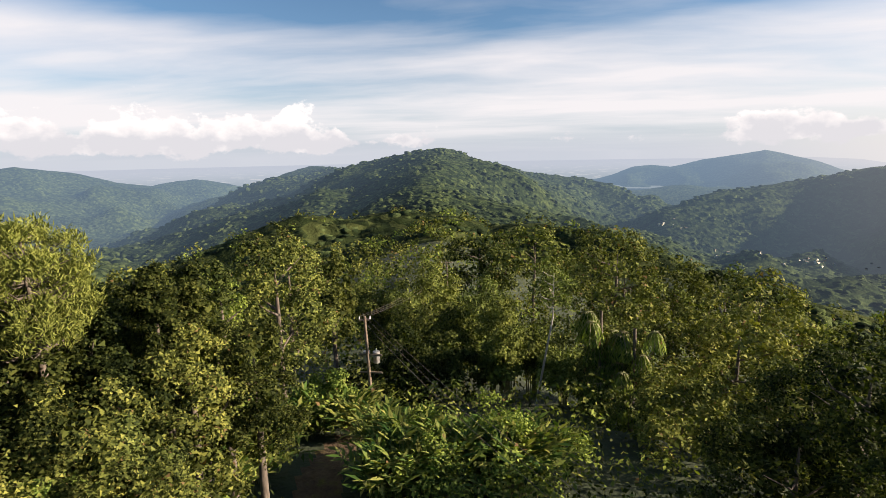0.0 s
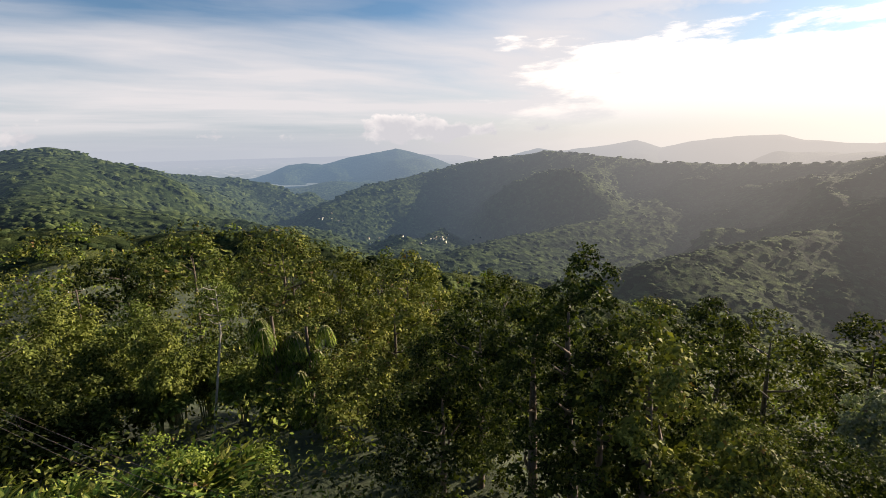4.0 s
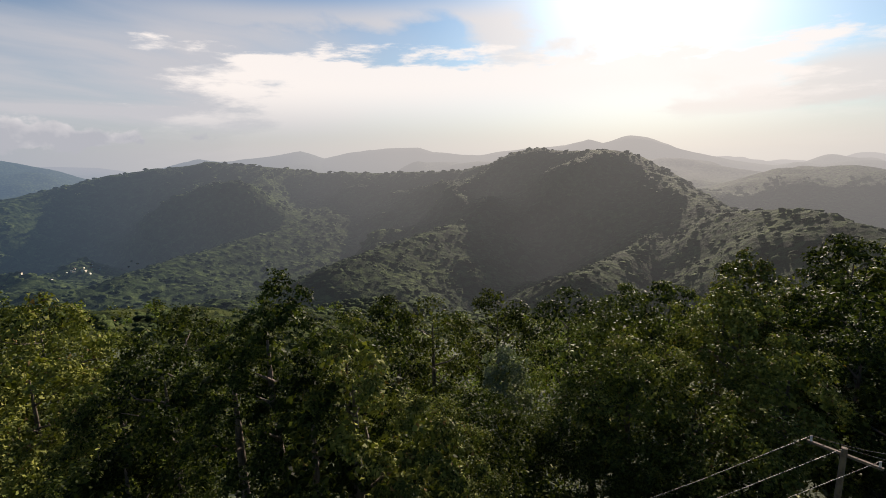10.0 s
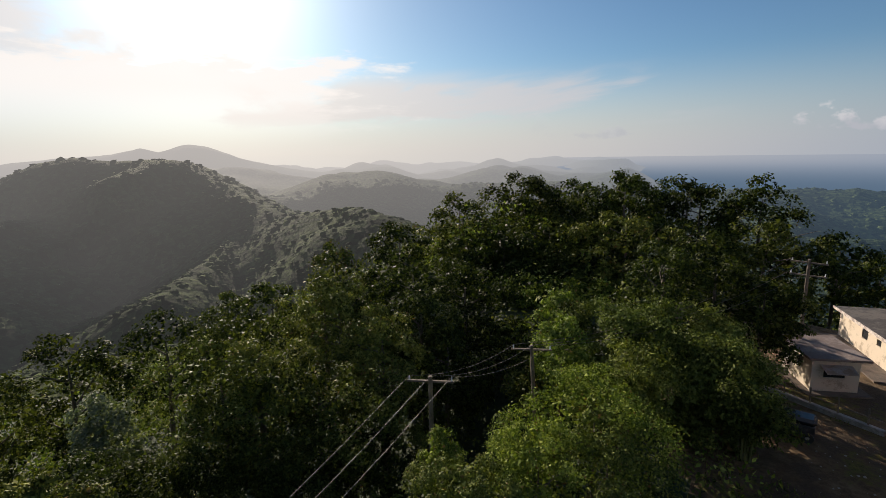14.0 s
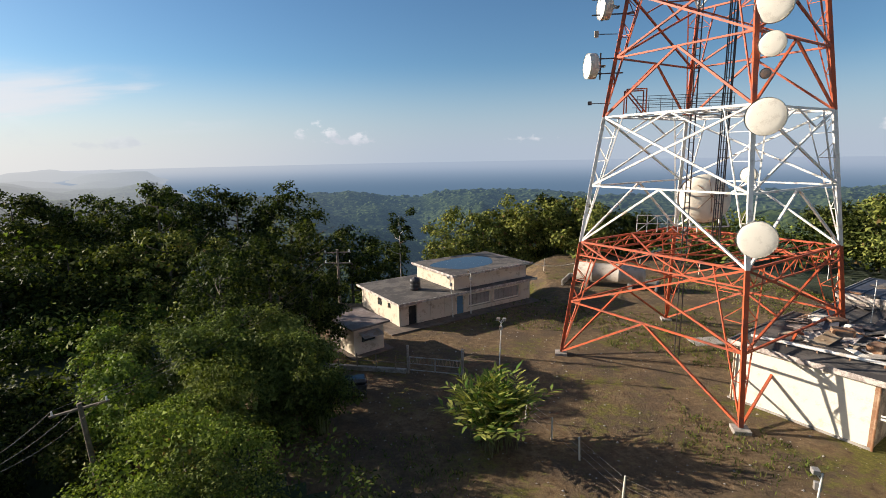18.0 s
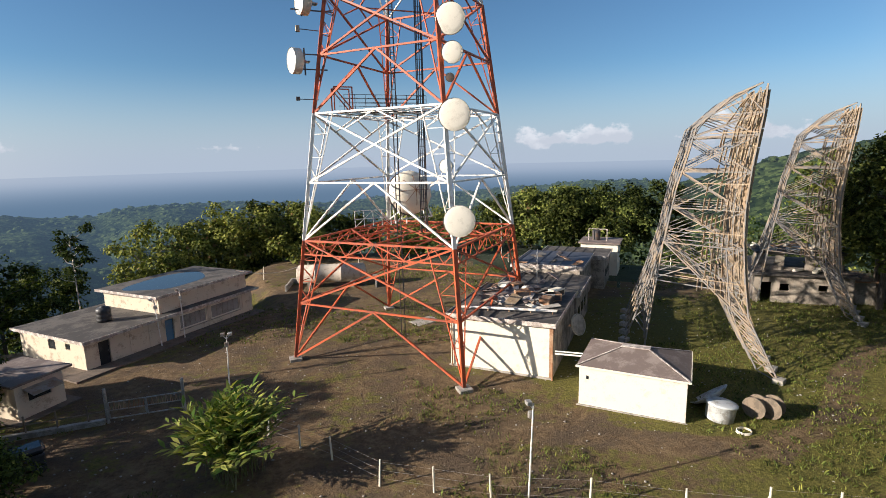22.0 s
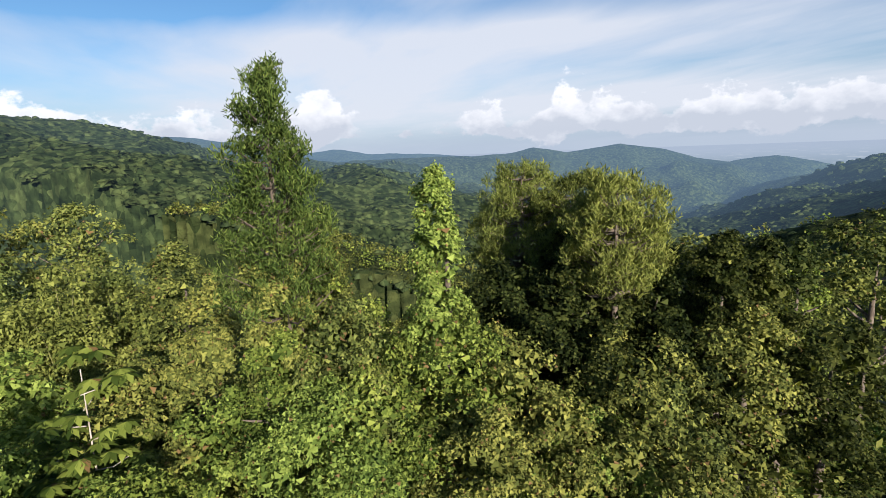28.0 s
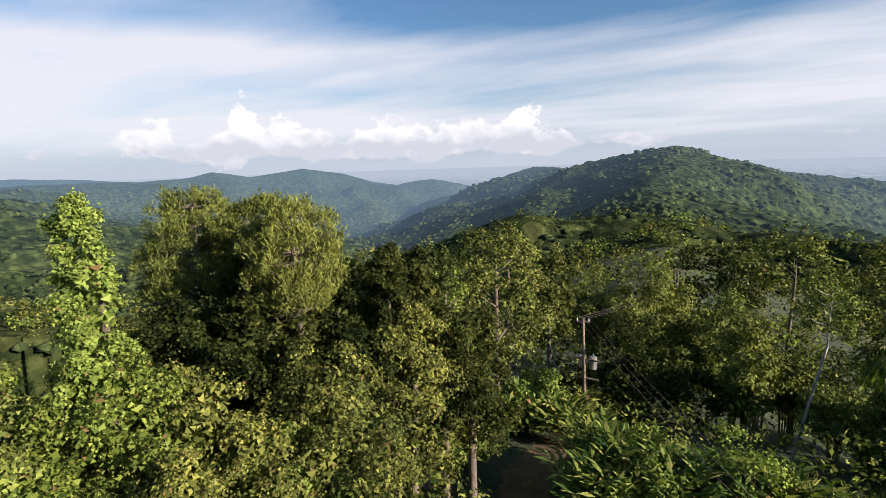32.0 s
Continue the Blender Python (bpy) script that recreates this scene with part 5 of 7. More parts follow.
rng = np.random.default_rng(5)
n = 4300
rr = np.exp(rng.uniform(math.log(2.5), math.log(95.0), n))
aa = rng.uniform(0, 2 * math.pi, n)
x, y = rr * np.sin(aa), rr * np.cos(aa)
ok = off_clearing(x, y) > 0.5
x, y, rr = x[ok], y[ok], rr[ok]
z = height(x, y) + 0.4 + 1.6 * rng.random(len(x)) + np.clip(rr / 30, 0, 1) * 1.2 * rng.random(len(x))
s = 0.10 + 0.0075 * rr
for k, mat in enumerate(("leaf_deep", "leaf_olive", "leaf_fresh")):
    pick = (np.arange(len(x)) % 5) // 2 == k
    co = tufts(rng, np.stack([x, y, z], -1)[pick], (0.7 + 0.028 * rr)[pick], 34, 1.0, 0.5)
    size = np.repeat(s[pick], 34 * 4)[:, None]
    first = np.repeat(co.reshape(-1, 4, 3)[:, 0], 4, 0)
    co = first + (co - first) * size * 1.05
    tagged(new("undergrowth", leaves_mesh("undergrowth", co, mat)), "tangled creepers and low bushes covering the ground", "undergrowth", kind="stuff")

# the forest farther along the slopes
n = 4200
rr = np.exp(rng.uniform(math.log(62.0), math.log(440.0), n))
aa = rng.uniform(0, 2 * math.pi, n)
rr = np.concatenate([rr, rng.uniform(170.0, 440.0, 1500)])
aa = np.concatenate([aa, rng.uniform(radians(-128), radians(-40), 1500)])
x, y = rr * np.sin(aa), rr * np.cos(aa)
ok = off_clearing(x, y) > 6.0
ok &= ~((rr < 100) & (np.cos(aa - radians(186)) > 0.55))
x, y, rr = x[ok], y[ok], rr[ok]
z = height(x, y)
tall = 5.0 + 4.5 * rng.random(len(x))
wide = 2.6 + 2.4 * rng.random(len(x))
for k, mat in enumerate(("leaf_deep", "leaf_olive", "leaf_deep", "leaf_olive", "leaf_fresh")):
    parts = []
    for i in range(k, len(x), 5):
        m = int(np.clip(1500 / rr[i], 5, 15))
        u, a = rng.random(m) ** 0.7 * 0.8, rng.random(m) * 6.28
        c = np.stack([x[i] + wide[i] * outline("round", u) * np.cos(a), y[i] + wide[i] * outline("round", u) * np.sin(a), z[i] + tall[i] * (1 - 0.75 * u)], -1)
        parts.append(tufts(rng, c, np.full(m, wide[i] * 0.40), 9, 0.23 + 0.0053 * rr[i], 0.6))
    tagged(new("forest", leaves_mesh("forest", np.concatenate(parts), mat, True)), "closed tropical forest canopy on the falling ridge", "forest", kind="stuff")

# rough grass and weeds on the yard's edges and over the turf
n = 24000
x, y = rng.uniform(-58, 16, n), rng.uniform(-66, -8, n)
keep = (off_clearing(x, y) < 0.5) & (fractal(x, y, 9.0, 4) + 0.25 * np.clip((off_clearing(x, y) + 5) / 5, 0, 1) + 0.28 * np.clip((-10 - x) / 12, 0, 1) * (y > -42) > 0.10)
for (ox, oy, ax, ay, bx, by) in ((16.2, -40.1, -0.636, -0.771, 16.2, 8.3), (-9.65, -32.95, -0.784, 0.62, 8.2, 31.0), (-15.35, -24.85, -0.75, 0.66, 5.85, 4.6)):
    u, v = (x - ox) * ax + (y - oy) * ay, -(x - ox) * ay + (y - oy) * ax
    keep &= ~((u > -0.3) & (u < bx + 0.3) & (v > -0.3) & (v < by + 0.3))
x, y = x[keep], y[keep]
z = height(x, y)
per = 7
c = np.repeat(np.stack([x, y, z], -1), per, 0) + rng.normal(size=(len(x) * per, 3)) * (0.12, 0.12, 0)
c[:, 2] = np.repeat(z, per) + 0.01
way = rng.normal(size=c.shape) * 0.55 + (0, 0, 1)
long = 0.10 + 0.22 * rng.random(len(c)) ** 2
co = leaf_quads(c, way, rng.normal(size=c.shape), long, long * 0.22)
half = (len(co) // 8) * 4
tagged(new("yard_grass", leaves_mesh("yard_grass", co[:half], "leaf_bamboo")), "short rough grass growing in patches on the earth yard", "grass", kind="stuff")
tagged(new("yard_grass", leaves_mesh("yard_grass", co[half:], "leaf_olive")), "dry weeds growing in patches on the earth yard", "grass", kind="stuff")

# loose stones on the earth
n = 3600
x, y = rng.uniform(-50, 13, n), rng.uniform(-60, -12, n)
keep = off_clearing(x, y) < -1.0
x, y = x[keep], y[keep]
s = 0.02 + 0.07 * rng.random(len(x)) ** 3
shape = np.array([(1, 0, 0), (0, 1, 0), (-1, 0, 0), (0, -1, 0), (0, 0, 0.8), (0, 0, -0.8)], float)
co = np.stack([x, y, height(x, y) + 0.01], -1)[:, None] + shape * s[:, None, None] * (0.7 + 0.6 * rng.random((len(x), 6, 1)))
tri = np.array([(0, 1, 4), (1, 2, 4), (2, 3, 4), (3, 0, 4), (1, 0, 5), (2, 1, 5), (3, 2, 5), (0, 3, 5)])
faces = (np.arange(len(x))[:, None, None] * 6 + tri).reshape(-1, 3)
me = quick_mesh("loose_stones", co.reshape(-1, 3), faces)
me.materials.append(MATS["concrete"])
tagged(new("loose_stones", me), "small loose stones scattered on the bare earth", "stones", kind="stuff")

# ---- the station: helpers ----
def part(name, bm, mat, parent=None, label=""):
    me = bpy.data.meshes.new(name)
    bm.to_mesh(me)
    bm.free()
    me.materials.append(MATS[mat])
    ob = new(name, me)
    if parent is not None:
        ob.parent = parent
    return tagged(ob, label)


def box(x0, y0, z0, x1, y1, z1, bevel=0.015):
    bm = bmesh.new()
    bmesh.ops.create_cube(bm, size=1, matrix=Matrix.Translation(((x0 + x1) / 2, (y0 + y1) / 2, (z0 + z1) / 2)) @ Matrix.Diagonal((abs(x1 - x0), abs(y1 - y0), abs(z1 - z0), 1)))
    if bevel:
        bmesh.ops.bevel(bm, geom=bm.edges[:], offset=bevel, segments=1, affect="EDGES")
    return bm


def bar(a, b, w, d=None):
    """A straight bar of steel from a to b."""
    a, b = Vector(a), Vector(b)
    bm = bmesh.new()
    m = Matrix.Translation((a + b) / 2) @ (b - a).to_track_quat("Z", "Y").to_matrix().to_4x4() @ Matrix.Diagonal((w, d or w, (b - a).length, 1))
    bmesh.ops.create_cube(bm, size=1, matrix=m)
    return bm


def rod(a, b, r, r2=None, sides=10):
    a, b = Vector(a), Vector(b)
    bm = bmesh.new()
    m = Matrix.Translation((a + b) / 2) @ (b - a).to_track_quat("Z", "Y").to_matrix().to_4x4()
    bmesh.ops.create_cone(bm, segments=sides, radius1=r, radius2=r if r2 is None else r2, depth=(b - a).length, cap_ends=True, matrix=m)
    return bm


def merged(*bms):
    out = bmesh.new()
    for bm in bms:
        me = bpy.data.meshes.new("tmp")
        bm.to_mesh(me)
        bm.free()
        out.from_mesh(me)
        bpy.data.meshes.remove(me)
    return out


def thing(name, label, category, group="", m=None):
    e = new(name)
    if m is not None:
        e.matrix_world = m
    return tagged(e, label, category, group)


def axes(x, y, ax, ay, z=0.0):
    """A pose whose x axis points along (ax, ay)."""
    return pose(x, y, z, 0, 0, math.degrees(math.atan2(ay, ax)))


# ---- lattice tower ----
TX, TY = -8.5, -38.5
tower = thing("lattice_tower", "tall orange and white steel lattice tower with round dish antennas", "tower", m=pose(TX, TY, 0, 0, 0, 5.8))
WAYS = [Vector((0.02, 1, 0)), Vector((1, 0, 0)), Vector((0, -1, 0)), Vector((-1, 0, 0))]
REACH = [(0, 9.9), (9.1, 8.65), (18.2, 7.3), (26.4, 6.0), (34.0, 4.6), (41.0, 3.4)]


def corner(k, z):
    r = float(np.interp(z, [a for a, _ in REACH], [b for _, b in REACH]))
    return WAYS[k % 4] * r + Vector((0, 0, z))


def brace(a, b, w, mat, name="brace"):
    part(name, bar(a, b, w * 0.8), mat, tower)


for za, zb, zc, mat in ((0.25, 4.4, 9.1, "steel_orange"), (9.1, 13.3, 18.2, "steel_white"), (18.2, 22.2, 26.4, "steel_orange"), (26.4, 30.2, 34.0, "steel_white"), (34.0, 37.5, 41.0, "steel_orange")):
    slim = 1.0 if za < 26 else 0.75
    for k in range(4):
        part("leg", bar(corner(k, za), corner(k, zc), 0.25 * slim), mat, tower)
        a0, b0, a1, b1, a2, b2 = (corner(k + j, z) for z in (za, zb, zc) for j in (0, 1))
        m1, m2 = (a1 + b1) / 2, (a2 + b2) / 2
        brace(a1, b1, 0.15 * slim, mat, "girt")
        brace(a2, b2, 0.17 * slim, mat, "girt")
        brace(a0, m1, 0.17 * slim, mat)
        brace(b0, m1, 0.17 * slim, mat)
        brace(a1, b2, 0.16 * slim, mat)
        brace(b1, a2, 0.16 * slim, mat)
        c = (a1 + b1 + a2 + b2) / 4
        qa, qb = a2.lerp(c, 0.5), b2.lerp(c, 0.5)
        brace(m2, qa, 0.11 * slim, mat)
        brace(m2, qb, 0.11 * slim, mat)
        if za < 26:
            # a lighter second chord beside each leg, laced to it
            for lo, hi, mm in ((a0, a2, m1), (b0, b2, m1)):
                inner = hi.lerp(a2 if hi is b2 else b2, 0.16)
                brace(lo, inner, 0.10, mat, "inner_chord")
                for s in (0.28, 0.48, 0.66, 0.84):
                    p, q = lo.lerp(hi, s), lo.lerp(inner, s)
                    brace(p, q, 0.055, mat, "lacing")
                    brace(lo.lerp(hi, s + 0.12), q, 0.055, mat, "lacing")
    # level bracing inside
    for k in range(4):
        a, b, c = corner(k, zc), corner(k + 1, zc), corner(k + 2, zc)
        brace((a + b) / 2, (b + c) / 2, 0.11 * slim, mat, "level_brace")
for k in range(4):
    part("footing", box(-0.45, -0.45, -0.3, 0.45, 0.45, 0.22), "concrete", tower, "concrete footing").location = corner(k, 0)
# girder belt under the first ring, and the beams across it
for k in range(4):
    a, b, lo_a, lo_b = corner(k, 9.1), corner(k + 1, 9.1), corner(k, 8.1), corner(k + 1, 8.1)
    brace(lo_a, lo_b, 0.12, "steel_orange", "belt")
    for i in range(8):
        s, e = i / 8, (i + 1) / 8
        brace(a.lerp(b, s), lo_a.lerp(lo_b, (s + e) / 2), 0.06, "steel_orange", "lacing")
        brace(lo_a.lerp(lo_b, (s + e) / 2), a.lerp(b, e), 0.06, "steel_orange", "lacing")
for i in range(1, 8):
    a, b, c, d = (corner(k, 9.1) for k in range(4))
    brace(a.lerp(b, i / 8), d.lerp(c, i / 8), 0.10, "steel_orange", "floor_beam")
# platform
a, b, c, d = (corner(k, 18.2) for k in range(4))
for i in range(1, 7):
    brace(a.lerp(b, i / 7), d.lerp(c, i / 7), 0.09, "steel_white", "floor_beam")
    brace(a.lerp(d, i / 7), b.lerp(c, i / 7), 0.06, "steel_white", "floor_beam")
part("platform", box(-1.0, -1.6, 0, 5.2, 0.6, 0.06), "steel_dark", tower, "steel grating platform").location = (0, 0, 18.35)
for i in range(9):
    x = -1.0 + 6.2 * i / 8
    brace((x, 0.6, 18.4), (x, 0.6, 19.5), 0.04, "steel_dark", "rail_post")
for zz in (18.9, 19.2, 19.5):
    brace((-1.0, 0.6, zz), (5.2, 0.6, zz), 0.04, "steel_dark", "rail")
    brace((-1.0, -1.6, zz), (5.2, -1.6, zz), 0.04, "steel_dark", "rail")
for (x0, y0), (x1, y1) in (((4.6, 0.6), (5.9, 0.6)), ((4.6, -0.6), (5.9, -0.6))):
    for p, q in (((x0, y0, 18.4), (x0, y0, 20.0)), ((x1, y1, 18.4), (x1, y1, 20.0)), ((x0, y0, 20.0), (x1, y1, 20.0)), ((x0, y0, 18.4), (x1, y1, 20.0))):
        brace(p, q, 0.10, "steel_orange", "cage_bar")
# cable ladders up the middle
for x, y, w in ((-0.6, 0.4, 0.55), (1.3, -0.2, 0.32)):
    for s in (-0.5, 0.5):
        brace((x + s * w, y, 0.3 if w < 0.4 else 9.1), (x + s * w * 0.8, y, 41.0), 0.09, "steel_dark", "ladder_rail")
    for i in range(60):
        zz = 9.4 + i * 0.53
        brace((x - 0.5 * w, y, zz), (x + 0.5 * w, y, zz), 0.045, "steel_dark", "rung")
for i in range(3):
    brace((-0.75 + i * 0.16, 0.47, 9.1), (-0.75 + i * 0.16, 0.47, 41.0), 0.07, "plastic_black", "cable")


def dish(name, where, facing, r, deep, mat, label, solid=True, rear="galvanised"):
    """A dish antenna with its cover, drum and mount. facing: the way it looks."""
    m = Matrix.Translation(where) @ Vector(facing).to_track_quat("Z", "Y").to_matrix().to_4x4()
    e = thing(name, label, "dish antenna", "dish antennas", m)
    bm = bmesh.new()
    rings = [(0.0, 0.10 * r), (0.35 * r, 0.09 * r), (0.7 * r, 0.06 * r), (0.93 * r, 0.02 * r), (r, -0.02)]
    make_lathe(bm, rings, 28)
    part("cover", bm, mat, e)
    bm = bmesh.new()
    make_lathe(bm, [(r * 1.015, 0.03), (r * 1.02, -deep), (r * 0.9, -deep - 0.05), (r * 0.45, -deep - 0.28 * r), (0.02, -deep - 0.34 * r)], 28)
    part("drum", bm, "dish_cover" if solid else mat, e)
    part("mount", merged(bar((0, 0, -deep - 0.25 * r), (0, 0, -deep - 0.25 * r - 0.5), 0.16), bar((-0.3, 0, -deep - 0.2 * r - 0.45), (0.3, 0, -deep - 0.2 * r - 0.45), 0.09),
                         bar((r * 0.6, 0, -deep - 0.1 * r), (0.15, 0, -deep - 0.25 * r - 0.5), 0.05), bar((-r * 0.6, 0, -deep - 0.1 * r), (-0.15, 0, -deep - 0.25 * r - 0.5), 0.05)), rear, e)
    return e


def make_lathe(bm, rings, n):
    rows = []
    for r, z in rings:
        rows.append([bm.verts.new((max(r, 0.001) * math.cos(2 * math.pi * k / n), max(r, 0.001) * math.sin(2 * math.pi * k / n), z)) for k in range(n)])
    for p, q in zip(rows, rows[1:]):
        for k in range(n):
            f = bm.faces.new((p[k], p[(k + 1) % n], q[(k + 1) % n], q[k]))
            f.smooth = True
    bmesh.ops.recalc_face_normals(bm, faces=bm.faces[:])


ROUND = "round pale grey dish antenna fixed to the tower leg"
dish("dish_antenna", (-9.70, -31.59, 23.4), (0.45, 0.88, -0.05), 0.95, 0.22, "dish_cover", ROUND)
dish("dish_antenna", (-9.66, -31.08, 21.3), (0.45, 0.88, -0.05), 0.66, 0.18, "dish_cover", ROUND)
dish("dish_antenna", (-9.43, -30.85, 19.75), (0.35, 0.9, -0.1), 0.28, 0.12, "steel_dark", "small dark round antenna on the tower leg")
dish("dish_antenna", (-9.41, -30.05, 17.45), (0.42, 0.9, -0.02), 0.98, 0.20, "dish_cover", ROUND)
dish("dish_antenna", (-9.28, -31.84, 14.3), (0.6, 0.7, 0), 0.45, 0.2, "dish_cover", ROUND)
dish("dish_antenna", (-9.27, -28.93, 11.0), (0.38, 0.92, 0.02), 0.98, 0.20, "dish_cover", ROUND)
DRUM = "white drum-shaped dish antenna on the tower's side"
dish("dish_antenna", (-0.75, -37.61, 25.6), (0.93, 0.36, 0), 0.82, 0.55, "ceramic", DRUM)
dish("dish_antenna", (0.03, -37.33, 21.7), (0.93, 0.36, 0), 0.85, 0.55, "ceramic", DRUM)
for z in (21.7, 25.6):
    for dz in (-0.5, 0.5):
        part("bracket", bar(corner(1, z) + Vector((-0.6, 0.0, dz)), (8.4, 0.1, z + dz), 0.08), "steel_dark", tower)
    part("bracket", bar((7.7, 0.05, z - 0.9), (7.7, 0.05, z + 0.9), 0.1), "steel_dark", tower)
panel = thing("panel_antenna", "small grey box antenna on a short arm", "antenna")
part("body", box(-0.66, -37.50, 23.6, -0.38, -37.22, 24.0), "galvanised", panel)
part("arm", bar((-0.57, -37.39, 23.8), (-1.93, -37.83, 23.8), 0.05), "steel_dark", panel)
panel = thing("panel_antenna", "small dark box antenna on a short arm", "antenna")
part("body", box(-0.36, -37.47, 19.05, -0.08, -37.19, 19.3), "steel_dark", panel)
part("arm", bar((-0.27, -37.36, 19.15), (-1.64, -37.80, 19.15), 0.05), "steel_dark", panel)

big = thing("radome_dish", "large weathered white dish antenna with a ribbed cover", "dish antenna", m=Matrix.Translation((-9.42, -44.32, 11.9)) @ Vector((-0.25, 0.93, 0.25)).to_track_quat("Z", "Y").to_matrix().to_4x4())
bm = bmesh.new()
make_lathe(bm, [(1.95, -0.75), (1.97, 0.0), (1.85, 0.28), (1.45, 0.62), (0.8, 0.86), (0.02, 0.95)], 32)
part("cover", bm, "wall_white", big)
bm = bmesh.new()
make_lathe(bm, [(2.02, -0.8), (2.02, -0.55), (1.6, -1.0), (0.6, -1.4), (0.02, -1.45)], 32)
part("rim", bm, "steel_dark", big)
for k in range(8):
    a = k * math.pi / 4
    part("rib", merged(bar((1.9 * math.cos(a), 1.9 * math.sin(a), 0.2), (1.2 * math.cos(a), 1.2 * math.sin(a), 0.75), 0.05), bar((1.2 * math.cos(a), 1.2 * math.sin(a), 0.75), (0, 0, 1.0), 0.05)), "rust", big)
for p, q in (((-1.5, 0, -1.2), (-1.5, -2.6, -1.0)), ((1.5, 0, -1.2), (1.5, -2.6, -1.0)), ((-1.5, -2.6, -1), (1.5, 0, -1.2)), ((0, 1.2, -1.2), (0, -2.6, -1.9)), ((-1.5, -2.4, 0.4), (1.5, -2.4, 0.4)), ((-1.5, 0, -1.0), (-1.5, -2.4, 0.4)), ((1.5, 0, -1.0), (1.5, -2.4, 0.4))):
    part("strut", bar(p, q, 0.10), "steel_white", big)
for i in range(5):
    brace((0.6 + i * 0.8, -5.3, 9.1), (0.6 + i * 0.8, -5.3, 10.5), 0.07, "steel_white", "rail_post")
for zz in (9.8, 10.5):
    brace((0.6, -5.3, zz), (3.8, -5.3, zz), 0.07, "steel_white", "rail")
brace((0.6, -5.3, 9.1), (2.2, -5.3, 10.5), 0.06, "steel_white", "rail")
brace((2.2, -5.3, 10.5), (3.8, -5.3, 9.1), 0.06, "steel_white", "rail")


# ---- billboard reflectors ----
BACK_LINE = [(-6.0, 0.0), (-3.9, 5.4), (-2.8, 8.9), (-2.1, 12.6), (-1.4, 14.8), (-0.85, 16.9), (1.66, 18.8), (3.4, 19.4)]
FACE_LINE = [(6.0, 0.0), (3.72, 4.0), (3.3, 6.4), (3.0, 9.1), (2.95, 11.4), (3.15, 14.0), (3.4, 16.0), (3.6, 17.4), (3.7, 19.3)]
# u, z of the profile; the frames stand side by side along the width


def on_line(line, z):
    return float(np.interp(z, [q for _, q in line], [p for p, _ in line]))


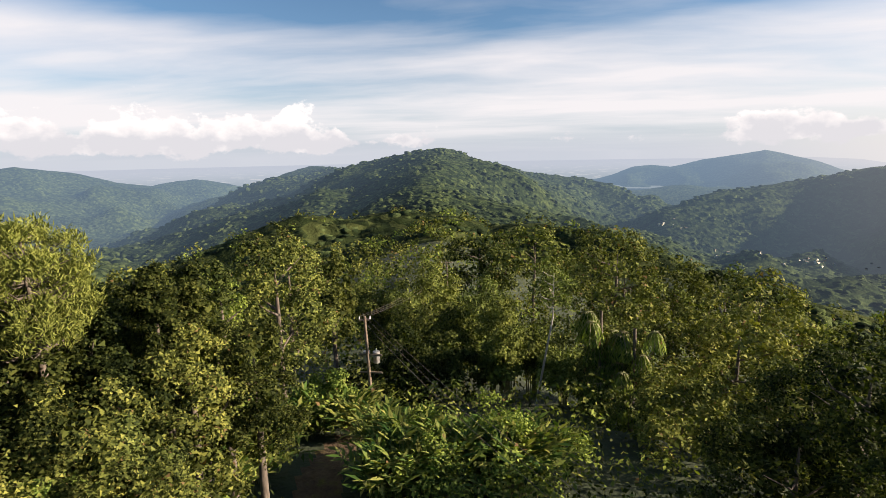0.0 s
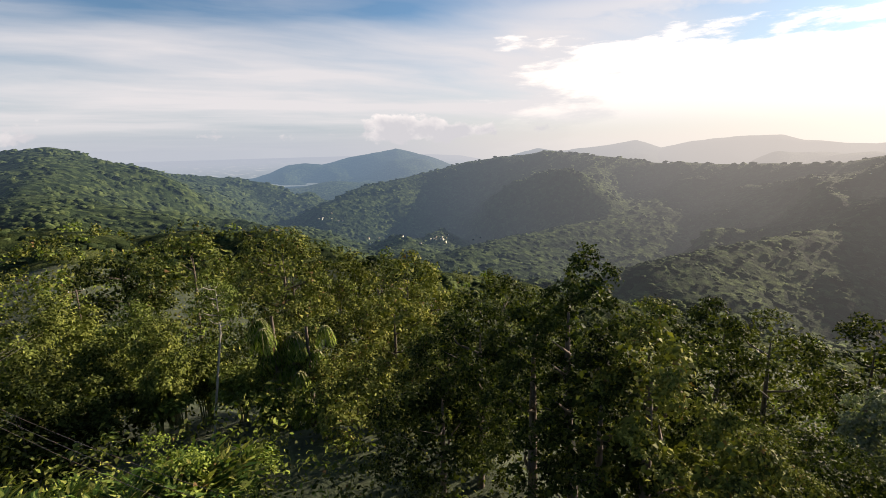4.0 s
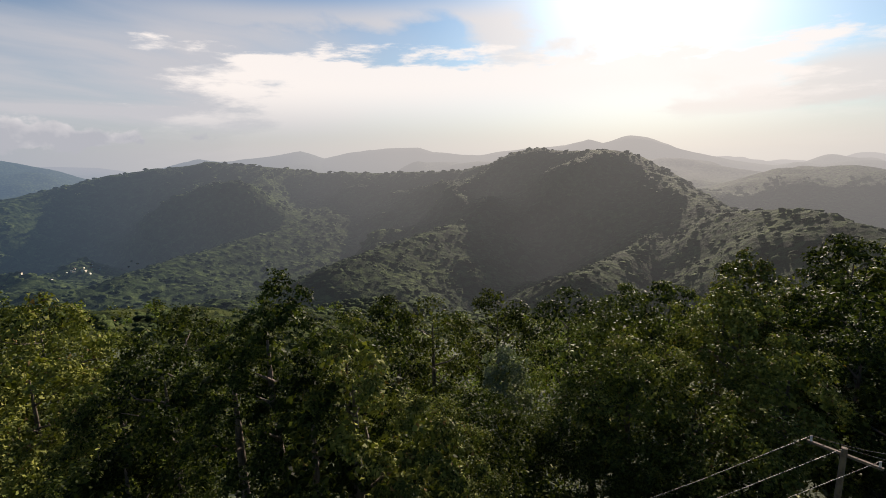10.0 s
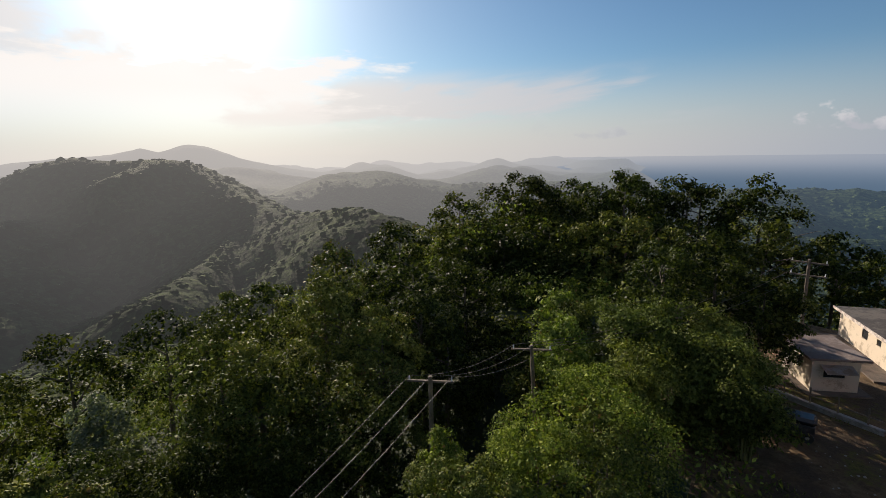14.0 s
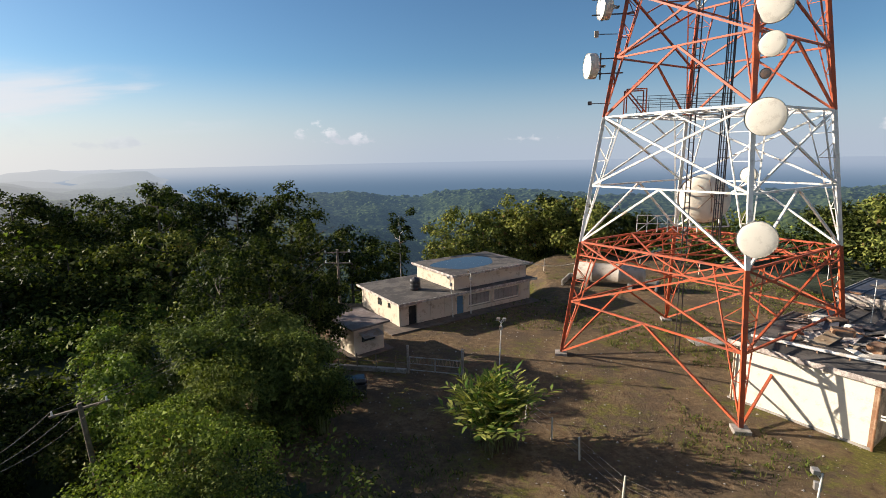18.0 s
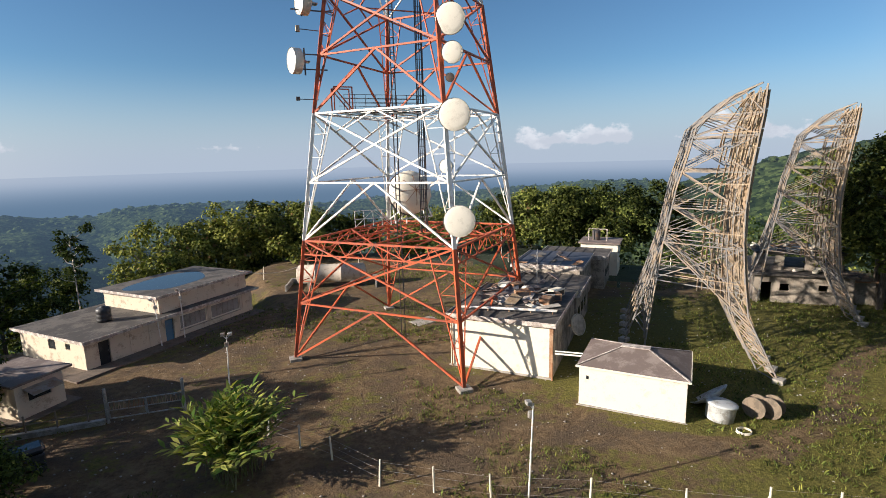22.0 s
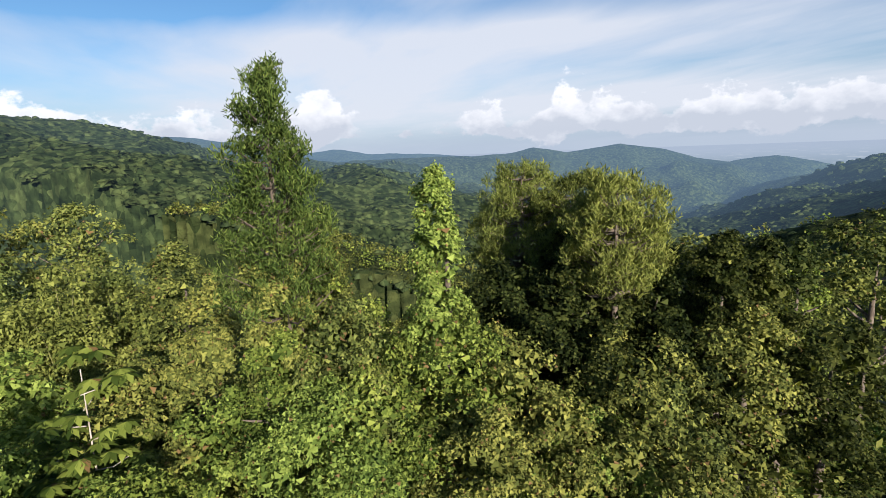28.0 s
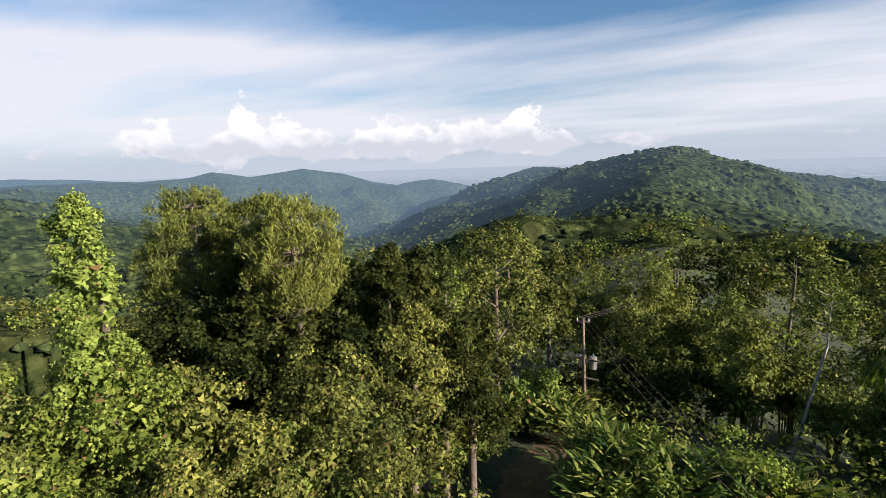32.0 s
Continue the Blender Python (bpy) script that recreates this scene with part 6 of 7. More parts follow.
def billboard(m, width, lean, label):
    """A tall curved reflector: trussed frames side by side, tied together, with a slatted face."""
    e = thing("billboard_antenna", label, "antenna", "billboard antennas")
    e.matrix_world = m
    frames = 5
    place = lambda u, z, w: Vector((u + lean * w, w, z))
    levels = [0.0, 3.0, 5.6, 8.6, 11.2, 13.8, 16.2, 17.6]
    ws = [width * i / (frames - 1) for i in range(frames)]
    for w in ws:
        for (u0, z0), (u1, z1) in zip(BACK_LINE, BACK_LINE[1:]):
            part("back_chord", bar(place(u0, z0, w), place(u1, z1, w), 0.11), "steel_weathered", e)
        for (u0, z0), (u1, z1) in zip(FACE_LINE, FACE_LINE[1:]):
            part("face_chord", bar(place(u0, z0, w), place(u1, z1, w), 0.10), "steel_weathered", e)
        for i, z in enumerate(levels[1:], 1):
            if z < 5:
                part("strut", bar(place(on_line(FACE_LINE, z), z, w), place(on_line(BACK_LINE, 8.6), 8.6, w), 0.09), "steel_weathered", e)
                continue
            b, f = on_line(BACK_LINE, z), on_line(FACE_LINE, z)
            part("strut", bar(place(b, z, w), place(f, z, w), 0.075), "steel_weathered", e)
            z2 = levels[i + 1] if i + 1 < len(levels) else 19.0
            b2, f2 = on_line(BACK_LINE, z2), on_line(FACE_LINE, z2)
            part("lacing", bar(place(b, z, w), place(f2, z2, w), 0.07), "steel_weathered", e)
            part("lacing", bar(place(f, z, w), place(b2, z2, w), 0.07), "steel_weathered", e)
        part("foot", box(-0.35, -0.35, -0.2, 0.35, 0.35, 0.3), "concrete", e, "concrete foot").location = place(6.0, 0, w)
        part("foot", box(-0.35, -0.35, -0.2, 0.35, 0.35, 0.3), "concrete", e, "concrete foot").location = place(-6.0, 0, w)
        # the inner chord of the front leg, laced to the outer one
        last = None
        for i in range(7):
            z = i * 1.35
            f, n = place(on_line(FACE_LINE, z), z, w), place(on_line(FACE_LINE, z + 0.5) - 1.2, z + 0.5, w)
            part("lacing", bar(f, n, 0.055), "steel_weathered", e)
            if last:
                part("inner_chord", bar(last[1], n, 0.09), "steel_weathered", e)
                part("lacing", bar(last[0], n, 0.055), "mesh_tan", e)
                part("lacing", bar(last[1], f, 0.055), "steel_weathered", e)
            last = (f, n)
        # the second rear leg, from the foot in to the belly
        part("rear_leg", bar(place(-4.1, 0, w), place(-2.9, 8.6, w), 0.12), "steel_weathered", e)
        part("lacing", bar(place(-5.1, 2.2, w), place(-3.5, 4.0, w), 0.06), "steel_weathered", e)
        part("lacing", bar(place(-3.95, 1.0, w), place(-5.1, 2.2, w), 0.06), "steel_weathered", e)
    for w0, w1 in zip(ws, ws[1:]):
        for z, z2 in zip(levels[1:], levels[2:] + [19.3]):
            for line, mat in ((BACK_LINE, "steel_weathered"), (FACE_LINE, "mesh_tan")):
                u, u2 = on_line(line, z), on_line(line, z2)
                part("tie", bar(place(u, z, w0), place(u, z, w1), 0.08), mat, e)
                part("lacing", bar(place(u, z, w0), place(u2, z2, w1), 0.065), mat, e)
                part("lacing", bar(place(u, z, w1), place(u2, z2, w0), 0.065), mat, e)
    # the slatted face, with a few slats gone
    rng = random.Random(4)
    cols = 22
    for i in range(cols):
        w = width * (i + 0.5) / cols
        for j in range(12):
            z0, z1 = 4.6 + j * 1.2, 4.6 + (j + 1) * 1.2 - 0.05
            if rng.random() < 0.05 + 0.14 * (j > 9):
                continue
            a, b = place(on_line(FACE_LINE, z0) + 0.12, z0, w), place(on_line(FACE_LINE, z1) + 0.12, z1, w)
            part("slat", bar(a, b, 0.03, 0.24), "mesh_tan", e)
    # the slatted cheek at the near end
    for i in range(10):
        for j in range(1, 13):
            z0, z1 = 4.0 + j * 1.15 + 0.3 * rng.random(), 4.0 + (j + 1) * 1.15 - 0.05
            if rng.random() < 0.12 + 0.2 * (j > 10) + 0.25 * (i < 3):
                continue
            k = 0.46 + 0.54 * i / 9
            q = [on_line(BACK_LINE, z) * (1 - k) + on_line(FACE_LINE, z) * k for z in (z0, z1)]
            shift = rng.uniform(-0.06, 0.06)
            part("slat", bar(place(q[0] + shift, z0, 0.06), place(q[1] + shift, z1, 0.06), 0.24, 0.03), "mesh_tan", e)
    for j in range(4):
        z = 6.2 + j * 3.4
        b, f = on_line(BACK_LINE, z), on_line(FACE_LINE, z)
        part("rail", bar(place(b * 0.74 + f * 0.26, z, -0.03), place(f, z, -0.03), 0.06), "mesh_tan", e)
    for j in range(11):
        z = 4.6 + j * 1.35
        u = on_line(FACE_LINE, z) + 0.05
        part("wire", bar(place(u, z, 0), place(u, z, width), 0.045), "mesh_tan", e)
    return e


# local x: to the face; local y: along the width
billboard(pose(-26.55, -28.3, 0, 0, 0, 116.6) @ Matrix.Diagonal((0.9, 1, 0.975, 1)), 7.0, -0.60, "rusty curved steel billboard reflector on lattice legs")
billboard(pose(-43.5, -34.8, 0, 0, 0, 106) @ Matrix.Diagonal((0.86, 0.94, 0.95, 1)), 7.0, -0.60, "second rusty billboard reflector standing behind a ruined building")


# ---- station house ----
def wall_with_holes(length, high, thick, holes):
    """A wall along x with openings (x0, x1, z0, z1) cut through; outside at y = 0, going back to thick."""
    xs = sorted({0.0, length, *(v for h in holes for v in h[:2])})
    zs = sorted({0.0, high, *(v for h in holes for v in h[2:])})
    bms = []
    for x0, x1 in zip(xs, xs[1:]):
        for z0, z1 in zip(zs, zs[1:]):
            cx, cz = (x0 + x1) / 2, (z0 + z1) / 2
            if any(h[0] < cx < h[1] and h[2] < cz < h[3] for h in holes):
                continue
            bms.append(box(x0, 0, z0, x1, thick, z1, 0))
    bm = merged(*bms)
    bmesh.ops.remove_doubles(bm, verts=bm.verts[:], dist=0.001)
    return bm


def place_wall(bm, x, y, deg, z=0.0):
    bm.transform(pose(x, y, z, 0, 0, deg))
    return bm


house = thing("station_house", "low cream concrete house with flat roofs and a raised middle", "house", m=axes(16.2, -40.1, -0.636, -0.771))
# x runs along the front, y goes back
W, D = 16.2, 8.3
front = [(1.0, 1.85, 0.0, 1.9), (6.5, 7.3, 0.0, 1.9), (7.9, 10.7, 0.6, 1.9), (11.2, 14.6, 0.6, 1.9)]
part("wall", wall_with_holes(W, 2.25, 0.2, front), "wall_cream", house)
part("wall", place_wall(wall_with_holes(D - 0.4, 2.25, 0.2, [(1.5, 2.1, 1.4, 1.9), (3.4, 4.3, 1.2, 2.0)]), 0.2, 0.2, 90), "wall_cream", house)
part("wall", place_wall(wall_with_holes(D - 0.4, 2.25, 0.2, []), W, 0.2, 90), "wall_cream", house)
part("wall", place_wall(wall_with_holes(W, 2.25, 0.2, []), 0, D - 0.2, 0), "wall_cream", house)
roof = part("roof", box(-0.35, -0.6, 2.25, W + 0.4, D + 0.5, 2.42), "roof_dark", house, "dark flat roof slab")
part("fascia", merged(box(-0.39, -0.64, 2.22, W + 0.44, -0.6, 2.46, 0), box(-0.39, -0.6, 2.22, -0.35, D + 0.5, 2.46, 0)), "fascia", house)
part("upper_wall", merged(box(6.5, 0.5, 2.42, W - 0.1, 0.7, 3.85), box(6.5, 0.7, 2.42, 6.7, 7.8, 3.85), box(W - 0.3, 0.7, 2.42, W - 0.1, 7.8, 3.85), box(6.7, 7.6, 2.42, W - 0.3, 7.8, 3.85)), "wall_cream", house)
part("upper_roof", box(6.1, 0.1, 3.85, W + 0.4, 8.3, 4.02), "roof_dark", house, "raised flat roof with standing water")
part("fascia", merged(box(6.06, 0.06, 3.82, W + 0.44, 0.1, 4.06, 0), box(6.06, 0.1, 3.82, 6.1, 8.3, 4.06, 0)), "fascia", house)
m, g = material("puddle")
finish(g, surface(g, (0.03, 0.035, 0.04, 1), 0.06))
bm = bmesh.new()
bm.faces.new([bm.verts.new((10.6 + (3.7 + 0.5 * math.sin(3 * a)) * math.cos(a), 4.4 + (2.9 + 0.4 * math.sin(2 * a + 1)) * math.sin(a), 4.025)) for a in [k * 0.2618 for k in range(24)]])
part("puddle", bm, "puddle", house, "sheet of standing rainwater")
# one opening holds a plain dark panel, the other the blue door
for x0, x1, z0, z1, mat, nm in ((1.0, 1.85, 0, 1.9, "glass_dark", "door"), (6.5, 7.3, 0, 1.9, "door_blue", "door")):
    d = part(nm, box(x0 + 0.04, 0.06, z0, x1 - 0.04, 0.11, z1 - 0.04), mat, house, "dark door panel in the front wall" if mat == "glass_dark" else "blue painted door")
    part("handle", box(x1 - 0.16, 0.03, 1.0, x1 - 0.11, 0.06, 1.12, 0), "steel_dark", d)
for x0, x1 in ((7.9, 10.7), (11.2, 14.6)):
    w = part("window", merged(box(x0, 0.04, 0.6, x1, 0.16, 0.68, 0), box(x0, 0.04, 1.82, x1, 0.16, 1.9, 0), box(x0, 0.04, 0.68, x0 + 0.07, 0.16, 1.82, 0), box(x1 - 0.07, 0.04, 0.68, x1, 0.16, 1.82, 0)), "wall_white", house)
    n = 5
    for i in range(n):
        a, b = x0 + 0.08 + (x1 - x0 - 0.16) * i / n, x0 + 0.08 + (x1 - x0 - 0.16) * (i + 1) / n - 0.03
        part("shutter", box(a, 0.09, 0.69, b, 0.13, 1.81), "shutter", w)
    part("sill", box(x0 - 0.1, -0.08, 0.53, x1 + 0.1, 0.06, 0.595), "concrete", w)
for i in range(5):
    x = (5.0, 6.2, 10.85, 14.9, 3.4)[i]
    part("pilaster", box(x, -0.045, 0.0, x + 0.16, -0.002, 2.2, 0), "wall_cream", house)
for y, z0, z1, w in ((1.72, 1.42, 1.88, 0.5), (3.64, 1.22, 1.98, 0.8)):
    part("side_window", box(0.06, y, z0, 0.12, y + w, z1, 0), "glass_dark", house)
part("plinth", merged(box(-1.6, -1.5, -0.3, W + 0.3, -0.003, 0.10), box(-1.6, -0.003, -0.3, -0.003, D, 0.10)), "apron", house, "worn stained concrete apron")

tank = thing("water_tank", "black plastic water tank on the house roof", "water tank", m=house.matrix_world @ pose(3.6, 3.2, 2.425))
bm = bmesh.new()
make_lathe(bm, [(0.02, 0), (0.55, 0), (0.55, 0.25), (0.52, 0.30), (0.55, 0.35), (0.55, 0.62), (0.52, 0.67), (0.55, 0.72), (0.55, 1.0), (0.42, 1.15), (0.2, 1.2), (0.2, 1.26), (0.02, 1.27)], 20)
part("body", bm, "plastic_black", tank)


def flood_post(x, y, z, h, label, heads=2, lean=(0, 0)):
    e = thing("floodlight_post", label, "lamp post", "lamp posts", pose(x, y, z))
    part("pole", rod((0, 0, -0.1), (lean[0], lean[1], h), 0.05, 0.035), "steel_white", e)
    for k in range(heads):
        s = -1 if k else 1
        head = part("lamp_head", box(s * 0.10, -0.14, h - 0.02, s * 0.34, 0.14, h + 0.16), "galvanised", e)
        head.location = (lean[0], lean[1], 0)
        part("arm", bar((lean[0], lean[1], h - 0.25), (lean[0] + s * 0.22, lean[1], h), 0.035), "steel_white", e)
    part("junction_box", box(-0.12 + lean[0] * 0.8, -0.08, h - 0.75, 0.12 + lean[0] * 0.8, 0.08, h - 0.45), "galvanised", e)


flood_post(5.4, -32.8, 0, 4.05, "thin white post with two floodlights on the earth yard", lean=(-0.15, 0))
flood_post(-8.9, -17.8, 0, 4.6, "thin white post with a lamp by the yard fence", 1, (-0.1, 0.2))
p = house.matrix_world @ Vector((5.6, -0.6, 0))
flood_post(p.x, p.y, 0.1, 3.9, "thin post with a floodlight in front of the house", 1, (0.2, 0))
p = house.matrix_world @ Vector((7.7, -0.7, 0))
flood_post(p.x, p.y, 0.1, 4.2, "thin post with a floodlight in front of the house", 1)
flood_post(-29.2, -72.9, float(height(np.array([-29.2]), np.array([-72.9]))[0]), 6.0, "tall thin lamp post at the back of the yard", 1)

# guard hut
hut = thing("guard_hut", "small cream guard hut with a flat roof and a tilted awning", "hut", m=axes(17.1, -32.8, -0.545, -0.838))
part("wall", wall_with_holes(2.8, 2.3, 0.15, [(0.7, 2.0, 1.0, 1.9)]), "wall_cream", hut)
part("wall", place_wall(wall_with_holes(3.5, 2.3, 0.15, [(1.0, 1.9, 1.1, 1.9)]), 0.15, 0.15, 90), "wall_cream", hut)
part("wall", place_wall(wall_with_holes(3.5, 2.3, 0.15, []), 2.8, 0.15, 90), "wall_cream", hut)
part("wall", place_wall(wall_with_holes(2.8, 2.3, 0.15, []), 0, 3.65, 0), "wall_cream", hut)
part("roof", box(-0.4, -0.45, 2.3, 3.2, 4.2, 2.46), "roof_brown", hut)
bm = box(0.45, -0.95, 0, 2.3, -0.0, 0.04)
bm.transform(Matrix.Translation((0, 0, 1.88)) @ Matrix.Rotation(radians(18), 4, "X"))
part("awning", bm, "galvanised", hut, "tilted corrugated metal awning")
part("window", box(0.72, 0.05, 1.02, 1.98, 0.09, 1.88, 0), "glass_dark", hut)
part("slab", box(-0.5, -0.6, -0.25, 3.4, 4.2, 0.07), "apron", hut)

# gate
gate = thing("yard_gate", "closed low steel double gate with rusty infill bars", "gate", m=axes(11.85, -31.1, -0.9987, -0.05))
for x in (0, 4.1):
    part("post", rod((x, 0, -0.2), (x, 0, 2.15), 0.09), "concrete", gate)
for x0 in (0.12, 2.09):
    leaf = part("gate_frame", merged(bar((x0, 0, 0.25), (x0, 0, 1.25), 0.06), bar((x0 + 1.9, 0, 0.25), (x0 + 1.9, 0, 1.25), 0.06), bar((x0, 0, 1.25), (x0 + 1.9, 0, 1.25), 0.06), bar((x0, 0, 0.75), (x0 + 1.9, 0, 0.75), 0.05), bar((x0, 0, 0.25), (x0 + 1.9, 0, 0.25), 0.06)), "galvanised", gate)
    for i in range(14):
        x = x0 + 0.13 * (i + 0.7)
        part("bar", bar((x, 0, 0.75), (x + (0.06 if i % 2 else -0.05), 0, 1.22), 0.03), "rust", leaf)
low = thing("low_fence", "low wooden post and rail fence beside the gate", "fence", m=axes(11.9, -31.1, 0.995, 0.1))
for i in range(5):
    part("post", rod((i * 1.5 + 0.9, 0, -0.2), (i * 1.5 + 0.9 + 0.04, 0, 1.25), 0.05), "timber", low)
part("rail", bar((0.2, 0, 0.75), (7.2, 0, 0.72), 0.05), "timber", low)
part("kerb", box(0.1, -0.15, -0.2, 7.4, 0.15, 0.28), "concrete", low)

# handcart by the track
cart = thing("covered_cart", "small dark covered cart standing beside the dirt track", "cart", m=pose(14.0, -26.7, float(height(np.array([14.0]), np.array([-26.7]))[0]), 0, 0, 30))
part("body", box(-0.8, -0.5, 0.35, 0.8, 0.5, 0.95, 0.05), "plastic_black", cart)
part("cover", box(-0.85, -0.55, 0.95, 0.85, 0.55, 1.35, 0.15), "glass_dark", cart)
for sx in (-0.5, 0.5):
    for sy in (-0.52, 0.52):
        wh = part("wheel", rod((sx, sy - 0.06, 0.3), (sx, sy + 0.06, 0.3), 0.3, sides=16), "plastic_black", cart)
        part("hub", rod((sx, sy - 0.075, 0.3), (sx, sy + 0.075, 0.3), 0.1), "galvanised", wh)

# ---- equipment hall ----
hall = thing("equipment_hall", "weathered white equipment building with a cluttered flat roof", "building", m=axes(-9.65, -32.95, -0.784, 0.62))
# x along the lit end wall, y goes back


def back_box(x0, y0, z0, x1, y1, z1, bevel=0.015):
    return box(x0, y0, z0, x1, y1, z1, bevel)


HW = 7.3
# shade and grime painted into the two walls turned from the sun
for spec, mat in zip(((0, 0, -0.2, HW, 0.2, 3.75), (0, 0.2, -0.2, 0.2, 9.0, 3.75), (HW - 0.2, 0.2, -0.2, HW, 9.0, 3.75), (0.2, 8.8, -0.2, HW - 0.2, 9.0, 3.75)), ("wall_white", "wall_white", "wall_stain_shade", "wall_stain_shade")):
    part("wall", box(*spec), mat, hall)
part("roof", box(-0.25, -0.25, 3.75, HW + 0.25, 9.2, 3.92), "roof_dark", hall)
part("fascia", merged(box(-0.29, -0.3, 3.68, HW + 0.29, -0.25, 4.0), box(HW + 0.25, -0.25, 3.68, HW + 0.30, 9.2, 4.0), box(-0.30, -0.25, 3.68, -0.25, 9.2, 4.0)), "fascia", hall, "peeling reddish roof edge")
part("downpipe", rod((HW + 0.06, -0.12, 0), (HW + 0.06, -0.12, 3.7), 0.06), "rust", hall)
part("downpipe", rod((0.15, -0.12, 0), (0.15, -0.12, 3.7), 0.05), "rust", hall)
part("rust_stain", box(HW - 0.18, -0.004, 0.0, HW - 0.02, -0.001, 3.6, 0), "rust", hall)
part("plinth", box(-0.1, -0.1, -0.2, HW + 0.1, -0.004, 0.12), "concrete", hall)
for y0, y1, x0, x1, hh, rf in ((9.2, 16.5, 0.4, 7.4, 3.3, "roof_dark"), (16.5, 25.0, 0.0, 6.6, 3.9, "blue_faded"), (25.0, 31.0, 0.8, 8.0, 3.4, "roof_dark")):
    wing = thing("hall_wing", "low dark-roofed wing of the equipment building", "building", "hall wings", hall.matrix_world)
    # wing walls share the paint that has shade in its colour
    part("wall", box(x0, y0, -0.2, x1, y1 - 0.05, hh), "wall_stain_shade", wing)
    part("roof", box(x0 - 0.25, y0, hh, x1 + 0.25, y1 - 0.02, hh + 0.16), rf, wing)
    part("fascia", merged(box(x1 + 0.25, y0, hh - 0.06, x1 + 0.30, y1 - 0.02, hh + 0.22, 0), box(x0 - 0.3, y0, hh - 0.06, x0 - 0.25, y1 - 0.02, hh + 0.22, 0)), "fascia", wing)
    part("parapet", box(x0 - 0.25, y0 - 0.04, hh - 0.1, x1 + 0.25, y0 + 0.12, hh + 0.34), "fascia", wing)
    for i in range(int((x1 - x0) / 1.1)):
        part("roof_seam", box(x0 + i * 1.1, y0 + 0.2, hh + 0.16, x0 + i * 1.1 + 0.07, y1 - 0.1, hh + 0.21, 0), rf, wing)
    for i in range(3):
        y = y0 + 1.2 + i * (y1 - y0 - 2) / 3
        part("window", box(x1 - 0.02, y, 1.2, x1 + 0.03, y + 0.9, 2.0, 0), "glass_dark", wing)
block = thing("roof_block", "small white rooftop room with a dark flat lid", "building", m=hall.matrix_world)
part("wall", box(4.4, 32.0, -0.2, 8.8, 36.0, 3.9), "wall_white", block)
part("roof", box(4.1, 31.7, 3.9, 9.1, 36.3, 4.08), "roof_brown", block)
part("tank", rod((6.0, 34, 4.1), (6.0, 34, 5.3), 0.5, sides=16), "steel_dark", block)
part("tank_frame", merged(bar((5.2, 33, 4.1), (5.2, 33, 5.6), 0.08), bar((7.4, 33, 4.1), (7.4, 33, 5.6), 0.08), bar((5.2, 33, 5.6), (7.4, 33, 5.6), 0.08)), "fascia", block)
# litter on the hall roof
rng = random.Random(12)
for k in range(60):
    lx, ly, s = rng.uniform(0.6, 6.4), rng.uniform(2.8, 8.7) if k < 44 else rng.uniform(9.6, 24), rng.uniform(0.25, 0.85) * (1.0 if k % 3 else 1.35)
    jt = thing("scrap_sheet", "bent rusty sheet metal scrap lying on the roof", "scrap", "roof scrap", hall.matrix_world @ pose(lx, ly, (3.94 if ly < 9.2 else 3.5 if ly < 16.5 else 4.1) + 0.10 * s, rng.uniform(-22, 22), rng.uniform(-22, 22), rng.uniform(0, 180)))
    part("sheet", box(-s, -s * rng.uniform(0.25, 0.6), -0.03, s, s * 0.4, 0.02 + rng.uniform(0, 0.05), 0.02), rng.choice(("rust", "fascia", "concrete", "roof_brown", "mesh_tan", "dish_cover", "roof_dark") if ly < 9.2 else ("rust", "roof_brown", "roof_dark", "steel_weathered")), jt)
for k in range(7):
    lx, ly = rng.uniform(1.0, 6.6), rng.uniform(4.0, 8.4)
    hv = thing("air_unit", "broken air-conditioning casing on the roof", "air conditioner", "roof units", hall.matrix_world @ pose(lx, ly, 3.92, 0, 0, rng.uniform(0, 90)))
    part("casing", box(-0.6, -0.4, 0, 0.6, 0.4, 0.55, 0.04), rng.choice(("wall_white", "dish_cover", "rust")), hv)
    part("grille", box(-0.45, -0.415, 0.08, 0.45, -0.402, 0.46, 0), "steel_dark", hv)
pipe = thing("roof_pipe", "long pale pipe laid across the roof", "pipe", m=hall.matrix_world)
part("pipe", rod((0.5, 1.0, 4.15), (7.2, 2.1, 4.15), 0.09), "steel_white", pipe)
part("pipe", rod((0.5, 1.35, 4.12), (7.2, 2.4, 4.12), 0.06), "galvanised", pipe)
for i in range(5):
    part("bracket", bar((0.9 + i * 1.5, 1.12 + i * 0.23, 3.92), (0.9 + i * 1.5, 1.12 + i * 0.23, 4.2), 0.06), "rust", pipe)
antm = thing("whip_antenna", "thin whip antenna on the roof", "antenna", m=hall.matrix_world)
part("mast", rod((3.5, 12.0, 3.4), (3.5, 12.0, 6.6), 0.03), "steel_white", antm)
wall_dish = dish("wall_dish", hall.matrix_world @ Vector((HW + 0.95, 5.2, 2.3)), (hall.matrix_world.to_3x3() @ Vector((0.75, -0.35, 0.25))), 0.8, 0.1, "concrete", "discarded pale dish leaning on the building's side", True, "rust")
blue = thing("blue_sheet", "faded blue roofing sheet over the hall roof", "sheet", m=hall.matrix_world @ pose(2.2, 6.4, 4.12, 6, -8, 15))
part("sheet", box(-1.1, -0.8, 0, 1.1, 0.8, 0.03), "blue_faded" if "blue_faded" in MATS else "tank_grey", blue)
walk_pipe = thing("gutter_pipe", "pale pipes running between the two buildings", "pipe", m=Matrix())
part("pipe", rod((-15.5, -28.2, 1.9), (-17.6, -26.9, 1.9), 0.06), "steel_white", walk_pipe)
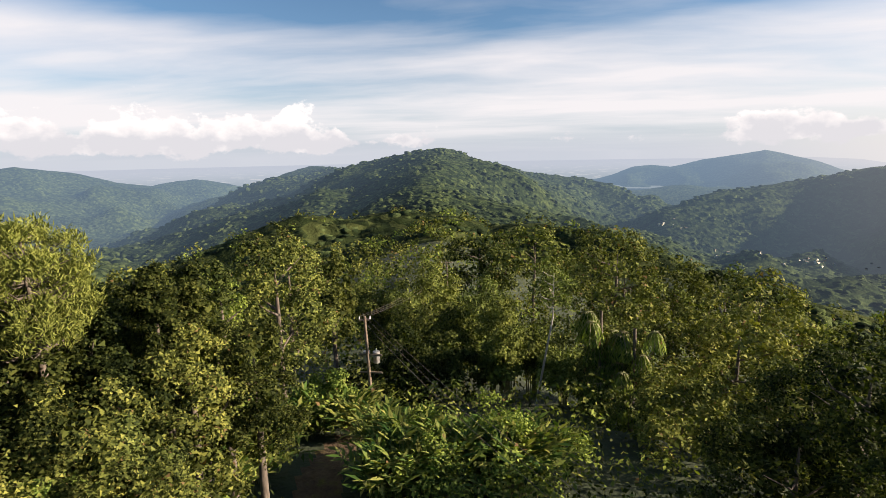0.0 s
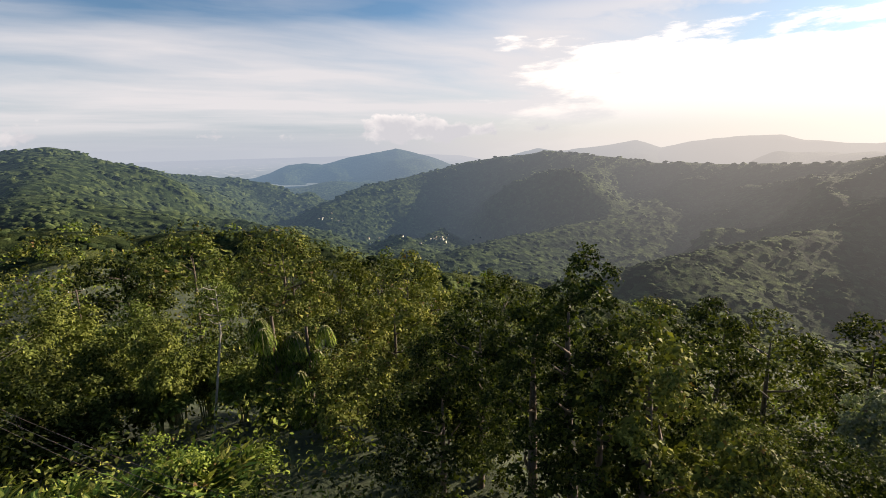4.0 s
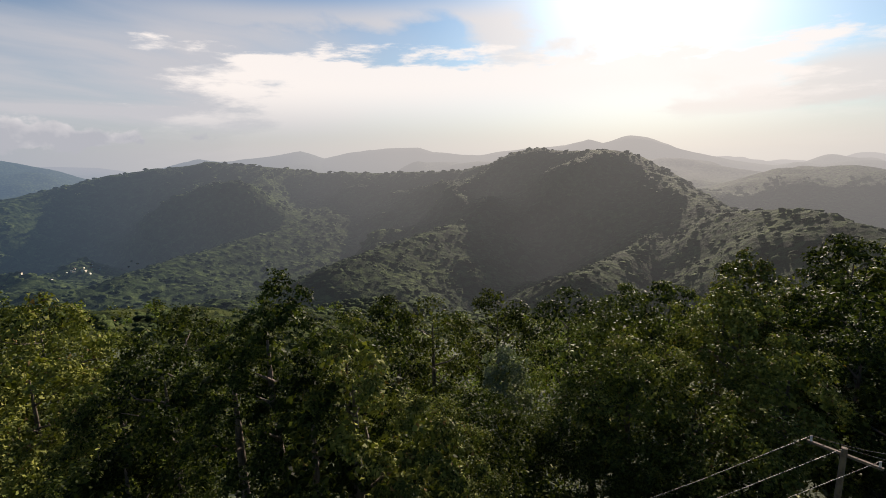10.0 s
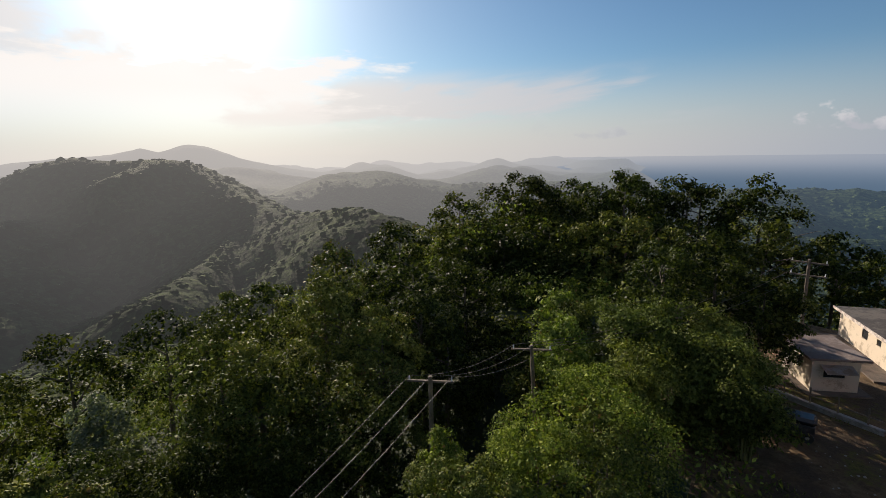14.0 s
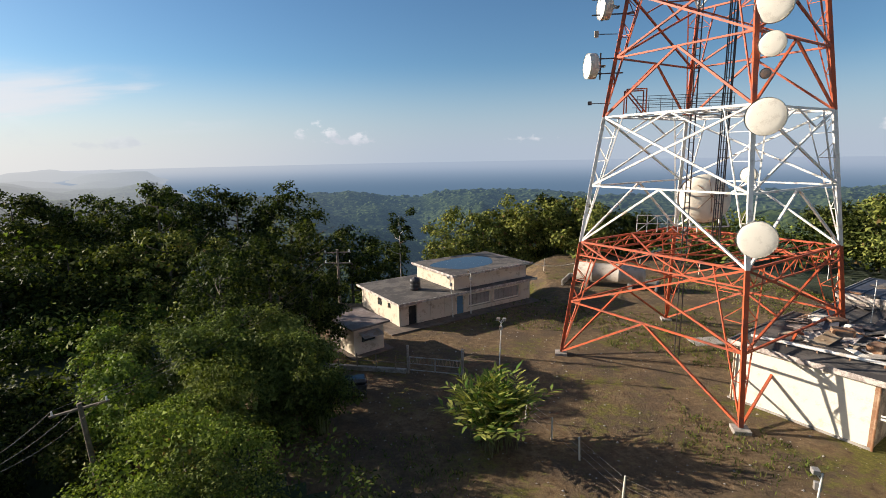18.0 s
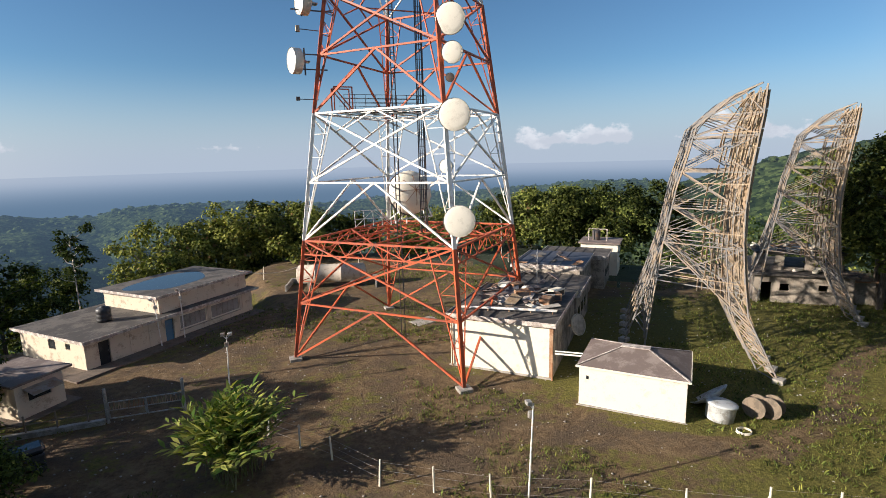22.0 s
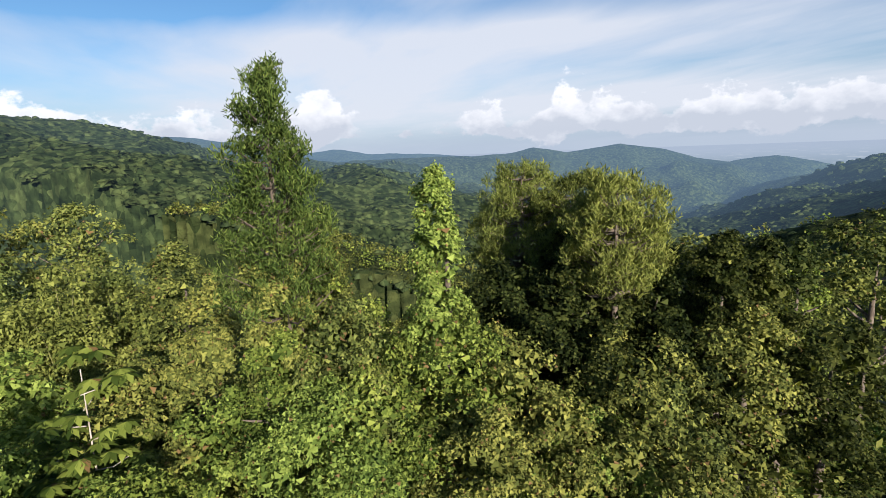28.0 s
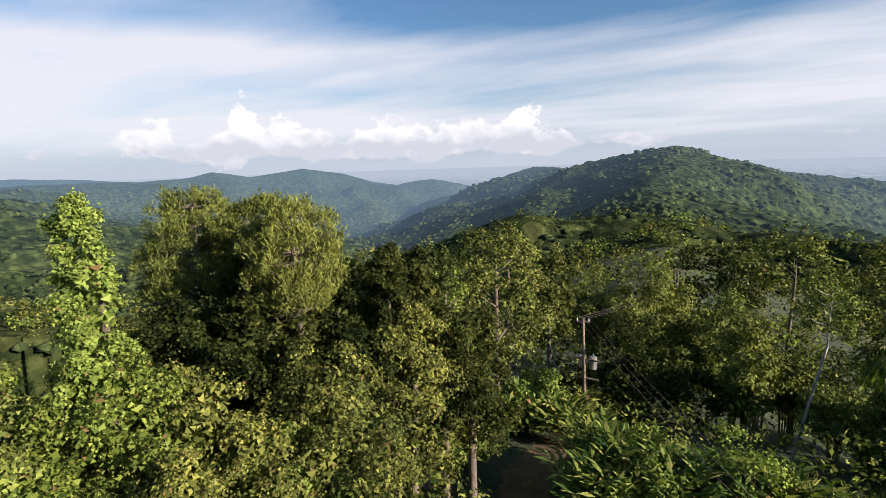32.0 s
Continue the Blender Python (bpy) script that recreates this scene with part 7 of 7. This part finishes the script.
part("pipe", rod((-15.5, -28.2, 2.08), (-17.6, -26.9, 2.08), 0.05), "steel_white", walk_pipe)

# ---- white store ----
store = thing("store_hut", "small white store with a brown hipped metal roof", "hut", m=axes(-15.35, -24.85, -0.75, 0.66))
SW, SD, SH = 5.85, 4.6, 2.5
for spec in ((0, 0, -0.2, SW, 0.15, SH), (0, 0.15, -0.2, 0.15, SD, SH), (SW - 0.15, 0.15, -0.2, SW, SD, SH), (0.15, SD - 0.15, -0.2, SW - 0.15, SD, SH)):
    part("wall", box(*spec), "store_white", store)
bm = bmesh.new()
e0 = [bm.verts.new(v) for v in ((-0.15, -0.15, SH + 0.02), (SW + 0.15, -0.15, SH + 0.02), (SW + 0.15, SD + 0.15, SH + 0.02), (-0.15, SD + 0.15, SH + 0.02))]
e1 = [bm.verts.new(v) for v in ((2.2, 2.1, SH + 0.75), (SW - 2.2, 2.1, SH + 0.75), (SW - 2.2, 2.5, SH + 0.75), (2.2, 2.5, SH + 0.75))]
bm.faces.new(e0[::-1])
bm.faces.new(e1)
for k in range(4):
    bm.faces.new((e0[k], e0[(k + 1) % 4], e1[(k + 1) % 4], e1[k]))
part("roof", bm, "roof_brown", store)
for a, b in zip(((-0.15, -0.15), (SW + 0.15, -0.15), (SW + 0.15, SD + 0.15), (-0.15, SD + 0.15)), ((2.2, 2.1), (SW - 2.2, 2.1), (SW - 2.2, 2.5), (2.2, 2.5))):
    part("hip_strip", bar((a[0], a[1], SH + 0.05), (b[0], b[1], SH + 0.78), 0.10, 0.03), "fascia", store)
part("ridge_cap", box(2.1, 2.0, SH + 0.74, SW - 2.1, 2.6, SH + 0.80), "fascia", store)
part("eaves_trim", merged(box(-0.18, -0.19, SH - 0.06, SW + 0.18, -0.15, SH + 0.05, 0), box(SW + 0.15, -0.15, SH - 0.06, SW + 0.19, SD + 0.15, SH + 0.05, 0)), "wall_white", store)
part("vent", box(0.42, -0.03, 1.7, 0.56, -0.002, 1.92, 0), "glass_dark", store)
part("step", box(-0.1, -0.1, -0.2, SW + 0.1, -0.003, 0.06), "concrete", store)

tank = thing("cistern", "grey round plastic water cistern beside the store", "water tank", m=pose(-21.9, -20.9, 0, 0, -7, 0) @ Matrix.Diagonal((0.85, 0.85, 0.85, 1)))
bm = bmesh.new()
make_lathe(bm, [(0.02, 0), (0.80, 0), (0.86, 0.1), (0.92, 1.05), (0.98, 1.08), (0.98, 1.16), (0.9, 1.2), (0.5, 1.24), (0.02, 1.25)], 26)
part("body", bm, "tank_grey", tank)
lid = thing("old_dish", "old pale dish lying tilted behind the cistern", "dish antenna", m=pose(-22.6, -22.4, 0.6, 35, 20, 0))
bm = bmesh.new()
make_lathe(bm, [(0.02, -0.28), (0.5, -0.22), (0.95, -0.05), (1.15, 0.1), (1.17, 0.14), (0.95, 0.0), (0.5, -0.16), (0.02, -0.22)], 28)
part("bowl", bm, "tank_grey", lid)
for x, y, r, a in ((-24.0, -20.5, 0.62, 20), (-24.75, -20.2, 0.62, 24)):
    reel = thing("cable_reel", "empty rusty cable reel standing on the grass", "cable reel", "cable reels", pose(x, y, r, 90, 0, a + 90))
    part("flange", rod((0, 0, -0.32), (0, 0, -0.26), r, sides=22), "timber", reel)
    part("flange", rod((0, 0, 0.26), (0, 0, 0.32), r, sides=22), "timber", reel)
    part("core", rod((0, 0, -0.26), (0, 0, 0.26), r * 0.72, sides=18), "timber", reel)
hose = thing("hose_coil", "coil of pale hose on the ground", "hose", m=pose(-22.0, -19.3, 0.05))
for k in range(4):
    cu = [(0.42 * math.cos(a * 0.5236) * (1 - 0.04 * k), 0.34 * math.sin(a * 0.5236), 0.04 * k) for a in range(13)]
    me = tubes_mesh("loop", [(cu, [0.025] * 13)], "wall_white", 6)
    child("loop", me, hose)

# ---- ruined building behind ----
ruin = thing("ruined_building", "stained concrete building, darkened for shade, half ruined under the second reflector", "building", m=axes(-42.6, -38.7, -0.82, 0.57))
# the reflector's shade is put into the wall colour, along with stains
part("wall", wall_with_holes(8.2, 2.7, 0.25, [(0.6, 1.5, 0.0, 2.0), (2.2, 3.0, 1.2, 1.9), (5.4, 6.2, 1.3, 1.9)]), "wall_stain_shade", ruin)
part("wall", merged(box(8.0, 0.25, -0.2, 8.25, 9, 2.7), box(0, 0.25, -0.2, 0.25, 9, 2.7), box(0.25, 8.75, -0.2, 8.0, 9.0, 2.7)), "wall_stain_shade", ruin)
part("roof", box(-0.3, -0.35, 2.7, 8.6, 9.2, 2.92), "roof_dark", ruin)
part("upper_wall", wall_with_holes(7.4, 1.7, 0.22, [(0.5, 1.6, 0.5, 1.5), (2.4, 4.2, 0.3, 1.7), (5.2, 6.4, 0.5, 1.5)]), "wall_stain_shade", ruin).location = (0.4, 1.6, 2.92)
part("upper_roof", box(0.2, 1.3, 4.62, 8.0, 6.0, 4.8), "roof_dark", ruin)
for k in range(46):
    s = rng.uniform(0.25, 0.7)
    jt = thing("scrap_sheet", "bent rusty sheet metal scrap lying on the roof", "scrap", "roof scrap", ruin.matrix_world @ pose(rng.uniform(0.5, 8), (v := rng.uniform(0.1, 6.0)), (2.98 if v < 1.5 else 4.86) + 0.1 * s, rng.uniform(-20, 20), rng.uniform(-20, 20), rng.uniform(0, 180)))
    part("sheet", box(-s, -s * 0.4, -0.03, s, s * 0.4, 0.03 + rng.uniform(0, 0.3), 0.02), rng.choice(("rust", "wall_white", "dish_cover", "roof_brown", "tank_grey")), jt)
porch = thing("lean_to", "small lean-to at the end of the ruined building", "building", m=ruin.matrix_world)
part("wall", box(8.27, 1.0, -0.2, 10.2, 4.0, 2.2), "wall_stain_shade", porch)
part("roof", box(8.27, 0.7, 2.2, 10.5, 4.3, 2.32), "rust", porch)

# fuel tank
ft = thing("fuel_tank", "long faded tan cylindrical fuel tank lying on concrete saddles", "tank", m=axes(1.3, -60.6, -0.986, 0.165))
bm = bmesh.new()
make_lathe(bm, [(0.02, -0.3), (0.8, -0.2), (1.1, 0.0), (1.1, 2.0), (1.12, 2.02), (1.1, 2.04), (1.1, 5.0), (1.12, 5.02), (1.1, 5.04), (1.1, 7.6), (0.8, 7.8), (0.02, 7.9)], 24)
bm.transform(Matrix.Rotation(radians(90), 4, "Y"))
bm.transform(Matrix.Translation((0, 0, 1.6)))
part("shell", bm, "tank_tan", ft)
for x in (1.3, 6.3):
    part("saddle", box(x - 0.25, -0.9, -0.3, x + 0.25, 0.9, 0.75), "concrete", ft)
kerb = thing("bund_wall", "low concrete wall round the fuel tank", "wall", m=ft.matrix_world)
part("wall", merged(box(-1.4, 2.0, -0.3, 9.2, 2.2, 0.7), box(-1.4, -1.8, -0.3, -1.2, 2.0, 0.7), box(9.0, -1.8, -0.3, 9.2, 2.0, 0.7)), "concrete", kerb)


# ---- fences, poles and wires ----
def fence(points, label, high=1.5, mat="wall_white", strands=3):
    e = thing("wire_fence", label, "fence", "fences")
    tops = []
    for i, (x, y) in enumerate(points):
        z = float(height(np.array([x]), np.array([y]))[0])
        lean = ((i * 37) % 11 - 5) * 0.02
        part("post", rod((x, y, z - 0.2), (x + lean, y + lean * 0.6, z + high), 0.055, 0.045, 7), mat, e)
        tops.append(Vector((x + lean, y + lean * 0.6, z + high)))
    for a, b in zip(tops, tops[1:]):
        for s in range(strands):
            dz = Vector((0, 0, 0.12 + s * high * 0.32))
            part("strand", bar(a - dz, b - dz, 0.007), "galvanised", e)


fence([(2.6, -26.6), (0.9, -25.0), (-0.7, -23.4), (-2.7, -20.6), (-5.0, -19.4), (-7.3, -18.2), (-11.2, -16.6), (-14.6, -14.9), (-17.4, -13.6)], "white post and wire fence along the yard's edge", 1.3)
fence([(-17.4, -13.6), (-19.8, -12.6), (-22.1, -11.6), (-25.1, -11.2), (-27.6, -12.9), (-31.0, -16.0), (-35.4, -19.9), (-41.2, -23.7), (-48.0, -27.6), (-55.5, -33.5)], "white post and wire fence along the wooded slope", 1.6)
fence([(5.9, -66.6), (0.3, -67.7), (-6.5, -68.6), (-13.7, -69.5), (-21.1, -69.4), (-28.7, -68.8), (-35.9, -67.1), (-43.2, -64.4), (-50.6, -60.5)], "post and wire fence at the back of the yard", 1.7)


def power_pole(x, y, top, label, arms=2, heading=0.0, lean=(0, 0), transformer=False, reach=1.1):
    z = float(height(np.array([x]), np.array([y]))[0])
    e = thing("power_pole", label, "power pole", "power poles", pose(x, y, z))
    h = top - z
    part("pole", rod((0, 0, -0.3), (lean[0], lean[1], h), 0.15, 0.10), "timber", e)
    ends = []
    for k in range(arms):
        dz = h - 0.25 - 0.9 * k
        c, s = math.cos(radians(heading)), math.sin(radians(heading))
        off = Vector((lean[0], lean[1], 0)) * (dz / h)
        arm = part("crossarm", bar(off + Vector((-reach * c, -reach * s, dz)), off + Vector((reach * c, reach * s, dz)), 0.11, 0.09), "timber", e)
        for q in (-0.9 * reach, 0.0, 0.9 * reach):
            part("insulator", rod(off + Vector((q * c, q * s, dz + 0.05)), off + Vector((q * c, q * s, dz + 0.25)), 0.045, 0.03, 8), "ceramic", arm)
            ends.append(Vector((x, y, z)) + off + Vector((q * c, q * s, dz + 0.25)))
    if transformer:
        for q in (-0.35, 0.35):
            can = part("transformer", rod((q, 0.25, h * 0.58), (q, 0.25, h * 0.58 + 0.8), 0.24, sides=14), "galvanised", e)
            part("bushing", rod((q, 0.25, h * 0.58 + 0.8), (q, 0.25, h * 0.58 + 1.0), 0.05), "ceramic", can)
        for dz in (0.50, 0.66):
            part("crossarm", bar((-0.8, 0, h * dz), (0.8, 0, h * dz), 0.10), "timber", e)
    return ends


def wires(a, b, sag, label="dark overhead power line sagging between poles"):
    e = thing("power_line", label, "cable", "power lines")
    for p, q in zip(a, b):
        pts = [tuple(p.lerp(q, i / 10) - Vector((0, 0, sag * 4 * (i / 10) * (1 - i / 10)))) for i in range(11)]
        child("cable", tubes_mesh("cable", [(pts, [0.011] * 11)], "steel_dark", 4), e)


one = power_pole(-10.9, 32.0, 4.6, "weathered wooden power pole with transformers beside the track", 1, 15, (-0.3, 0), True, 0.4)
two = power_pole(18.3, -6.6, 5.7, "wooden power pole with a crossarm among the trees", 1, 60)
three = power_pole(19.7, -13.5, 5.4, "bare leaning wooden pole among the bamboo", 1, 60, (0.5, 0.2))
four = power_pole(19.5, -35.2, 8.2, "wooden power pole with two crossarms behind the guard hut", 2, 20)
five = power_pole(-12.7, 94.8, -5.0, "distant wooden power pole by the track", 1, 15)
wires(one, two, 2.2)
wires(two, three, 0.5)
wires(three, four, 1.2)
wires(one, five, 1.2)
lean_pole = thing("leaning_pole", "tall leaning pale pole with a dark meter box", "pole", m=pose(-26.5, -12.6, 0))
part("pole", rod((0, 0, -0.2), (0.3, 0.55, 6.6), 0.09, 0.06), "wall_white", lean_pole)
part("meter_box", box(-0.1, 0.2, 5.8, 0.5, 0.6, 6.5), "plastic_black", lean_pole)
part("stay", rod((-2.0, -1.6, 0), (-1.9, -1.4, 5.0), 0.05), "timber", lean_pole)
supply = thing("supply_cable", "pale sagging cable from the house to the yard", "cable")
a, b = house.matrix_world @ Vector((15.0, 0.5, 4.4)), Vector((1.0, -61.0, 2.6))
child("cable", tubes_mesh("cable", [([tuple(a.lerp(b, i / 10) - Vector((0, 0, 2.4 * (i / 10) * (1 - i / 10)))) for i in range(11)], [0.03] * 11)], "wall_white", 5), supply)
slab = thing("concrete_slab", "broken concrete slab lying in the earth", "slab", m=pose(-10.0, -43.2, 0.0, 1, 2, 20))
part("slab", box(-1.2, -0.9, -0.1, 1.2, 0.9, 0.10, 0.04), "concrete", slab)


def bare_tree(x, y, top):
    """A dead sapling with a few white forked branches."""
    rng = next_rng()
    base, z = plant("bare_tree", x, y, "small dead sapling with bare white forked branches", "tree", "dead saplings")
    h = top - z
    child("trunk", tubes_mesh("trunk", [([(0, 0, -0.2), (0.1, 0.05, h * 0.6), (0.15, 0.1, h)], (0.05, 0.04, 0.02))], "bark_pale", 6), base)
    for k in range(7):
        a, q = k * 2.2, 0.7 + 0.6 * rng.random()
        s = h - 0.25 * k * 0.6
        child("branch", tubes_mesh("branch", [([(0.13, 0.09, s), (0.13 + q * 0.5 * math.cos(a), 0.09 + q * 0.5 * math.sin(a), s + 0.25), (0.13 + q * math.cos(a + 0.3), 0.09 + q * math.sin(a + 0.3), s + 0.3 - 0.5 * rng.random())], (0.03, 0.022, 0.008))], "bark_pale", 5), base)


bare_tree(-13.0, 16.0, 7.3)
